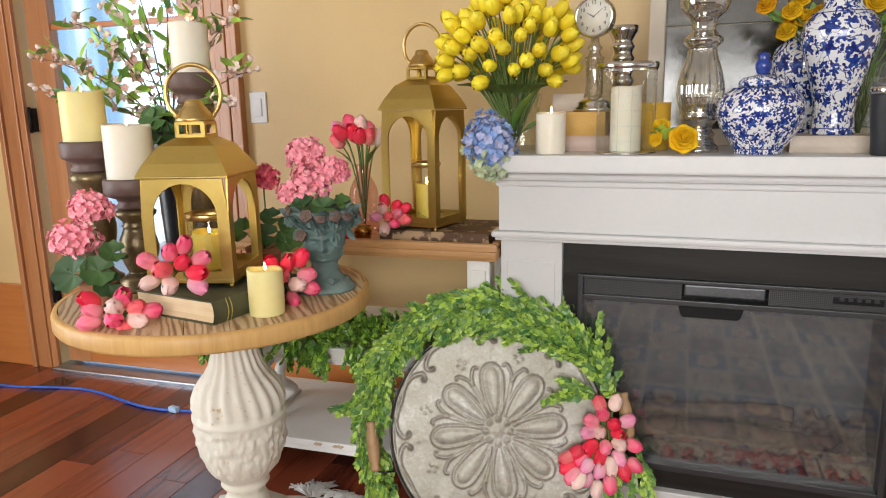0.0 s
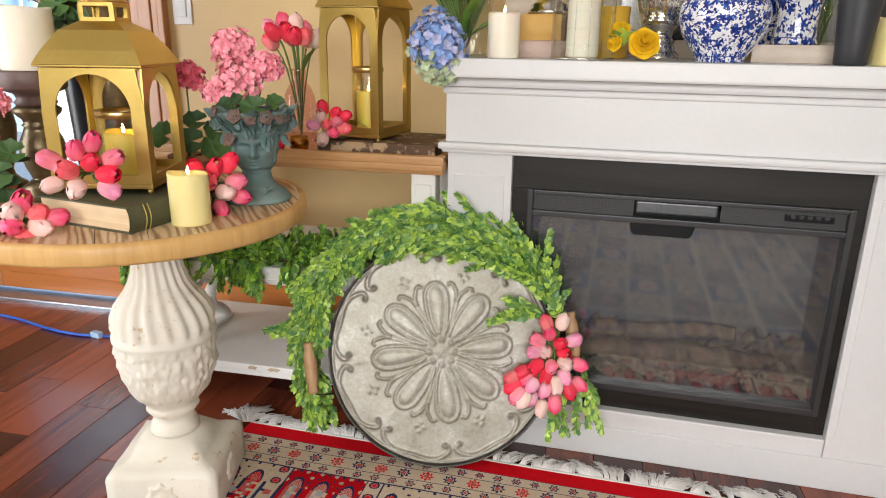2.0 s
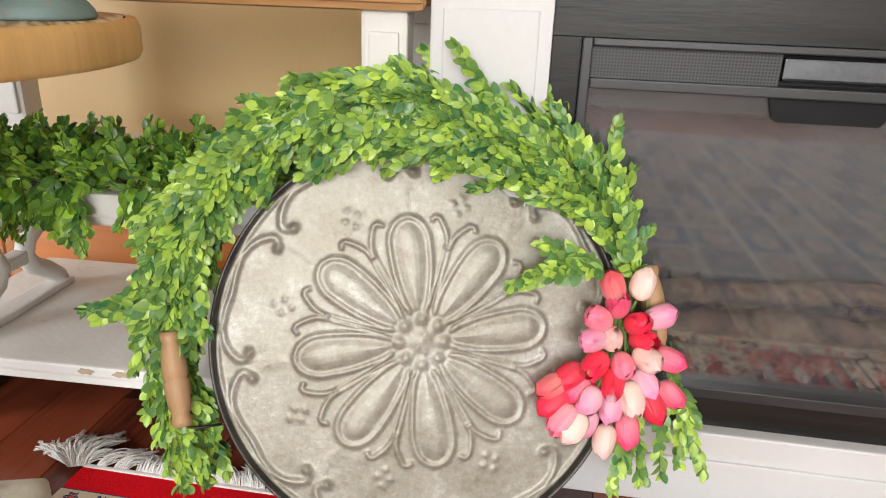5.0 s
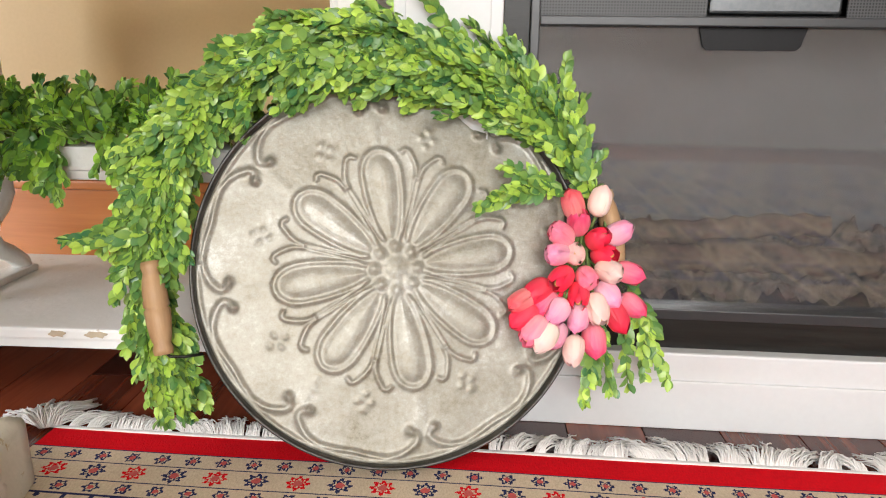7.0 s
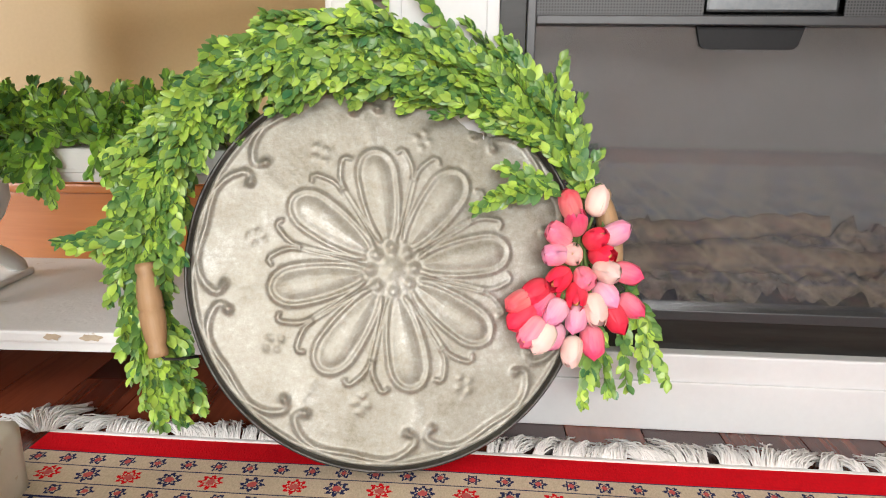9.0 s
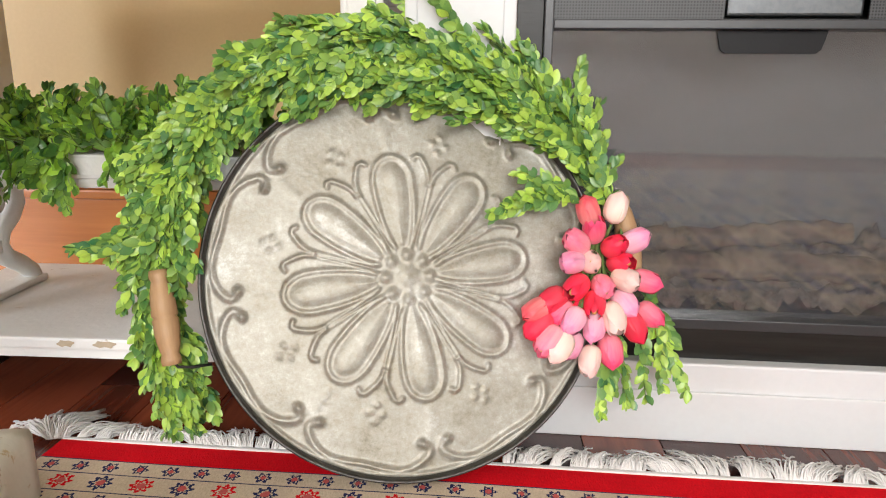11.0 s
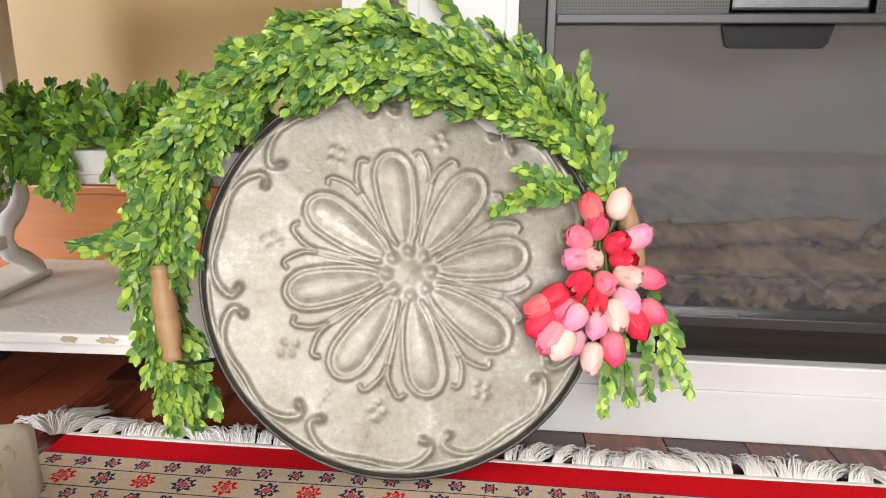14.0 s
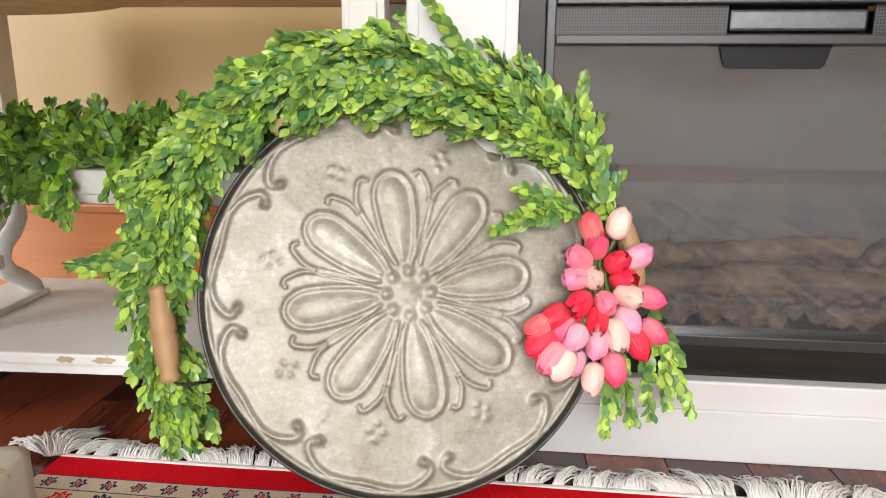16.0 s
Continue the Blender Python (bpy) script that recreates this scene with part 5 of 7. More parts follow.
def build_table():
    t = thing("pedestal_table", "round fir-topped table on a carved cream urn pedestal", "side table", TCX, TCY, -0.006)
    BOARD = plank_top_mat()
    EDGE = wood("fir_edge", (0.46, 0.24, 0.07), (0.76, 0.48, 0.18), "Z", 0.45, 10, 0.15)
    part("rim_band", Geo().lathe([(TR - 0.012, 0.690), (TR - 0.003, 0.691), (TR + 0.0, 0.697), (TR, 0.722), (TR - 0.004, 0.7305), (TR - 0.014, 0.731)], 96, None, None, True, False), EDGE, t, "pale fir edge band")
    yaw = radians(38)
    n, W = 8, 2 * (TR - 0.014) / 8
    R = TR - 0.0145
    for i in range(n):
        a, b = -R + i * W + 0.0006, -R + (i + 1) * W - 0.0006
        up = [(a + (b - a) * k / 8, math.sqrt(max(R * R - (a + (b - a) * k / 8) ** 2, 0))) for k in range(9)]
        o = up + [(x, -y) for x, y in reversed(up)]
        g = Geo()
        m = len(o)
        g.add([(x, y, 0.7) for x, y in o] + [(x, y, 0.731) for x, y in o], [tuple(range(m)), tuple(range(2 * m - 1, m - 1, -1))] + [(k, k + m, (k + 1) % m + m, (k + 1) % m) for k in range(m)], None, False)
        part("board", recalc(g, "board"), BOARD, t, "", Matrix.Rotation(yaw, 4, "Z"))
    STONE = worn_paint("cream_carved_plaster", (0.70, 0.66, 0.55), (0.83, 0.80, 0.71), (0.56, 0.43, 0.25), 0.63, 30, 0.6)

    def carve(r, a, z):
        if z > 0.52 and z < 0.66:                      # fluted neck
            k = min(1, (z - 0.52) / 0.03) * min(1, (0.66 - z) / 0.02)
            return r * (1 + 0.085 * k * 0.55 * math.sin(20 * a + 30 * z))
        if 0.43 < z <= 0.52:                           # gadrooned shoulder
            return r * (1 + 0.035 * math.sin(20 * a + 30 * z) * min(1, (z - 0.43) / 0.02))
        if 0.27 < z < 0.415:                           # garlands and rosettes in relief
            q = 0.7 * noise.fractal((8 * math.cos(a), 8 * math.sin(a), z * 60), 0.8, 2, 5)
            ro = sum(math.exp(-(((a - c + math.pi) % (2 * math.pi) - math.pi) / 0.23) ** 2 - ((z - 0.345) / 0.03) ** 2) for c in (-1.1, 0.47, 2.04, -2.67))
            fl = 0.5 + 0.5 * math.cos(9 * math.atan2(z - 0.345, 0.12 * math.sin(2 * (a + 0.32))))
            return r * (1 + 0.085 * q + 0.07 * ro * fl)
        return r * (1 + 0.004 * math.sin(7 * a + z * 50))
    prof0 = [(0.062, 0.175), (0.060, 0.190), (0.052, 0.205), (0.050, 0.215), (0.058, 0.225), (0.066, 0.235), (0.062, 0.248), (0.075, 0.262), (0.095, 0.285), (0.108, 0.32), (0.116, 0.36), (0.120, 0.40), (0.122, 0.415), (0.126, 0.420), (0.126, 0.428), (0.120, 0.435), (0.122, 0.45), (0.119, 0.475), (0.108, 0.50), (0.088, 0.525), (0.070, 0.55), (0.060, 0.58), (0.056, 0.61), (0.058, 0.635), (0.066, 0.655), (0.075, 0.665), (0.078, 0.672), (0.088, 0.682), (0.09, 0.690)]
    prof = []
    for (r0, z0), (r1, z1) in zip(prof0[:-1], prof0[1:]):
        k = max(1, int((z1 - z0) / 0.006))
        prof += [(r0 + (r1 - r0) * i / k, z0 + (z1 - z0) * i / k) for i in range(k)]
    prof.append(prof0[-1])
    part("urn_column", Geo().lathe(prof, 168, None, carve), STONE, t, "cream carved urn column with worn paint", Matrix.Translation((0.036, -0.012, 0)) @ Matrix.Diagonal((0.91, 0.91, 1, 1)))

    sq = [(0.120, 0.0065), (0.124, 0.012), (0.124, 0.108), (0.121, 0.117), (0.108, 0.126), (0.094, 0.131), (0.088, 0.140), (0.084, 0.152), (0.076, 0.164), (0.064, 0.172), (0.058, 0.1745)]
    soft = lambda r, a, z: r / max(abs(math.cos(a)), abs(math.sin(a))) ** (1 if z < 0.13 else max(0.0, 1 - (z - 0.13) / 0.045)) * (1 + 0.006 * math.sin(9 * a + 60 * z))
    g = Geo().lathe(sq, 64, None, soft)
    part("plinth", g, STONE, t, "square carved plinth with chipped corners", Matrix.Translation((0.036, -0.012, 0)) @ Matrix.Rotation(radians(14), 4, "Z"))
    for s in range(4):
        m = Matrix.Translation((0.036, -0.012, 0)) @ Matrix.Rotation(radians(90 * s + 14), 4, "Z") @ Matrix.Translation((0, -0.1235, 0.065)) @ pose(0, 0, 0, 90, 0, 0)
        part("rosette", Geo().lathe([(0.034, -0.004), (0.033, 0.004), (0.022, 0.007), (0.019, 0.003), (0.010, 0.009), (0.001, 0.010)], 32, None, lambda r, a, z: r * (1 + 0.14 * math.cos(8 * a))), STONE, t, "", m)


build_table()

b1 = book("old_book", "thick dark green cloth book with tan pages, lying flat", pose(-0.615 - 0.232 * math.cos(radians(-11)), 1.262 - 0.232 * math.sin(radians(-11)), TZ, 0, 0, -11), 0.232, 0.262, 0.050, GREENCLOTH, PAGES)
g = Geo()
for k in range(14):
    q = 25.7 * k
    leaf(g, Matrix.Translation((0.2408, 0.118 + 0.014 * math.sin(radians(q)), 0.025 + 0.006 * math.cos(radians(q)))) @ Matrix.Rotation(radians(-q + 40 * (k % 2)), 4, "X") @ Matrix.Rotation(radians(90), 4, "Z"), 0.013, 0.007, 0, 0)
part("spine_ornament", g, GILT, b1, "gilt leaf ornament")
for y in (0.035, 0.045, 0.205, 0.215):
    part("spine_line", Geo().tube([(0.2325 + 0.0075 * math.sin(math.pi * u / 8) , y, 0.050 * u / 8) for u in range(9)], 0.0012, 5), GILT, b1)


# ---- candles ----
def candle(name, label, x, y, z, r, h, wax, lit=True, group="pillar candles"):
    c = thing(name, label, "candle", x, y, z, 0, group)
    ph = RND.uniform(0, 6)
    rim = lambda a: 0.0025 * math.sin(a + ph) + 0.0015 * math.sin(3 * a + ph)
    g = Geo()
    n = 40
    prof = [(r * 0.97, 0.0), (r, 0.003), (r * 1.0, h * 0.5), (r * 0.995, h - 0.004), (r * 0.97, h), (r * 0.86, h - 0.002), (r * 0.7, h - 0.008), (r * 0.3, h - 0.011), (0.0005, h - 0.011)]
    vs, fs = [], []
    for q, zz in prof:
        for i in range(n):
            a = 2 * math.pi * i / n
            vs.append((q * math.cos(a), q * math.sin(a), zz + (rim(a) if zz > h - 0.006 and q > r * 0.8 else 0)))
    for j in range(len(prof) - 1):
        fs += [(j * n + i, j * n + (i + 1) % n, (j + 1) * n + (i + 1) % n, (j + 1) * n + i) for i in range(n)]
    fs.append(tuple(range(n))[::-1])
    part("wax_body", g.add(vs, fs), wax, c)
    part("wick", Geo().tube([(0, 0, h - 0.012), (0.0006, 0, h - 0.003), (0.001, 0, h + 0.003)], 0.0012, 6), BLACK, c)
    if lit:
        part("flame", Geo().lathe([(0.0005, 0.0), (0.0023, 0.003), (0.0030, 0.006), (0.0022, 0.011), (0.0010, 0.015), (0.0002, 0.018)], 12, Matrix.Translation((0.001, 0, h - 0.004))), FLAME, c, "warm flickering plastic flame tip")
    return c


candle("pillar_candle", "ivory pillar candle, lit, standing on the round table", -0.556, 1.368, TZ, 0.0375, 0.098, WAX)

# turned candlesticks
DARKWOOD = plain("dark_bronze_wood", (0.10, 0.075, 0.04), (0.30, 0.23, 0.12), 0.30, 0.6, 9, 110, 0.15)
CUPWOOD = plain("mauve_brown_cup", (0.10, 0.062, 0.055), (0.17, 0.11, 0.095), 0.5, 0, 12, 140, 0.15)


def candlestick(x, y, cup_z, label, cr=0.062):
    """Heavy turned stick with a broad cup; drawn from z 0 at the table."""
    H = cup_z - TZ
    s = thing("candlestick", label, "candlestick", x, y, TZ, 0, "turned candlesticks")
    f = lambda t: t * (H - 0.075)
    prof = [(0.054, 0), (0.056, 0.006), (0.054, 0.014), (0.050, 0.018), (0.052, 0.026), (0.040, 0.034), (0.030, 0.044), (0.027, f(0.2)), (0.030, f(0.24)), (0.038, f(0.34)), (0.0445, f(0.46)), (0.046, f(0.54)), (0.042, f(0.64)), (0.034, f(0.73)), (0.030, f(0.78)), (0.035, f(0.80)), (0.030, f(0.82)), (0.032, f(0.86)), (0.046, f(0.93)), (0.048, f(0.97)), (0.040, f(1.0))]
    part("turned_stem", Geo().lathe(prof, 40), DARKWOOD, s)
    c0 = H - 0.075
    part("cup", Geo().lathe([(0.038, c0 + 0.001), (0.042, c0 + 0.008), (0.036, c0 + 0.016), (0.040, c0 + 0.026), (cr * 0.93, c0 + 0.034), (cr, c0 + 0.040), (cr, c0 + 0.070), (cr - 0.003, c0 + 0.075), (cr - 0.006, c0 + 0.073), (cr - 0.007, c0 + 0.055), (0.001, c0 + 0.054)], 40, None, None, True, False), CUPWOOD, s, "mauve-brown wooden cup")
    return H - 0.02 + TZ


for x, y, cz, h, wax, lab, r in ((-0.972, 1.482, 0.999, 0.125, WAX_WHITE, "short", 0.0545), (-1.092, 1.480, 1.086, 0.118, WAX, "middle", 0.050), (-0.885, 1.627, 1.244, 0.12, WAX_WHITE, "tall", 0.046)):
    zt = candlestick(x, y, cz, lab + " dark bronze-brown turned wooden candlestick on the round table", r + 0.011)
    candle("pillar_candle", ("cream" if wax is WAX_WHITE else "ivory") + " pillar candle on a turned candlestick", x, y, zt, r, h + 0.02, wax)


# ---- lanterns ----
def arch_panel(w, h, t, side, top, sill, rise):
    """A flat panel with an arched opening, standing in x and z, t thick, centred on x."""
    xi = w / 2 - side
    spring = h - top - rise
    n = 20
    arch_pts = [(xi * math.cos(math.pi * i / n), spring + rise * math.sin(math.pi * i / n)) for i in range(n + 1)]
    inner = [(xi, sill)] + arch_pts + [(-xi, sill)]
    outer = [(w / 2, 0)] + [(w / 2 if i < n / 2 else -w / 2 if i > n / 2 else 0, h) if 0 < i < n else ((w / 2 if i == 0 else -w / 2), spring) for i in range(n + 1)] + [(-w / 2, 0)]
    outer = [(w / 2, 0), (w / 2, spring)] + [(w / 2 - w * i / n, h) for i in range(1, n)] + [(-w / 2, spring), (-w / 2, 0)]
    g = Geo()
    m = len(inner)
    for y in (-t / 2, t / 2):
        g.add([(x, y, z) for x, z in inner] + [(x, y, z) for x, z in outer], [((i, i + 1, m + i + 1, m + i) if y < 0 else (i + 1, i, m + i, m + i + 1)) for i in range(m - 1)] + [(m - 1, 0, m, 2 * m - 1) if y < 0 else (0, m - 1, 2 * m - 1, m)], None, False)
    # reveal of the opening and the outer edge
    g.add([(x, -t / 2, z) for x, z in inner] + [(x, t / 2, z) for x, z in inner], [(i, i + m, (i + 1) % m + m, (i + 1) % m) for i in range(m)], None, False)
    g.add([(x, -t / 2, z) for x, z in outer] + [(x, t / 2, z) for x, z in outer], [(i, (i + 1) % m, (i + 1) % m + m, i + m) for i in range(m)], None, False)
    return g


def lantern(label, m, w, h, roof, neck_w, ring, paint):
    l = thing("lantern", label, "lantern", m=m, group="gold lanterns")
    t = 0.004
    base = 0.010
    part("base", Geo().box(-w / 2, w / 2, -w / 2, w / 2, base, base + 0.010, 0.002), paint, l)
    for sx in (-1, 1):
        for sy in (-1, 1):
            part("foot", Geo().ball((sx * (w / 2 - 0.008), sy * (w / 2 - 0.008), 0.0055), 0.0058, 10, 6), paint, l)
    pan = arch_panel(w - 0.0002, h - base - 0.012, t, w * 0.135, h * 0.045, 0.016, w * 0.36)
    pan = welded(pan, "arched_panel")
    for k in range(4):
        part("arched_panel", pan, paint, l, "", Matrix.Rotation(radians(90 * k), 4, "Z") @ Matrix.Translation((0, -w / 2 + t / 2 + 0.0005 * (k % 2), base + 0.0105)))
    e, nw = w / 2 + 0.004, neck_w / 2
    z0 = h
    g = Geo()
    g.box(-e, e, -e, e, z0, z0 + 0.004, 0.001)
    lv = [(e, z0 + 0.0045), (e * 0.80 + nw * 0.2, z0 + roof * 0.36), (e * 0.42 + nw * 0.58, z0 + roof * 0.80), (nw, z0 + roof)]
    vs, fs = [], []
    for q, z in lv:
        vs += [(-q, -q, z), (q, -q, z), (q, q, z), (-q, q, z)]
    for j in range(len(lv) - 1):
        fs += [(4 * j + i, 4 * j + (i + 1) % 4, 4 * j + 4 + (i + 1) % 4, 4 * j + 4 + i) for i in range(4)]
    fs += [(12, 13, 14, 15)]
    part("roof", g.add(vs, fs, None, False), paint, l)
    z1 = z0 + roof
    pn = arch_panel(neck_w, 0.034, 0.003, 0.010, 0.007, 0.007, 0.0001)
    pn = welded(pn, "neck_panel")
    for k in range(4):
        part("neck_panel", pn, paint, l, "", Matrix.Rotation(radians(90 * k), 4, "Z") @ Matrix.Translation((0, -nw + 0.0015, z1 + 0.0002)))
    z2 = z1 + 0.0345
    part("cap", Geo().lathe([(nw * 1.22, z2), (nw * 1.25, z2 + 0.004), (nw * 1.15, z2 + 0.008), (nw * 1.0, z2 + 0.018), (nw * 0.72, z2 + 0.030), (nw * 0.62, z2 + 0.033), (nw * 0.60, z2 + 0.040), (nw * 0.45, z2 + 0.046), (0.001, z2 + 0.048)], 32), BRASS, l, "domed brass cap")
    c = (0, 0, z2 + 0.012 + ring * 0.75)
    part("ring_handle", Geo().tube([(ring * math.cos(radians(a)), 0, c[2] + ring * math.sin(radians(a))) for a in range(-48, 229, 6)], 0.0048, 10), BRASS, l, "round brass carrying ring")
    for s in (-1, 1):
        part("rivet", Geo().ball((s * ring * 0.70, 0, z2 + 0.012), 0.0055, 8, 6), BRASS, l)
    return l


def hurricane(x, y, z, r, h, label):
    o = thing("hurricane_glass", label, "candle holder", x, y, z)
    part("glass_cylinder", Geo().lathe([(r * 0.98, 0.001), (r, 0.003), (r, h)], 40, None, None, True, False), CLEAR, o)
    part("rim_band", Geo().lathe([(r + 0.001, h - 0.012), (r + 0.003, h - 0.010), (r + 0.0035, h), (r + 0.002, h + 0.003), (r - 0.002, h + 0.002), (r - 0.002, h - 0.012)], 40, None, None, False, False), BRASS, o, "brass rim band")


L1 = pose(-0.748, 1.440, TZ + 0.0505, 0, 0, 13)
lantern("gold metal lantern with arched openings on an old book", L1, 0.192, 0.238, 0.082, 0.068, 0.062, GOLD)
p1 = L1 @ Vector((0.012, -0.008, 0.0205))
hurricane(p1.x, p1.y, p1.z, 0.046, 0.130, "clear glass candle cup with brass rim inside a lantern")
candle("pillar_candle", "lit yellow candle in a glass cup inside a lantern", p1.x, p1.y, p1.z + 0.0045, 0.037, 0.085, WAX_FLAME_LIT)
L2 = pose(-0.420, 2.036, 0.8085, 0, 0, -13)
lantern("tall gold metal lantern with arched openings on a worn book", L2, 0.178, 0.335, 0.085, 0.066, 0.060, GOLD)
p2 = L2 @ Vector((0.005, 0.0, 0.0205))
hurricane(p2.x, p2.y, p2.z, 0.040, 0.165, "clear glass candle cup with brass rim inside a lantern")
candle("pillar_candle", "lit yellow candle in a glass cup inside a lantern", p2.x, p2.y, p2.z + 0.0045, 0.032, 0.100, WAX_FLAME_LIT)

WORN = worn_paint("worn_brown_leather", (0.06, 0.03, 0.015), (0.13, 0.065, 0.03), (0.46, 0.32, 0.18), 0.50, 18, 0.6)
book("worn_book", "wide worn brown leather book lying on the console", pose(-0.535, 1.938, 0.7725, 0, 0, -2), 0.335, 0.235, 0.036, WORN, WORN)
g = Geo()
for k in range(7):
    leaf(g, pose(0.028 + 0.004 * k, -0.03 + 0.012 * k, 0.026, 60, 0, -70 + 8 * k), 0.05, 0.007, 0.1, 0.1)
part("grass_tuft", g, STEM, bpy.data.objects["lantern.001"], "green stems lying in the lantern")


# ---- planter shaped as a head ----
def degrees_of(a):
    return a * 180 / math.pi


def build_bust():
    def face(r, a, z):
        """Radius over angle and height; the face looks along -y."""
        d = (a + math.pi / 2 + math.pi) % (2 * math.pi) - math.pi
        G = lambda ad, aw, zc, zw: math.exp(-((d - ad) / aw) ** 2 - ((z - zc) / zw) ** 2)
        q = r
        front = math.exp(-(d / 0.9) ** 2)
        if 0.075 < z < 0.155:
            q += 0.006 * front
            q += 0.0165 * G(0, 0.14, 0.107, 0.0075) + 0.010 * G(0, 0.10, 0.120, 0.012)          # nose
            q -= 0.0115 * (G(0.34, 0.20, 0.124, 0.006) + G(-0.34, 0.20, 0.124, 0.006))          # eye hollows
            q += 0.0032 * (G(0.34, 0.13, 0.1235, 0.0035) + G(-0.34, 0.13, 0.1235, 0.0035))      # lids
            q += 0.0035 * (G(0.33, 0.26, 0.133, 0.004) + G(-0.33, 0.26, 0.133, 0.004))          # brows
            q += 0.0062 * G(0, 0.20, 0.0935, 0.0030) + 0.0046 * G(0, 0.17, 0.0875, 0.0030) - 0.0022 * G(0, 0.22, 0.0905, 0.0016)
            q += 0.0055 * G(0, 0.25, 0.0775, 0.006)                                             # chin
            q += 0.003 * (G(0.5, 0.25, 0.106, 0.012) + G(-0.5, 0.25, 0.106, 0.012))             # cheeks
        hair = 1 - math.exp(-(max(0, abs(d) - 0.75) / 0.25) ** 2)
        top = 1 / (1 + math.exp(-(z - 0.145) / 0.004))
        k = max(hair * (z > 0.055), top)
        w = math.sin(9 * a + 55 * z + 3 * math.sin(60 * z)) * 0.5 + noise.fractal((5 * math.cos(a), 5 * math.sin(a), z * 55), 1, 2, 3)
        q += k * 0.0052 * w
        if z > 0.165:
            q += (0.007 * abs(math.sin(6 * a)) + 0.004 * math.sin(11 * a + 1)) * (z - 0.165) / 0.03
        if z < 0.03:
            q *= 1 + 0.10 * math.cos(2 * a) + 0.02 * math.sin(5 * a)
        return q
    prof0 = [(0.064, 0.0), (0.066, 0.003), (0.064, 0.010), (0.054, 0.024), (0.043, 0.036), (0.035, 0.047), (0.030, 0.060), (0.031, 0.070), (0.037, 0.078), (0.042, 0.090), (0.046, 0.105), (0.0485, 0.122), (0.051, 0.140), (0.056, 0.150), (0.064, 0.162), (0.073, 0.178), (0.078, 0.192), (0.076, 0.197), (0.070, 0.194), (0.064, 0.175), (0.001, 0.172)]
    prof = []
    for (r0, z0), (r1, z1) in zip(prof0[:-1], prof0[1:]):
        k = max(1, int(math.hypot(z1 - z0, (r1 - r0) * 0.5) / 0.0016))
        prof += [(r0 + (r1 - r0) * i / k, z0 + (z1 - z0) * i / k) for i in range(k)]
    g = Geo().lathe(prof, 150, None, face)
    rnd = random.Random(4)
    m = worn_paint("verdigris_stone", (0.085, 0.15, 0.145), (0.20, 0.285, 0.27), (0.27, 0.24, 0.19), 0.60, 30, 0.6)
    # ivy leaves modelled round the brow and over the hair, and a moth on the shoulder
    for i in range(51):
        a = 2 * math.pi * i / 51 + rnd.uniform(-0.1, 0.1)
        row = i % 3
        zz = (0.150, 0.168, 0.186)[row] + rnd.uniform(-0.006, 0.006)
        rr = (0.057, 0.068, 0.076)[row]
        out = Vector((math.cos(a), math.sin(a), 0))
        side = Vector((-math.sin(a), math.cos(a), 0))
        d = out * rnd.uniform(0.3, 0.8) + side * rnd.uniform(-0.6, 0.6) + Vector((0, 0, rnd.choice((-0.9, 0.7, 0.9))))
        for k in range(3):
            leaf(g, aim(out * rr + Vector((0, 0, zz)), d + side * (k - 1) * 0.55, 0) @ pose(0, 0, 0, 0, 0, 90 + degrees_of(a)), 0.032 * (1 if k == 1 else 0.8), 0.018, 0.2, 0.3)
    for s in (-1, 1):
        leaf(g, aim((0.018, -0.058, 0.022), (0.5 * s + 0.2, -0.35, 0.8), 20), 0.026, 0.022, 0.15, 0.1)
    n0 = len(g.f)
    for i in range(16):
        a = 2 * math.pi * i / 16
        sz = rnd.uniform(0.8, 1.5)
        c = (0.080 * math.cos(a), 0.080 * math.sin(a), 0.190 + rnd.uniform(-0.008, 0.005))
        if i == 10:
            c, sz = (0.064 * math.cos(a), 0.064 * math.sin(a), 0.140), 1.35
        m2 = aim(c, (math.cos(a), math.sin(a), 0.45), i * 40) @ Matrix.Scale(sz, 4)
        for k in range(3):
            g.lathe([(0.002 + 0.003 * k, 0.003), (0.0045 + 0.003 * k, 0.007 - 0.001 * k), (0.0055 + 0.003 * k, 0.001 * (2 - k)), (0.003 + 0.003 * k, 0.0)], 15, m2, lambda r, t, z: r * (1 + 0.16 * math.cos(5 * t + k)))
    ob = solid("head_planter", g, m, "weathered blue-green planter shaped as a sculpted head", "planter", m=pose(-0.524, 1.580, TZ + 0.0005, 0, 0, 24))
    ob.data.materials.append(plain("brown_rose_clay", (0.11, 0.07, 0.055), (0.27, 0.18, 0.15), 0.65, 0, 30, 120, 0.3))
    for f in ob.data.polygons[n0:]:
        f.material_index = 1


build_bust()


# ---- geraniums ----
def floret_mesh(name, r, petals=5):
    g = Geo()
    for k in range(petals):
        a = 2 * math.pi * k / petals
        def f(u, v):
            w = 0.62 * r * math.sin(math.pi * (0.08 + 0.80 * v)) ** 0.8
            x = r * v
            return (x * math.cos(a) - (u - 0.5) * w * 1.6 * math.sin(a), x * math.sin(a) + (u - 0.5) * w * 1.6 * math.cos(a), r * (0.75 * v - 0.45 * v * v + 0.30 * (2 * u - 1) ** 2 * v))
        g.sheet(3, 4, f)
    return g.mesh(name)


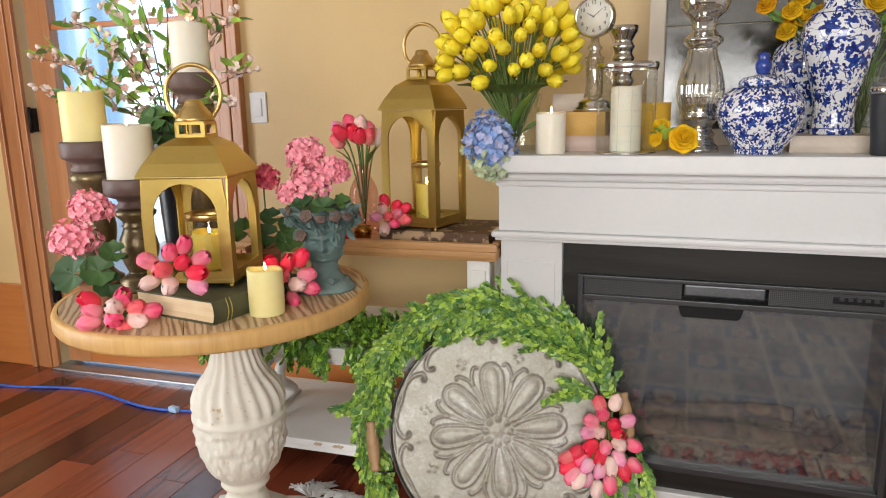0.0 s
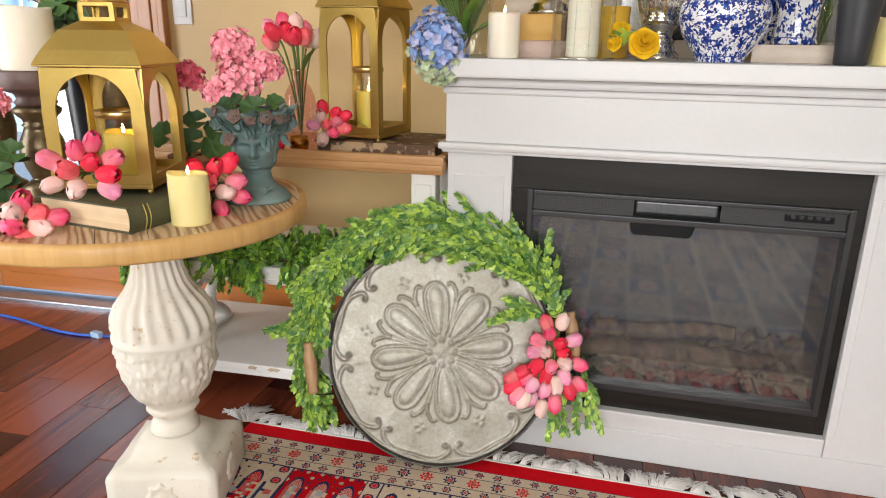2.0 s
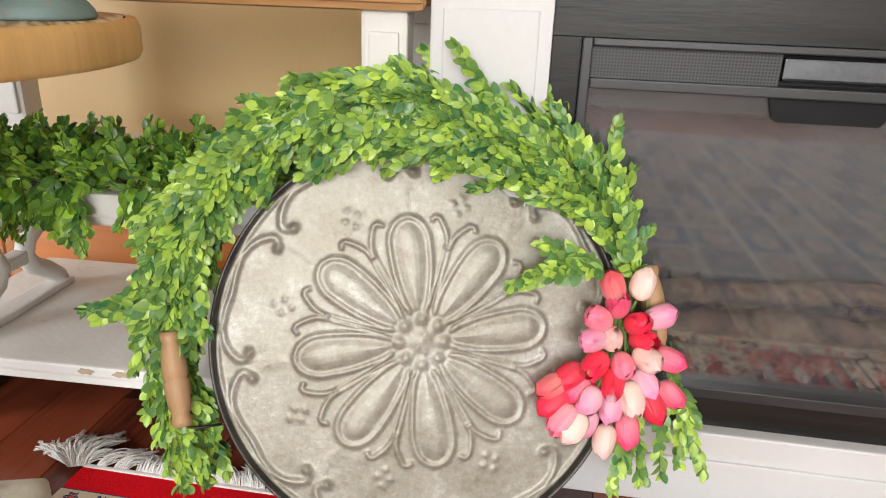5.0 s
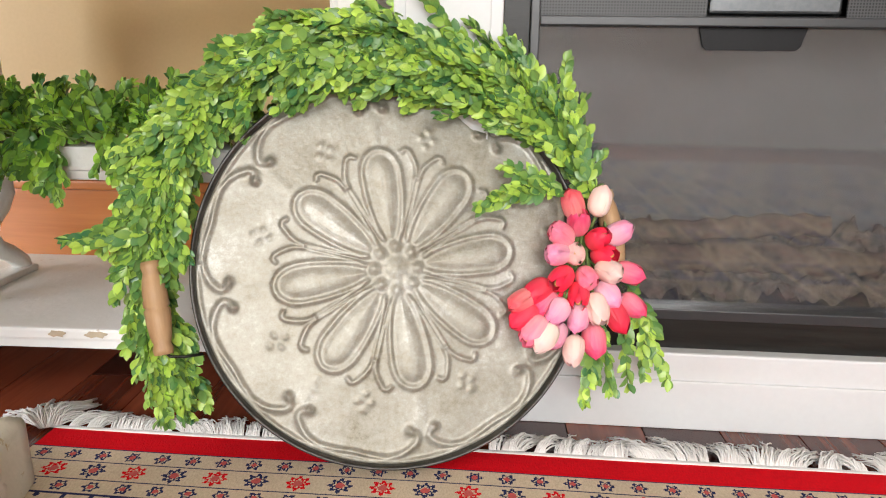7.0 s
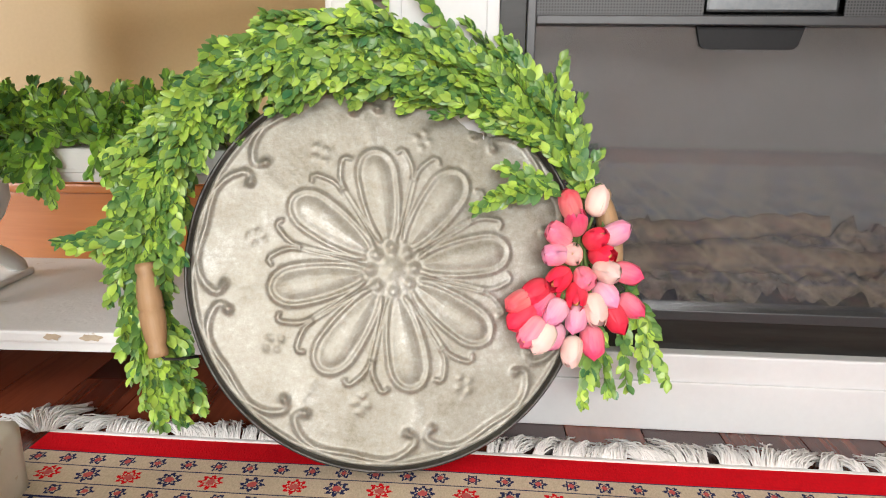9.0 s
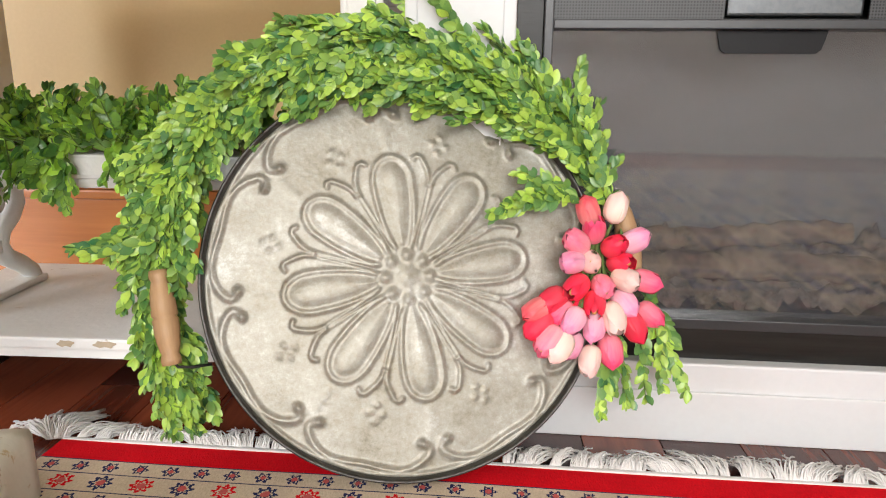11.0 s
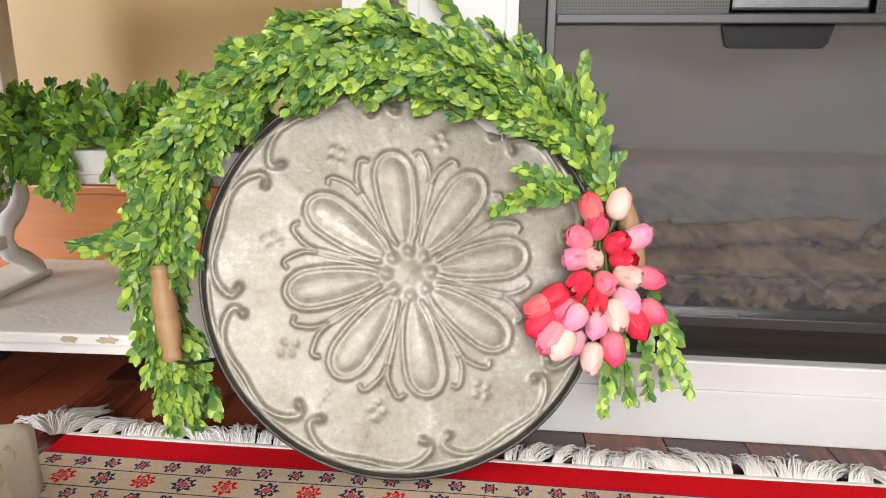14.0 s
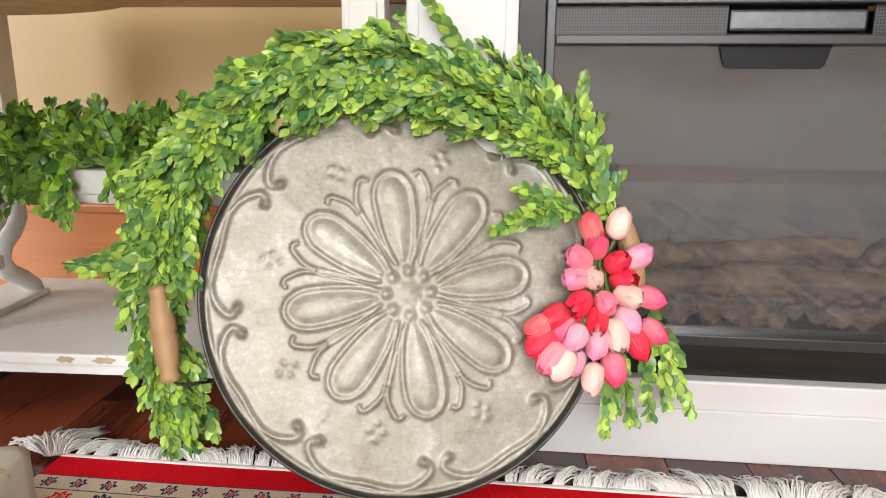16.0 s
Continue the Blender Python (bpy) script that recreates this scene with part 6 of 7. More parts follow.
GERPINK = plain("geranium_pink", (0.97, 0.20, 0.32), (0.98, 0.58, 0.61), 0.6, 0, 25, 200, 0.1, 0.3)
GERMAG = plain("geranium_magenta", (0.80, 0.06, 0.16), (0.90, 0.26, 0.34), 0.6, 0, 25, 200, 0.1, 0.35)
GERLEAF = leaf_mat("geranium_leaves", (0.018, 0.07, 0.018), (0.085, 0.19, 0.04), 0.6)
TERRA = plain("terracotta", (0.36, 0.15, 0.08), (0.50, 0.24, 0.14), 0.8, 0, 10, 90, 0.2)
FLOR = {GERPINK: floret_mesh("floret", 0.0092), GERMAG: floret_mesh("floret", 0.0092)}
for m_, me_ in FLOR.items():
    me_.materials.append(m_)


def flower_head(parent, c, r, material, n=88):
    """A domed cluster of florets under the plant."""
    h = part("flower_head", Geo().ball((0, 0, 0), r * 0.62, 12, 8), material, parent, "", Matrix.Translation(c))
    rnd = random.Random(int(c[0] * 1000) + 5)
    for i in range(n):
        z = 1 - 1.75 * (i + 0.5) / n
        a = i * 2.39996
        s = math.sqrt(max(0, 1 - z * z))
        d = Vector((s * math.cos(a), s * math.sin(a), z))
        part("floret", FLOR[material], material, h, "", aim(Vector((d.x * 1.12, d.y, d.z * 0.88)) * r * rnd.uniform(0.72, 1.12), d + Vector((rnd.uniform(-0.7, 0.7), rnd.uniform(-0.7, 0.7), rnd.uniform(-0.2, 0.6))), rnd.uniform(0, 360)) @ Matrix.Scale(rnd.uniform(0.8, 1.2), 4))


def scallop_leaf(r):
    def f(u, v):
        a = 2 * math.pi * u * 0.93 + 0.22
        q = r * v * (1 + 0.06 * math.cos(9 * a) * v)
        return (q * math.cos(a), q * math.sin(a), 0.28 * q * v + 0.05 * r * math.sin(6 * a) * v)
    return Geo().sheet(30, 4, f)


def geranium(label, x, y, z, heads, leaves, pot=True, pr=0.036):
    p = thing("geranium", label, "potted flower", x, y, z, 0, "pink geraniums")
    if pot:
        part("pot", Geo().lathe([(pr * 0.72, 0), (pr * 0.76, 0.004), (pr * 0.95, 0.052), (pr * 1.08, 0.053), (pr * 1.10, 0.070), (pr * 0.98, 0.071), (pr * 0.92, 0.058), (0.001, 0.056)], 32), TERRA, p, "small terracotta pot")
    root = Vector((0, 0, 0.06 if pot else 0.0))
    for c, r, mt in heads:
        part("stem", Geo().tube([root, root.lerp(Vector(c), 0.5) + Vector((0.004, 0.003, 0.01)), c], 0.0022, 6), STEM, p)
        flower_head(p, c, r, mt)
    for c, d, r in leaves:
        part("leaf", scallop_leaf(r), GERLEAF, p, "", aim(c, d))
        part("leaf_stalk", Geo().tube([root, root.lerp(Vector(c), 0.6), c], 0.0013, 5), STEM, p)


geranium("pink geranium in a small terracotta pot on the round table", -0.955, 1.324, TZ, [((0.018, -0.012, 0.225), 0.036, GERPINK), ((-0.028, -0.02, 0.155), 0.044, GERPINK)],
         [((-0.02, -0.045, 0.085), (0, -0.9, 0.5), 0.045), ((0.035, -0.03, 0.09), (0.5, -0.7, 0.5), 0.036), ((-0.06, -0.02, 0.08), (-0.5, -0.7, 0.5), 0.038), ((0.05, 0.0, 0.125), (0.5, -0.5, 0.7), 0.028), ((0.045, -0.02, 0.06), (0.6, -0.6, 0.3), 0.03), ((0.0, 0.04, 0.1), (0, 0.4, 1), 0.04)])
geranium("deep pink geranium in a terracotta pot behind a lantern", -0.765, 1.707, TZ, [((0.022, -0.02, 0.255), 0.034, GERMAG), ((-0.05, 0.0, 0.27), 0.032, GERPINK)],
         [((0.04, -0.05, 0.11), (0.3, -0.8, 0.5), 0.032), ((0.075, -0.02, 0.09), (0.6, -0.6, 0.4), 0.03), ((-0.03, -0.05, 0.12), (-0.2, -0.8, 0.5), 0.034), ((0.05, -0.04, 0.155), (0.3, -0.6, 0.8), 0.028), ((0.085, -0.02, 0.13), (0.7, -0.5, 0.5), 0.028), ((0.11, -0.03, 0.10), (0.7, -0.6, 0.5), 0.026)], True, 0.045)
geranium("bright pink geraniums growing out of the head planter", -0.524, 1.580, TZ + 0.174, [((-0.008, -0.03, 0.090), 0.043, GERPINK), ((-0.035, 0.0, 0.150), 0.038, GERPINK), ((0.04, -0.01, 0.112), 0.030, GERPINK), ((-0.075, -0.01, 0.058), 0.024, GERPINK)],
         [((-0.02, -0.05, 0.035), (-0.1, -0.7, 0.7), 0.030), ((0.03, -0.05, 0.032), (0.3, -0.7, 0.7), 0.028), ((-0.05, -0.03, 0.03), (-0.6, -0.5, 0.7), 0.026), ((0.055, 0, 0.035), (0.7, -0.4, 0.7), 0.024)], False)


# ---- tulip bunches on the table and the console ----
def small_bunch(label, m, spots, tie):
    bunch("tulip_bunch", label, m, spots, tie)


def fan(cols, rx, rz, seed, s=0.95, toward=(0.25, -0.9, 0.25)):
    """Blooms scattered in a tight oval, turned to the room."""
    rnd = random.Random(seed)
    out = []
    n = len(cols)
    for i, c in enumerate(cols):
        q = math.sqrt((i + 0.35) / n)
        a = i * 2.4 + seed
        x, z = 0.86 * rx * q * math.cos(a), 0.86 * rz * q * math.sin(a)
        out.append((x, -0.012 - 0.012 * (1 - q), z, toward[0] + x * 22, toward[1] * 0.55, toward[2] + z * 22, c, 0.98 * s * rnd.uniform(0.9, 1.08)))
    return out


small_bunch("pink and red artificial tulips lying on an old book", pose(-0.690, 1.268, 0.842, 0, 0, 25), fan("rcrpwoolpw", 0.054, 0.040, 1, 0.94), (0.045, 0.05, 0.0))
small_bunch("pink and cream artificial tulips lying on the round table", pose(-0.818, 1.235, 0.751, 0, 0, 25), fan("wpcowpoprc", 0.062, 0.026, 2, 1.0), (0.05, 0.05, -0.01))
small_bunch("pink and red artificial tulips lying beside a candle", pose(-0.562, 1.466, 0.782, 0, 0, 25), fan("cwrporprwp", 0.046, 0.046, 3, 0.98), (0.02, 0.05, -0.03))
small_bunch("pink and red artificial tulips against a tall lantern", pose(-0.485, 1.92, 0.856, 0, 0, 10), fan("cowprlcrwr", 0.040, 0.033, 4, 0.88), (0.05, 0.06, -0.02))
small_bunch("red and cream tulip blooms lying on the console", pose(-0.645, 1.945, 0.80, 0, 0, 10), fan("rwr", 0.022, 0.020, 5), (0.02, 0.05, -0.015))

# pink ribbed bottle with standing tulips
bo = thing("bottle_vase", "pale pink ribbed glass bottle on the console", "vase", -0.622, 2.05, 0.7725)
part("bottle_glass", Geo().lathe([(0.038, 0.001), (0.043, 0.006)] + [(0.0445 + 0.0012 * math.sin(i * 1.5), 0.01 + i * 0.006) for i in range(20)] + [(0.040, 0.145), (0.030, 0.165), (0.021, 0.18), (0.019, 0.205), (0.021, 0.212), (0.019, 0.214)], 40, None, None, True, False), glass("pink_glass", (0.93, 0.74, 0.74), 0.06), bo)
bl = []
for i, c in enumerate("wprolcprwcrw"):
    a = i * 2.4
    q = math.sqrt((i + 0.5) / 12)
    bl.append((0.066 * q * math.cos(a) - 0.012, 0.045 * q * math.sin(a), 0.315 - 0.05 * q + 0.012 * math.sin(i * 2), 0.85 * q * math.cos(a) - 0.1, 0.6 * q * math.sin(a) - 0.3, 0.9, c, 1.12))
bunch("tulip_bunch", "pink and white tulips standing in a glass bottle", pose(-0.622, 2.05, 0.7725), bl, (0, 0, 0.03), ((0.02, -0.02, 0.2, 0.4, -0.2, 1, 0.09), (-0.02, -0.01, 0.2, -0.5, -0.2, 1, 0.08)))
vo = thing("votive_holder", "small amber mercury-glass votive on the console", "candle holder", -0.59, 1.96, 0.7725)
part("cup", Geo().lathe([(0.018, 0), (0.024, 0.006), (0.027, 0.025), (0.025, 0.04), (0.023, 0.04), (0.022, 0.012), (0.001, 0.01)], 24), metal("amber_mercury", (0.30, 0.13, 0.03), (0.62, 0.34, 0.08), 0.2, 40, 0.2), vo)


# ---- blossom branches in a dark vase ----
def build_blossoms():
    v = thing("dark_vase", "tall dark vase on the round table", "vase", -1.005, 1.677, TZ)
    part("vase_body", Geo().lathe([(0.032, 0), (0.036, 0.01), (0.040, 0.12), (0.046, 0.25), (0.052, 0.36), (0.054, 0.375), (0.050, 0.376), (0.046, 0.35), (0.001, 0.34)], 36), plain("dark_vase_glaze", (0.012, 0.014, 0.02), (0.03, 0.033, 0.04), 0.3), v)
    s = thing("blossom_spray", "pale pink artificial apple-blossom branches in a dark vase", "artificial flowers", -1.005, 1.677, TZ + 0.35)
    rnd = random.Random(9)
    PB = [plain("pale_blossom", (0.82, 0.62, 0.58), (0.86, 0.78, 0.70), 0.6, 0, 40, 200, 0.1, 0.2), plain("pink_blossom", (0.78, 0.42, 0.40), (0.84, 0.64, 0.58), 0.6, 0, 40, 200, 0.1, 0.2)]
    fm = []
    for k in range(2):
        me = floret_mesh("blossom", 0.0145)
        me.materials.append(PB[k])
        fm.append(me)
    bud = Geo().lathe([(0.001, 0), (0.0055, 0.004), (0.0065, 0.009), (0.004, 0.015), (0.0005, 0.018)], 10).mesh("bud")
    bud.materials.append(PB[0])
    lm = []
    for k in range(2):
        g = Geo()
        leaf(g, None, 0.050, 0.017, 0.15, 0.3)
        lm.append(g.mesh("leaf"))
    ways = [(-0.33, -0.10, 0.22), (-0.28, -0.14, 0.14), (-0.24, -0.05, 0.31), (-0.13, -0.04, 0.36), (-0.05, -0.03, 0.40), (0.05, 0.0, 0.42), (0.16, -0.02, 0.36), (0.24, 0.0, 0.30), (0.30, -0.05, 0.17), (0.25, -0.08, 0.10), (-0.18, -0.16, 0.20), (-0.08, -0.12, 0.25), (0.10, 0.05, 0.30)]
    for n, w in enumerate(ways):
        end = Vector(w)
        pts = [Vector((0, 0, -0.05)), Vector((end.x * 0.15, end.y * 0.15, end.z * 0.35)), Vector((end.x * 0.5, end.y * 0.5, end.z * 0.75)), Vector((end.x * 0.8, end.y * 0.8, end.z * 0.95)), end]
        part("twig", Geo().tube(pts, 0.0024, 5, None, 0.4), TWIG, s)
        for i in range(19):
            t = 0.28 + 0.72 * i / 18
            f = t * 4
            k = min(int(f), 3)
            p = pts[k].lerp(pts[k + 1], f - k) + Vector((rnd.uniform(-0.022, 0.022), rnd.uniform(-0.02, 0.02), rnd.uniform(-0.02, 0.024)))
            d = (rnd.uniform(-0.7, 0.7), rnd.uniform(-1, 0.1), rnd.uniform(-0.1, 0.9))
            if t > 0.9:
                part("bud", bud, None, s, "", aim(p, d))
            else:
                part("blossom", fm[(i + n) % 2], None, s, "", aim(p, d, i * 50) @ Matrix.Scale(rnd.uniform(0.6, 1.0), 4))
            if t < 0.85:
                part("leaf", lm[i % 2], LEAF_DARK, s, "", aim(p, (rnd.uniform(-1, 1), rnd.uniform(-0.8, 0.3), rnd.uniform(0, 1)), i * 30))
    g = Geo()
    for k in range(16):
        a = k * 2.4
        part("leaf", scallop_leaf(0.032), GERLEAF, s, "", aim((0.05 * math.cos(a), 0.04 * math.sin(a) - 0.01, 0.02 + 0.05 * ((k * 7) % 5) / 5), (math.cos(a), math.sin(a) - 0.6, 0.6)))


build_blossoms()

# ---- things along the mantel shelf ----
MZ = 1.0305
candle("pillar_candle", "cream pillar candle, lit, on the white mantel", -0.030, 1.875, MZ, 0.037, 0.102, WAX_WHITE)

j = thing("glass_jar", "clear cut-glass cylinder jar with a silver rim", "candle jar", 0.150, 1.895, MZ)
part("glass_cylinder", Geo().lathe([(0.070, 0.004), (0.070, 0.205)], 48, None, None, True, False), CLEAR, j)
for k in range(5):
    part("cut_ring", Geo().lathe([(0.0702, 0.03 + 0.036 * k), (0.0712, 0.031 + 0.036 * k), (0.0702, 0.032 + 0.036 * k)], 48, None, None, False, False), CLEAR, j)
for k in range(14):
    a = 2 * math.pi * k / 14
    part("cut_line", Geo().tube([(0.0703 * math.cos(a), 0.0703 * math.sin(a), 0.01), (0.0703 * math.cos(a), 0.0703 * math.sin(a), 0.2)], 0.0008, 5), CLEAR, j)
SILVER = metal("polished_silver", (0.62, 0.61, 0.58), (0.78, 0.77, 0.74), 0.12, 16, 0.03)
part("rim_band", Geo().lathe([(0.0715, 0.200), (0.0735, 0.202), (0.0735, 0.214), (0.071, 0.216), (0.068, 0.214), (0.068, 0.200)], 48, None, None, False, False), SILVER, j, "silver rim band")
part("base_plate", Geo().lathe([(0.072, 0.0), (0.075, 0.002), (0.073, 0.0045)], 48), SILVER, j, "silver base plate")
candle("pillar_candle", "tall cream candle inside a cut-glass jar", 0.150, 1.895, MZ + 0.0052, 0.037, 0.155, WAX_WHITE, False)

# books under the clock
TAN = plain("tan_book_cloth", (0.62, 0.36, 0.09), (0.74, 0.47, 0.15), 0.6, 0, 14, 200, 0.15)
PALEB = plain("pale_book_cloth", (0.58, 0.50, 0.42), (0.70, 0.62, 0.54), 0.65, 0, 14, 200, 0.15)
ROSEB = plain("dusty_rose_book", (0.56, 0.42, 0.36), (0.66, 0.52, 0.46), 0.65, 0, 14, 200, 0.15)
book("old_book", "dusty rose clothbound book under other books", pose(-0.030, 2.150, MZ, 0, 0, -88), 0.190, 0.145, 0.040, ROSEB, PAGES)
book("old_book", "tan clothbound book in a stack on the mantel", pose(-0.042, 2.145, MZ + 0.0405, 0, 0, -92), 0.185, 0.145, 0.060, TAN, PAGES)
book("old_book", "pale clothbound book on top of a stack", pose(-0.055, 2.165, MZ + 0.101, 0, 0, -89), 0.10, 0.085, 0.048, PALEB, PAGES)

# clock on a silver stem
c = thing("table_clock", "round silver table clock on a fluted stem", "clock", 0.062, 2.005, MZ + 0.1015, -14)
part("base", Geo().lathe([(0.050, 0), (0.052, 0.004), (0.050, 0.010), (0.042, 0.014), (0.044, 0.020), (0.036, 0.028), (0.024, 0.034), (0.016, 0.040)], 36), SILVER, c)
part("column", Geo().lathe([(0.019, 0.040), (0.022, 0.046), (0.0215, 0.10), (0.022, 0.13), (0.026, 0.136), (0.017, 0.142), (0.013, 0.152), (0.020, 0.160), (0.012, 0.170), (0.010, 0.186)], 24, None, lambda r, a, z: r * (1 + 0.05 * math.cos(12 * a) * (0.045 < z < 0.132))), glass("crystal", (0.93, 0.94, 0.93), 0.28), c, "faceted crystal column")
hd = Matrix.Translation((0, 0, 0.236)) @ pose(0, 0, 0, 90, 0, 0)
part("case", Geo().lathe([(0.046, -0.016), (0.050, -0.012), (0.050, 0.012), (0.052, 0.016), (0.049, 0.019), (0.045, 0.017)], 48, hd, None, True, False), SILVER, c, "polished silver case")
dial = part("dial", Geo().lathe([(0.0452, 0.0140), (0.0452, 0.0150)], 48, hd), plain("dial_ivory", (0.80, 0.78, 0.70), (0.85, 0.83, 0.76), 0.5), c, "ivory dial")
for n in range(1, 13):
    a = radians(90 - 30 * n)
    cu = bpy.data.curves.new("numeral", "FONT")
    cu.body, cu.size, cu.align_x, cu.align_y = str(n), 0.013, "CENTER", "CENTER"
    cu.extrude = 0.0002
    tmp = bpy.data.objects.new("numeral_curve", cu)
    scene.collection.objects.link(tmp)
    bpy.context.view_layer.update()
    me = bpy.data.meshes.new_from_object(tmp.evaluated_get(bpy.context.evaluated_depsgraph_get()))
    bpy.data.objects.remove(tmp)
    me.materials.clear()
    part("numeral", me, BLACK, dial, "", Matrix.Translation((0.034 * math.cos(a), -0.0154, 0.236 + 0.034 * math.sin(a))) @ pose(0, 0, 0, 90, 0, 0))
for L, w, a in ((0.020, 0.0022, 150), (0.031, 0.0016, 38)):
    part("clock_pointer", Geo().prism([(-0.003, -w / 2), (L, -w / 4), (L, w / 4), (-0.003, w / 2)], -0.0175, -0.0168, Matrix.Translation((0, 0, 0.236)) @ Matrix.Rotation(radians(-a), 4, "Y")), BLACK, c)
rs = thing("silver_candlestick", "ribbed silver candlestick behind the clock", "candlestick", 0.125, 2.13, MZ)
part("ribbed_stem", Geo().lathe([(0.055, 0), (0.056, 0.006), (0.040, 0.02)] + [(0.030 + 0.004 * math.cos(i * 1.57), 0.03 + 0.0075 * i) for i in range(36)] + [(0.04, 0.31), (0.042, 0.325), (0.036, 0.326)], 32), SILVER, rs)

# mercury glass candlestick
MERC = glass("mercury_glass", (0.82, 0.79, 0.70), 0.42, 0.05)
mc = thing("mercury_candlestick", "tall fluted mercury-glass candlestick on the mantel", "candlestick", 0.320, 1.930, MZ)
pr = [(0.047, 0), (0.049, 0.006), (0.046, 0.014), (0.038, 0.022), (0.034, 0.034), (0.038, 0.044), (0.030, 0.052), (0.032, 0.066), (0.042, 0.078), (0.044, 0.088), (0.040, 0.096), (0.048, 0.112), (0.053, 0.135), (0.052, 0.160), (0.044, 0.195), (0.034, 0.225), (0.030, 0.245), (0.044, 0.255), (0.046, 0.265), (0.036, 0.274), (0.026, 0.285), (0.030, 0.310), (0.048, 0.325), (0.054, 0.340), (0.056, 0.355), (0.050, 0.356)]
pf = []
for (r0, z0), (r1, z1) in zip(pr[:-1], pr[1:]):
    pf += [(r0 + (r1 - r0) * i / 3, z0 + (z1 - z0) * i / 3) for i in range(3)]
part("fluted_body", Geo().lathe(pf + [pr[-1]], 84, None, lambda r, a, z: r * (1 + 0.045 * math.cos(14 * a) * (0.10 < z < 0.24))), MERC, mc)
part("silver_lining", Geo().lathe([(r * 0.80, z + 0.004) for r, z in pr[1:12]], 36), SILVER, mc, "silvered lining")


# ---- blue and white porcelain ----
def porcelain(name, girth, cells, bias, seed=0.0):
    """White glaze with cobalt: five-petalled blossoms, small leaves and winding stems, laid round a jar of that girth."""
    m, nt, p = node_mat(name)
    t = nt.nodes.new("ShaderNodeTexCoord")
    sep = nt.nodes.new("ShaderNodeSeparateXYZ")
    nt.links.new(t.outputs["Object"], sep.inputs[0])
    ang = math_node(nt, "ARCTAN2", sep.outputs["Y"], sep.outputs["X"])

    def flowers(n, size, lobes, shift, cut):
        """Mask of lobed blots on a jittered lattice."""
        c = nt.nodes.new("ShaderNodeCombineXYZ")
        nt.links.new(math_node(nt, "ADD", math_node(nt, "MULTIPLY", ang, girth * n), shift), c.inputs[0])
        nt.links.new(math_node(nt, "ADD", math_node(nt, "MULTIPLY", sep.outputs["Z"], n), shift * 0.37), c.inputs[1])
        w = nt.nodes.new("ShaderNodeTexVoronoi")
        w.voronoi_dimensions = "2D"
        w.inputs["Scale"].default_value, w.inputs["Randomness"].default_value = 1.0, 0.8
        nt.links.new(c.outputs[0], w.inputs["Vector"])
        d = nt.nodes.new("ShaderNodeVectorMath")
        d.operation = "SUBTRACT"
        nt.links.new(c.outputs[0], d.inputs[0])
        nt.links.new(w.outputs["Position"], d.inputs[1])
        s2 = nt.nodes.new("ShaderNodeSeparateXYZ")
        nt.links.new(d.outputs[0], s2.inputs[0])
        sc = nt.nodes.new("ShaderNodeSeparateColor")
        nt.links.new(w.outputs["Color"], sc.inputs[0])
        a2 = math_node(nt, "ADD", math_node(nt, "ARCTAN2", s2.outputs["Y"], s2.outputs["X"]), math_node(nt, "MULTIPLY", sc.outputs[0], 6.28))
        lim = math_node(nt, "MULTIPLY", math_node(nt, "ADD", math_node(nt, "MULTIPLY", math_node(nt, "COSINE", math_node(nt, "MULTIPLY", a2, lobes)), cut), 1.0), size)
        lim = math_node(nt, "MULTIPLY", lim, math_node(nt, "ADD", math_node(nt, "MULTIPLY", sc.outputs[1], 0.6), 0.6))
        inside = math_node(nt, "LESS_THAN", w.outputs["Distance"], lim)
        ring = math_node(nt, "COMPARE", math_node(nt, "DIVIDE", w.outputs["Distance"], lim), 0.42)
        return inside, ring, c.outputs[0]

    big, ring, uv = flowers(cells, 0.34, 5, seed, 0.34)
    leafy, _, _ = flowers(cells * 1.9, 0.27, 2, seed + 3.3, 0.75)
    dots, _, _ = flowers(cells * 2.7, 0.22, 3, seed + 7.7, 0.5)
    n2 = noise_tex(nt, uv, 1.1, 2, 0.5, 1.0)
    stem = math_node(nt, "LESS_THAN", math_node(nt, "ABSOLUTE", math_node(nt, "SUBTRACT", n2, 0.5)), 0.016)
    patchy = math_node(nt, "GREATER_THAN", noise_tex(nt, uv, 0.7, 2), bias)
    f = math_node(nt, "MAXIMUM", math_node(nt, "MAXIMUM", big, math_node(nt, "MULTIPLY", leafy, patchy)), math_node(nt, "MAXIMUM", stem, math_node(nt, "MULTIPLY", dots, patchy)))
    blue = ramp(nt, [(0.36, (0.006, 0.012, 0.11)), (0.56, (0.014, 0.05, 0.30)), (0.74, (0.10, 0.25, 0.60))])
    nt.links.new(noise_tex(nt, uv, 2.6, 4), blue.inputs["Fac"])
    nt.links.new(mix(nt, f, (0.76, 0.79, 0.83), blue.outputs["Color"]), p.inputs["Base Color"])
    p.inputs["Roughness"].default_value = 0.12
    p.inputs["Coat Weight"].default_value = 0.6
    p.inputs["Coat Roughness"].default_value = 0.05
    return m


COBALT = plain("cobalt_glaze", (0.012, 0.03, 0.22), (0.03, 0.07, 0.34), 0.12, 0, 30, 120, 0.02)
PW = plain("white_glaze", (0.76, 0.78, 0.81), (0.82, 0.84, 0.86), 0.12, 0, 10, 100, 0.02)


def porcelain_band(parent, r, z):
    part("blue_line", Geo().lathe([(r, z), (r + 0.0009, z + 0.001), (r, z + 0.002)], 64, None, None, False, False), COBALT, parent)


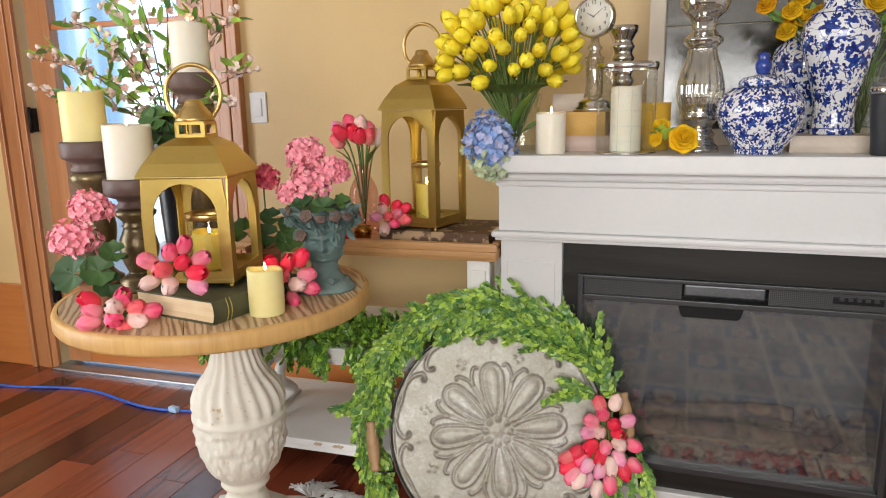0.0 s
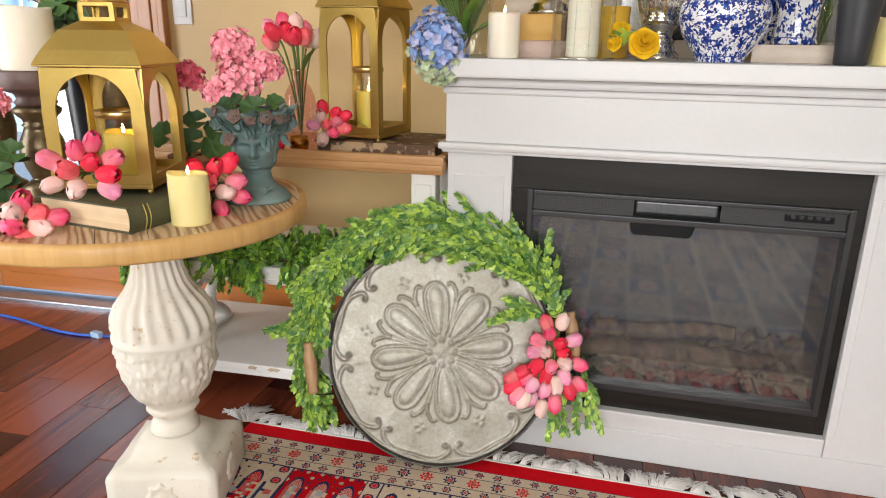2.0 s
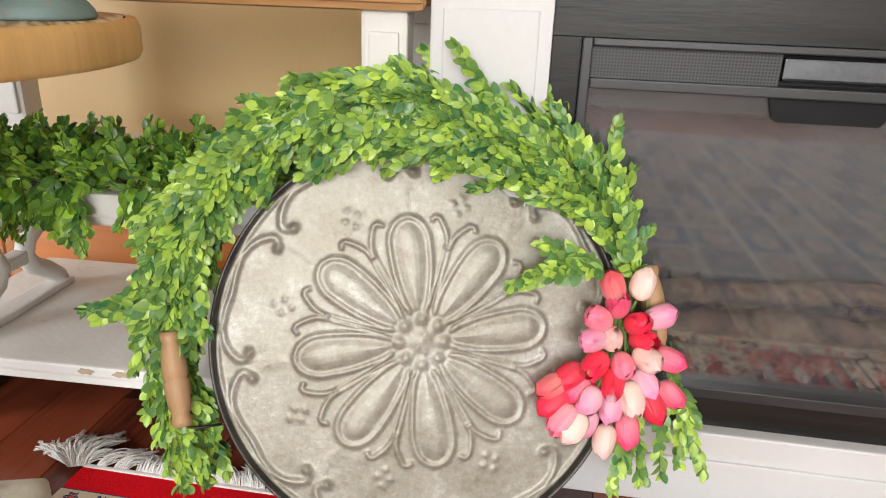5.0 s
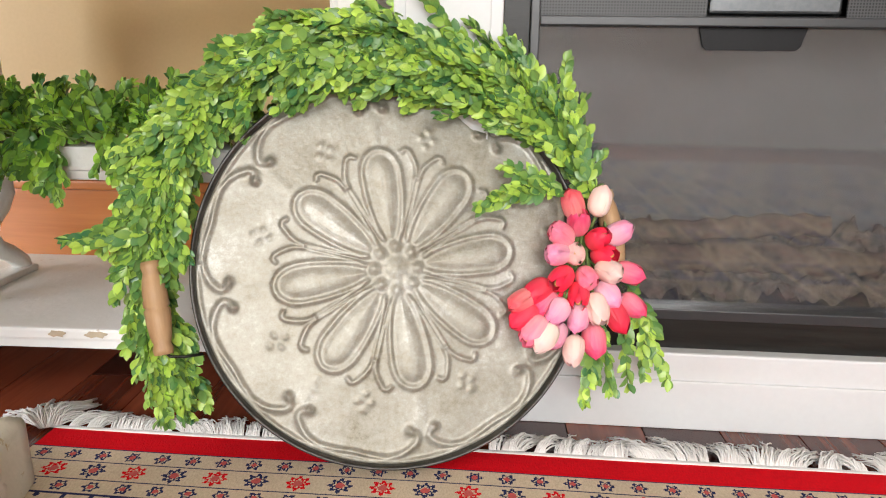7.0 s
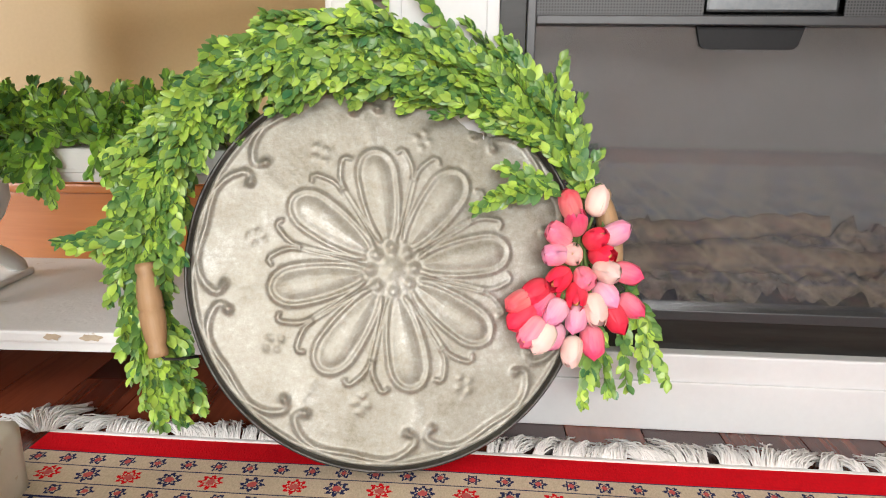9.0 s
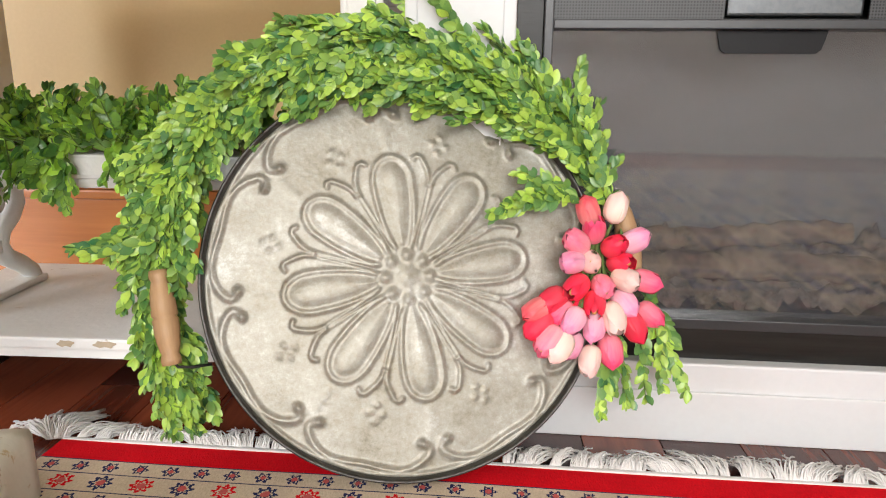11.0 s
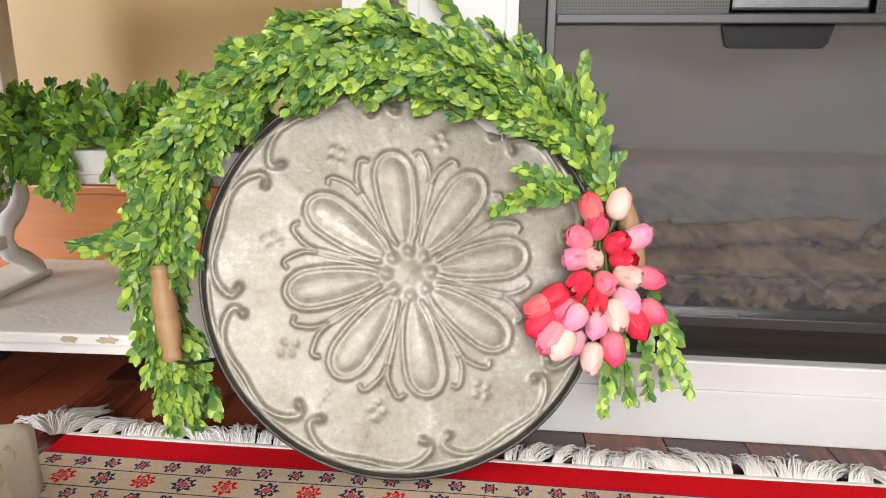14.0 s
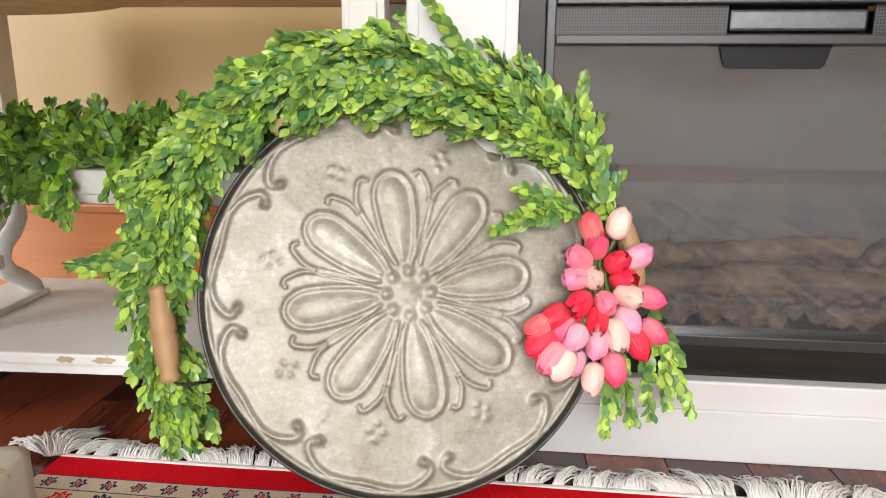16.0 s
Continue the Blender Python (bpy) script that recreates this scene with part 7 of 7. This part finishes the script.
gj = thing("ginger_jar", "blue and white porcelain ginger jar with lid", "ginger jar", 0.449, 1.880, MZ)
part("jar_body", Geo().lathe([(0.050, 0), (0.053, 0.003), (0.052, 0.010), (0.066, 0.028), (0.084, 0.056), (0.0935, 0.085), (0.095, 0.100), (0.092, 0.118), (0.080, 0.137), (0.060, 0.149), (0.046, 0.152)], 72), porcelain("blossom_porcelain", 0.085, 36, 0.40), gj)
porcelain_band(gj, 0.0545, 0.012)
porcelain_band(gj, 0.062, 0.148)
lid = part("lid", Geo().lathe([(0.049, 0.1525), (0.051, 0.156), (0.050, 0.164), (0.040, 0.172), (0.020, 0.176), (0.014, 0.178)], 48), porcelain("lid_porcelain", 0.04, 45, 0.4, 3.0), gj, "domed porcelain lid")
part("finial", Geo().lathe([(0.011, 0.1785), (0.014, 0.183), (0.018, 0.196), (0.016, 0.206), (0.010, 0.213), (0.014, 0.219), (0.012, 0.224), (0.004, 0.228)], 24), COBALT, lid, "cobalt blue finial")

book("old_book", "pale tooled book under a porcelain vase", pose(0.530, 2.08, MZ, 0, 0, -93), 0.165, 0.170, 0.038, PALEB, PAGES)
vs_ = thing("porcelain_vase", "tall blue and white porcelain vase standing on a book", "vase", 0.622, 1.990, MZ + 0.0385)
VP = [(0.047, 0), (0.050, 0.004), (0.048, 0.012), (0.044, 0.040), (0.046, 0.075), (0.054, 0.115), (0.068, 0.165), (0.080, 0.205), (0.083, 0.230), (0.078, 0.255), (0.062, 0.275), (0.044, 0.288), (0.040, 0.298), (0.042, 0.315), (0.050, 0.328), (0.048, 0.330)]
part("vase_body", Geo().lathe(VP, 72), porcelain("garden_porcelain", 0.065, 27, 0.48, 6.0), vs_)
porcelain_band(vs_, 0.0485, 0.014)
porcelain_band(vs_, 0.0640, 0.274)
v2 = thing("porcelain_vase", "smaller rounded blue and white porcelain vase", "vase", 0.582, 2.145, MZ)
part("vase_body", Geo().lathe([(0.05, 0), (0.052, 0.01), (0.062, 0.09), (0.080, 0.18), (0.084, 0.215), (0.074, 0.25), (0.050, 0.27), (0.048, 0.285), (0.052, 0.29)], 60), porcelain("sky_porcelain", 0.07, 26, 0.44, 9.0), v2)

tb = thing("travel_tumbler", "matte black insulated tumbler with a steel lid", "tumbler", 0.700, 1.838, MZ)
part("body", Geo().lathe([(0.030, 0), (0.032, 0.003), (0.034, 0.04), (0.041, 0.125), (0.041, 0.130)], 40), plain("matte_black", (0.018, 0.02, 0.024), (0.03, 0.032, 0.037), 0.5, 0, 8, 200, 0.05), tb)
part("steel_rim", Geo().lathe([(0.0412, 0.130), (0.0425, 0.134), (0.0425, 0.143), (0.041, 0.145)], 40), SILVER, tb, "brushed steel rim")
part("lid", Geo().lathe([(0.039, 0.1455), (0.040, 0.150), (0.036, 0.153)], 40), plain("smoky_lid", (0.10, 0.10, 0.11), (0.16, 0.16, 0.17), 0.2), tb, "smoky clear lid")
candle("pillar_candle", "ivory pillar candle beside the tumbler", 0.782, 1.862, MZ, 0.037, 0.095, WAX, False)

# yellow ranunculus and small blooms lying on the shelf
def ruffled(parent, c, r, material, d=(0, -1, 0.4)):
    g = Geo()
    for ring in range(5):
        q = r * (1 - 0.19 * ring)
        for k in range(6 - ring // 2):
            a0 = k * 2 * math.pi / (6 - ring // 2) + ring * 0.6
            def f(u, v):
                a = a0 + (u - 0.5) * 1.5
                w = (v > 0) * q * (0.25 + 0.75 * math.sin(math.pi * 0.5 * v))
                return (w * math.cos(a) * (1 + 0.06 * math.sin(9 * u)), w * math.sin(a) * (1 + 0.06 * math.sin(9 * u)), r * (0.15 * ring * min(1, v * 3) + 0.75 * v * v * (0.4 + 0.18 * ring)))
            g.sheet(6, 5, f)
    part("bloom", welded(g, "bloom"), material, parent, "", aim(c, d))


YEL = plain("ranunculus_yellow", (0.92, 0.58, 0.01), (0.96, 0.74, 0.04), 0.5, 0, 30, 160, 0.1, 0.15)
yl = thing("yellow_blooms", "yellow artificial ranunculus blooms lying on the mantel", "artificial flowers", 0.270, 1.842, MZ)
ruffled(yl, (0.012, -0.01, 0.034), 0.034, YEL, (0.1, -0.9, 0.3))
ruffled(yl, (-0.035, 0.03, 0.058), 0.024, YEL, (-0.4, -0.7, 0.5))
ruffled(yl, (-0.045, 0.01, 0.034), 0.018, YEL, (-0.5, -0.7, 0.3))
for k in range(5):
    g = Geo()
    leaf(g, None, 0.05, 0.025, 0.2, 0.2)
    part("leaf", g, LEAF, yl, "", aim((-0.03, 0.03, 0.03), (-0.5 + 0.2 * k, -0.4, 0.5 + 0.15 * (k % 3))))
rk = thing("amber_glass", "amber yellow glass holder behind the jar", "glass holder", 0.215, 2.03, MZ)
part("cup", Geo().lathe([(0.038, 0), (0.04, 0.01), (0.042, 0.12), (0.038, 0.121), (0.036, 0.02), (0.001, 0.018)], 32), plain("amber_yellow", (0.72, 0.40, 0.03), (0.80, 0.52, 0.08), 0.3), rk)

# crystal vase with the yellow tulips
cv = thing("crystal_vase", "diamond-cut crystal vase on the mantel", "vase", -0.122, 1.985, MZ)
def diamond(r, a, z):
    return r * (1 + 0.022 * abs(math.sin(8 * a + 60 * z)) + 0.022 * abs(math.sin(8 * a - 60 * z)))
part("cut_body", Geo().lathe([(0.032 + 0.018 * (i / 26) ** 1.4, 0.001 + 0.150 * i / 26) for i in range(27)], 96, None, diamond, True, False), glass("cut_crystal", (0.90, 0.93, 0.88), 0.16, 0.04), cv)
rnd_ = random.Random(21)
bl = []
for i in range(84):
    z = 1 - 1.5 * (i + 0.5) / 84
    a = i * 2.39996
    s = math.sqrt(max(0, 1 - z * z))
    d = Vector((s * math.cos(a), s * math.sin(a), z))
    p = Vector((d.x * 0.150 - 0.015, d.y * 0.115, 0.252 + d.z * 0.115)) * rnd_.uniform(0.93, 1.06)
    bl.append((p.x, p.y, p.z, d.x + rnd_.uniform(-0.3, 0.3), d.y - 0.25, d.z + 0.25, "y", 1.02 * rnd_.uniform(0.88, 1.1)))
lf = [(0.03 * math.cos(k * 2.4), 0.03 * math.sin(k * 2.4), 0.14, math.cos(k * 2.4), math.sin(k * 2.4) - 0.2, 0.7, 0.12) for k in range(26)]
bunch("tulip_bunch", "large round bouquet of yellow artificial tulips", pose(-0.150, 1.985, MZ), bl, (0.01, 0, 0.02), lf, "")

# hydrangea that hangs over the mantel's end
HB = [plain("hydrangea_blue", (0.15, 0.28, 0.64), (0.36, 0.50, 0.78), 0.6, 0, 40, 200, 0.1, 0.25), plain("hydrangea_lilac", (0.36, 0.40, 0.68), (0.56, 0.60, 0.80), 0.6, 0, 40, 200, 0.1, 0.25), plain("hydrangea_green", (0.42, 0.54, 0.30), (0.60, 0.68, 0.48), 0.6, 0, 40, 200, 0.1, 0.25)]
hm = []
for k in range(3):
    me = floret_mesh("floret", 0.0125, 4)
    me.materials.append(HB[k])
    hm.append(me)
hy = thing("hydrangea", "blue artificial hydrangea head hanging over the mantel edge", "artificial flower", -0.178, 1.840, 1.052)
part("flower_core", Geo().ball((0, 0, 0), 0.044, 14, 10, 1.35), HB[0], hy)
for i in range(150):
    z = 1 - 2 * (i + 0.5) / 150
    a = i * 2.39996
    s = math.sqrt(1 - z * z)
    d = Vector((s * math.cos(a), s * math.sin(a), z))
    p = Vector((d.x * 0.060, d.y * 0.052, d.z * 0.076 - 0.01 * d.x)) * rnd_.uniform(0.82, 1.12)
    part("floret", hm[2 if z < -0.45 + rnd_.uniform(-0.3, 0.3) else i % 2], None, hy, "", aim(p, d + Vector((rnd_.uniform(-0.6, 0.6), rnd_.uniform(-0.6, 0.6), rnd_.uniform(-0.6, 0.6))), i * 31))
part("stem", Geo().tube([(0.0, 0.02, 0.03), (0.03, 0.06, 0.05), (0.055, 0.10, 0.09)], 0.003, 6), STEM, hy)
for p, d, L in (((0.05, 0.05, 0.03), (0.35, -0.2, 1), 0.13), ((0.06, 0.06, 0.02), (0.7, -0.2, 0.6), 0.09)):
    g = Geo()
    leaf(g, None, L, L * 0.55, 0.15, 0.25)
    part("leaf", g, LEAF_DARK, hy, "broad green leaf", aim(p, d, 20))

# leaning window-pane mirror behind
def build_mirror():
    FR = worn_paint("limed_frame", (0.52, 0.46, 0.38), (0.66, 0.60, 0.52), (0.32, 0.24, 0.16), 0.60, 20)
    m = thing("window_mirror", "window-pane mirror in a whitewashed frame, leaning on the wall", "mirror", 0.19, 2.215, MZ)
    W, H = 1.02, 0.95
    T_ = pose(0, 0, 0, -5, 0, 0)
    part("frame_side", Geo().box(0, 0.045, 0, 0.03, 0, H, 0.004), FR, m, "", T_)
    part("frame_side", Geo().box(W - 0.045, W, 0, 0.03, 0, H, 0.004), FR, m, "", T_)
    part("frame_rail", Geo().box(0.0455, W - 0.0455, 0, 0.03, 0, 0.045, 0.004), FR, m, "", T_)
    part("frame_rail", Geo().box(0.0455, W - 0.0455, 0, 0.03, H - 0.045, H, 0.004), FR, m, "", T_)
    AM = metal("antique_mirror", (0.07, 0.07, 0.07), (0.13, 0.13, 0.128), 0.16, 6, 0.05)
    cols, rows = 3, 3
    cw, ch = (W - 0.091) / cols, (H - 0.091) / rows
    for i in range(cols):
        for k in range(rows):
            part("pane", Geo().box(0.0455 + i * cw + 0.0015, 0.0455 + (i + 1) * cw - 0.0015, 0.012, 0.016, 0.0455 + k * ch + 0.0015, 0.0455 + (k + 1) * ch - 0.0015, 0.001), AM, m, "greyed antique mirror pane", T_)
    part("backing", Geo().box(0.04, W - 0.04, 0.018, 0.026, 0.04, H - 0.04), FR, m, "", T_)
    for i in range(1, cols):
        for k in range(1, rows):
            g = Geo()
            for q in range(8):
                r = 0.022 if q % 2 == 0 else 0.015
                g.tube([(0, 0, 0), (r * math.cos(q * math.pi / 4), 0, r * math.sin(q * math.pi / 4))], 0.0045, 6, None, 0.7)
            part("rosette", g.ball((0, -0.002, 0), 0.007), FR, m, "small cream rosette", T_ @ Matrix.Translation((0.0455 + i * cw, 0.008, 0.0455 + k * ch)))


build_mirror()

# mixed flowers between vase and mirror
fs = thing("flower_arrangement", "yellow, orange and white flowers in a green crystal vase", "artificial flowers", 0.70, 2.09, MZ)
part("cut_body", Geo().lathe([(0.040 + 0.012 * (i / 20), 0.001 + 0.17 * i / 20) for i in range(21)], 72, None, diamond, True, False), MATS["cut_crystal"], fs)
ORG = plain("pansy_orange", (0.88, 0.46, 0.01), (0.94, 0.64, 0.03), 0.5, 0, 30, 160, 0.1, 0.2)
WHT = plain("white_petal", (0.78, 0.78, 0.74), (0.85, 0.85, 0.82), 0.5, 0, 30, 160, 0.1, 0.1)
for k in range(22):
    a = k * 2.4
    q = math.sqrt((k + 0.5) / 22)
    p = Vector((-0.06 + 0.19 * q * math.cos(a), -0.03 + 0.05 * q * math.sin(a), 0.33 + 0.07 * q * math.sin(a * 1.7)))
    part("stem", Geo().tube([(0, 0, 0.02), (p.x * 0.3, p.y * 0.3, 0.2), p], 0.002, 5), STEM, fs)
    mt = WHT if p.x > 0.03 else (ORG if k % 2 else YEL)
    ruffled(fs, p, 0.024, mt, (0.4 * math.cos(a), -0.8, 0.5))
for k in range(26):
    a = k * 2.4
    q = math.sqrt((k + 0.5) / 26)
    g = Geo()
    leaf(g, None, 0.075, 0.030, 0.15, 0.3)
    part("leaf", g, LEAF, fs, "", aim((-0.05 + 0.12 * q * math.cos(a), 0.0, 0.22 + 0.08 * q), (math.cos(a), -0.5, 0.8 + 0.4 * math.sin(a)), k * 40))

# ---- floor planks ----
def build_planks():
    W = 0.128
    geo = {}
    rows = int((ROOM_X1 - ROOM_X0) / W) + 1
    near, far = [], Geo()
    for i in range(rows):
        x = ROOM_X0 + i * W
        y = ROOM_Y0 - RND.uniform(0, 0.8)
        while y < WALL - 0.005:
            L = RND.choice((0.8, 1.1, 1.4))
            y0, y1 = max(y, ROOM_Y0), min(y + L, WALL - 0.005)
            if y1 - y0 > 0.05:
                if y1 > -0.2 and x < 1.6 and len(near) < 290:
                    near.append((x, y0, y1))
                else:
                    far.box(x + 0.0008, x + W - 0.0008, y0 + 0.0008, y1 - 0.0008, -0.014, 0.0)
            y += L
    for x, y0, y1 in near:
        key = round(y1 - y0, 2)
        if key not in geo:
            geo[key] = Geo().box(0.0008, W - 0.0008, 0.0008, key - 0.0008, -0.014, 0.0, 0.0012).mesh("plank")
        part("plank", geo[key], CHERRY, floor, "", pose(x, y0, 0))
    tagged(part("far_planks", far, CHERRY, floor), "cherry hardwood planks", "", "", "stuff")


build_planks()
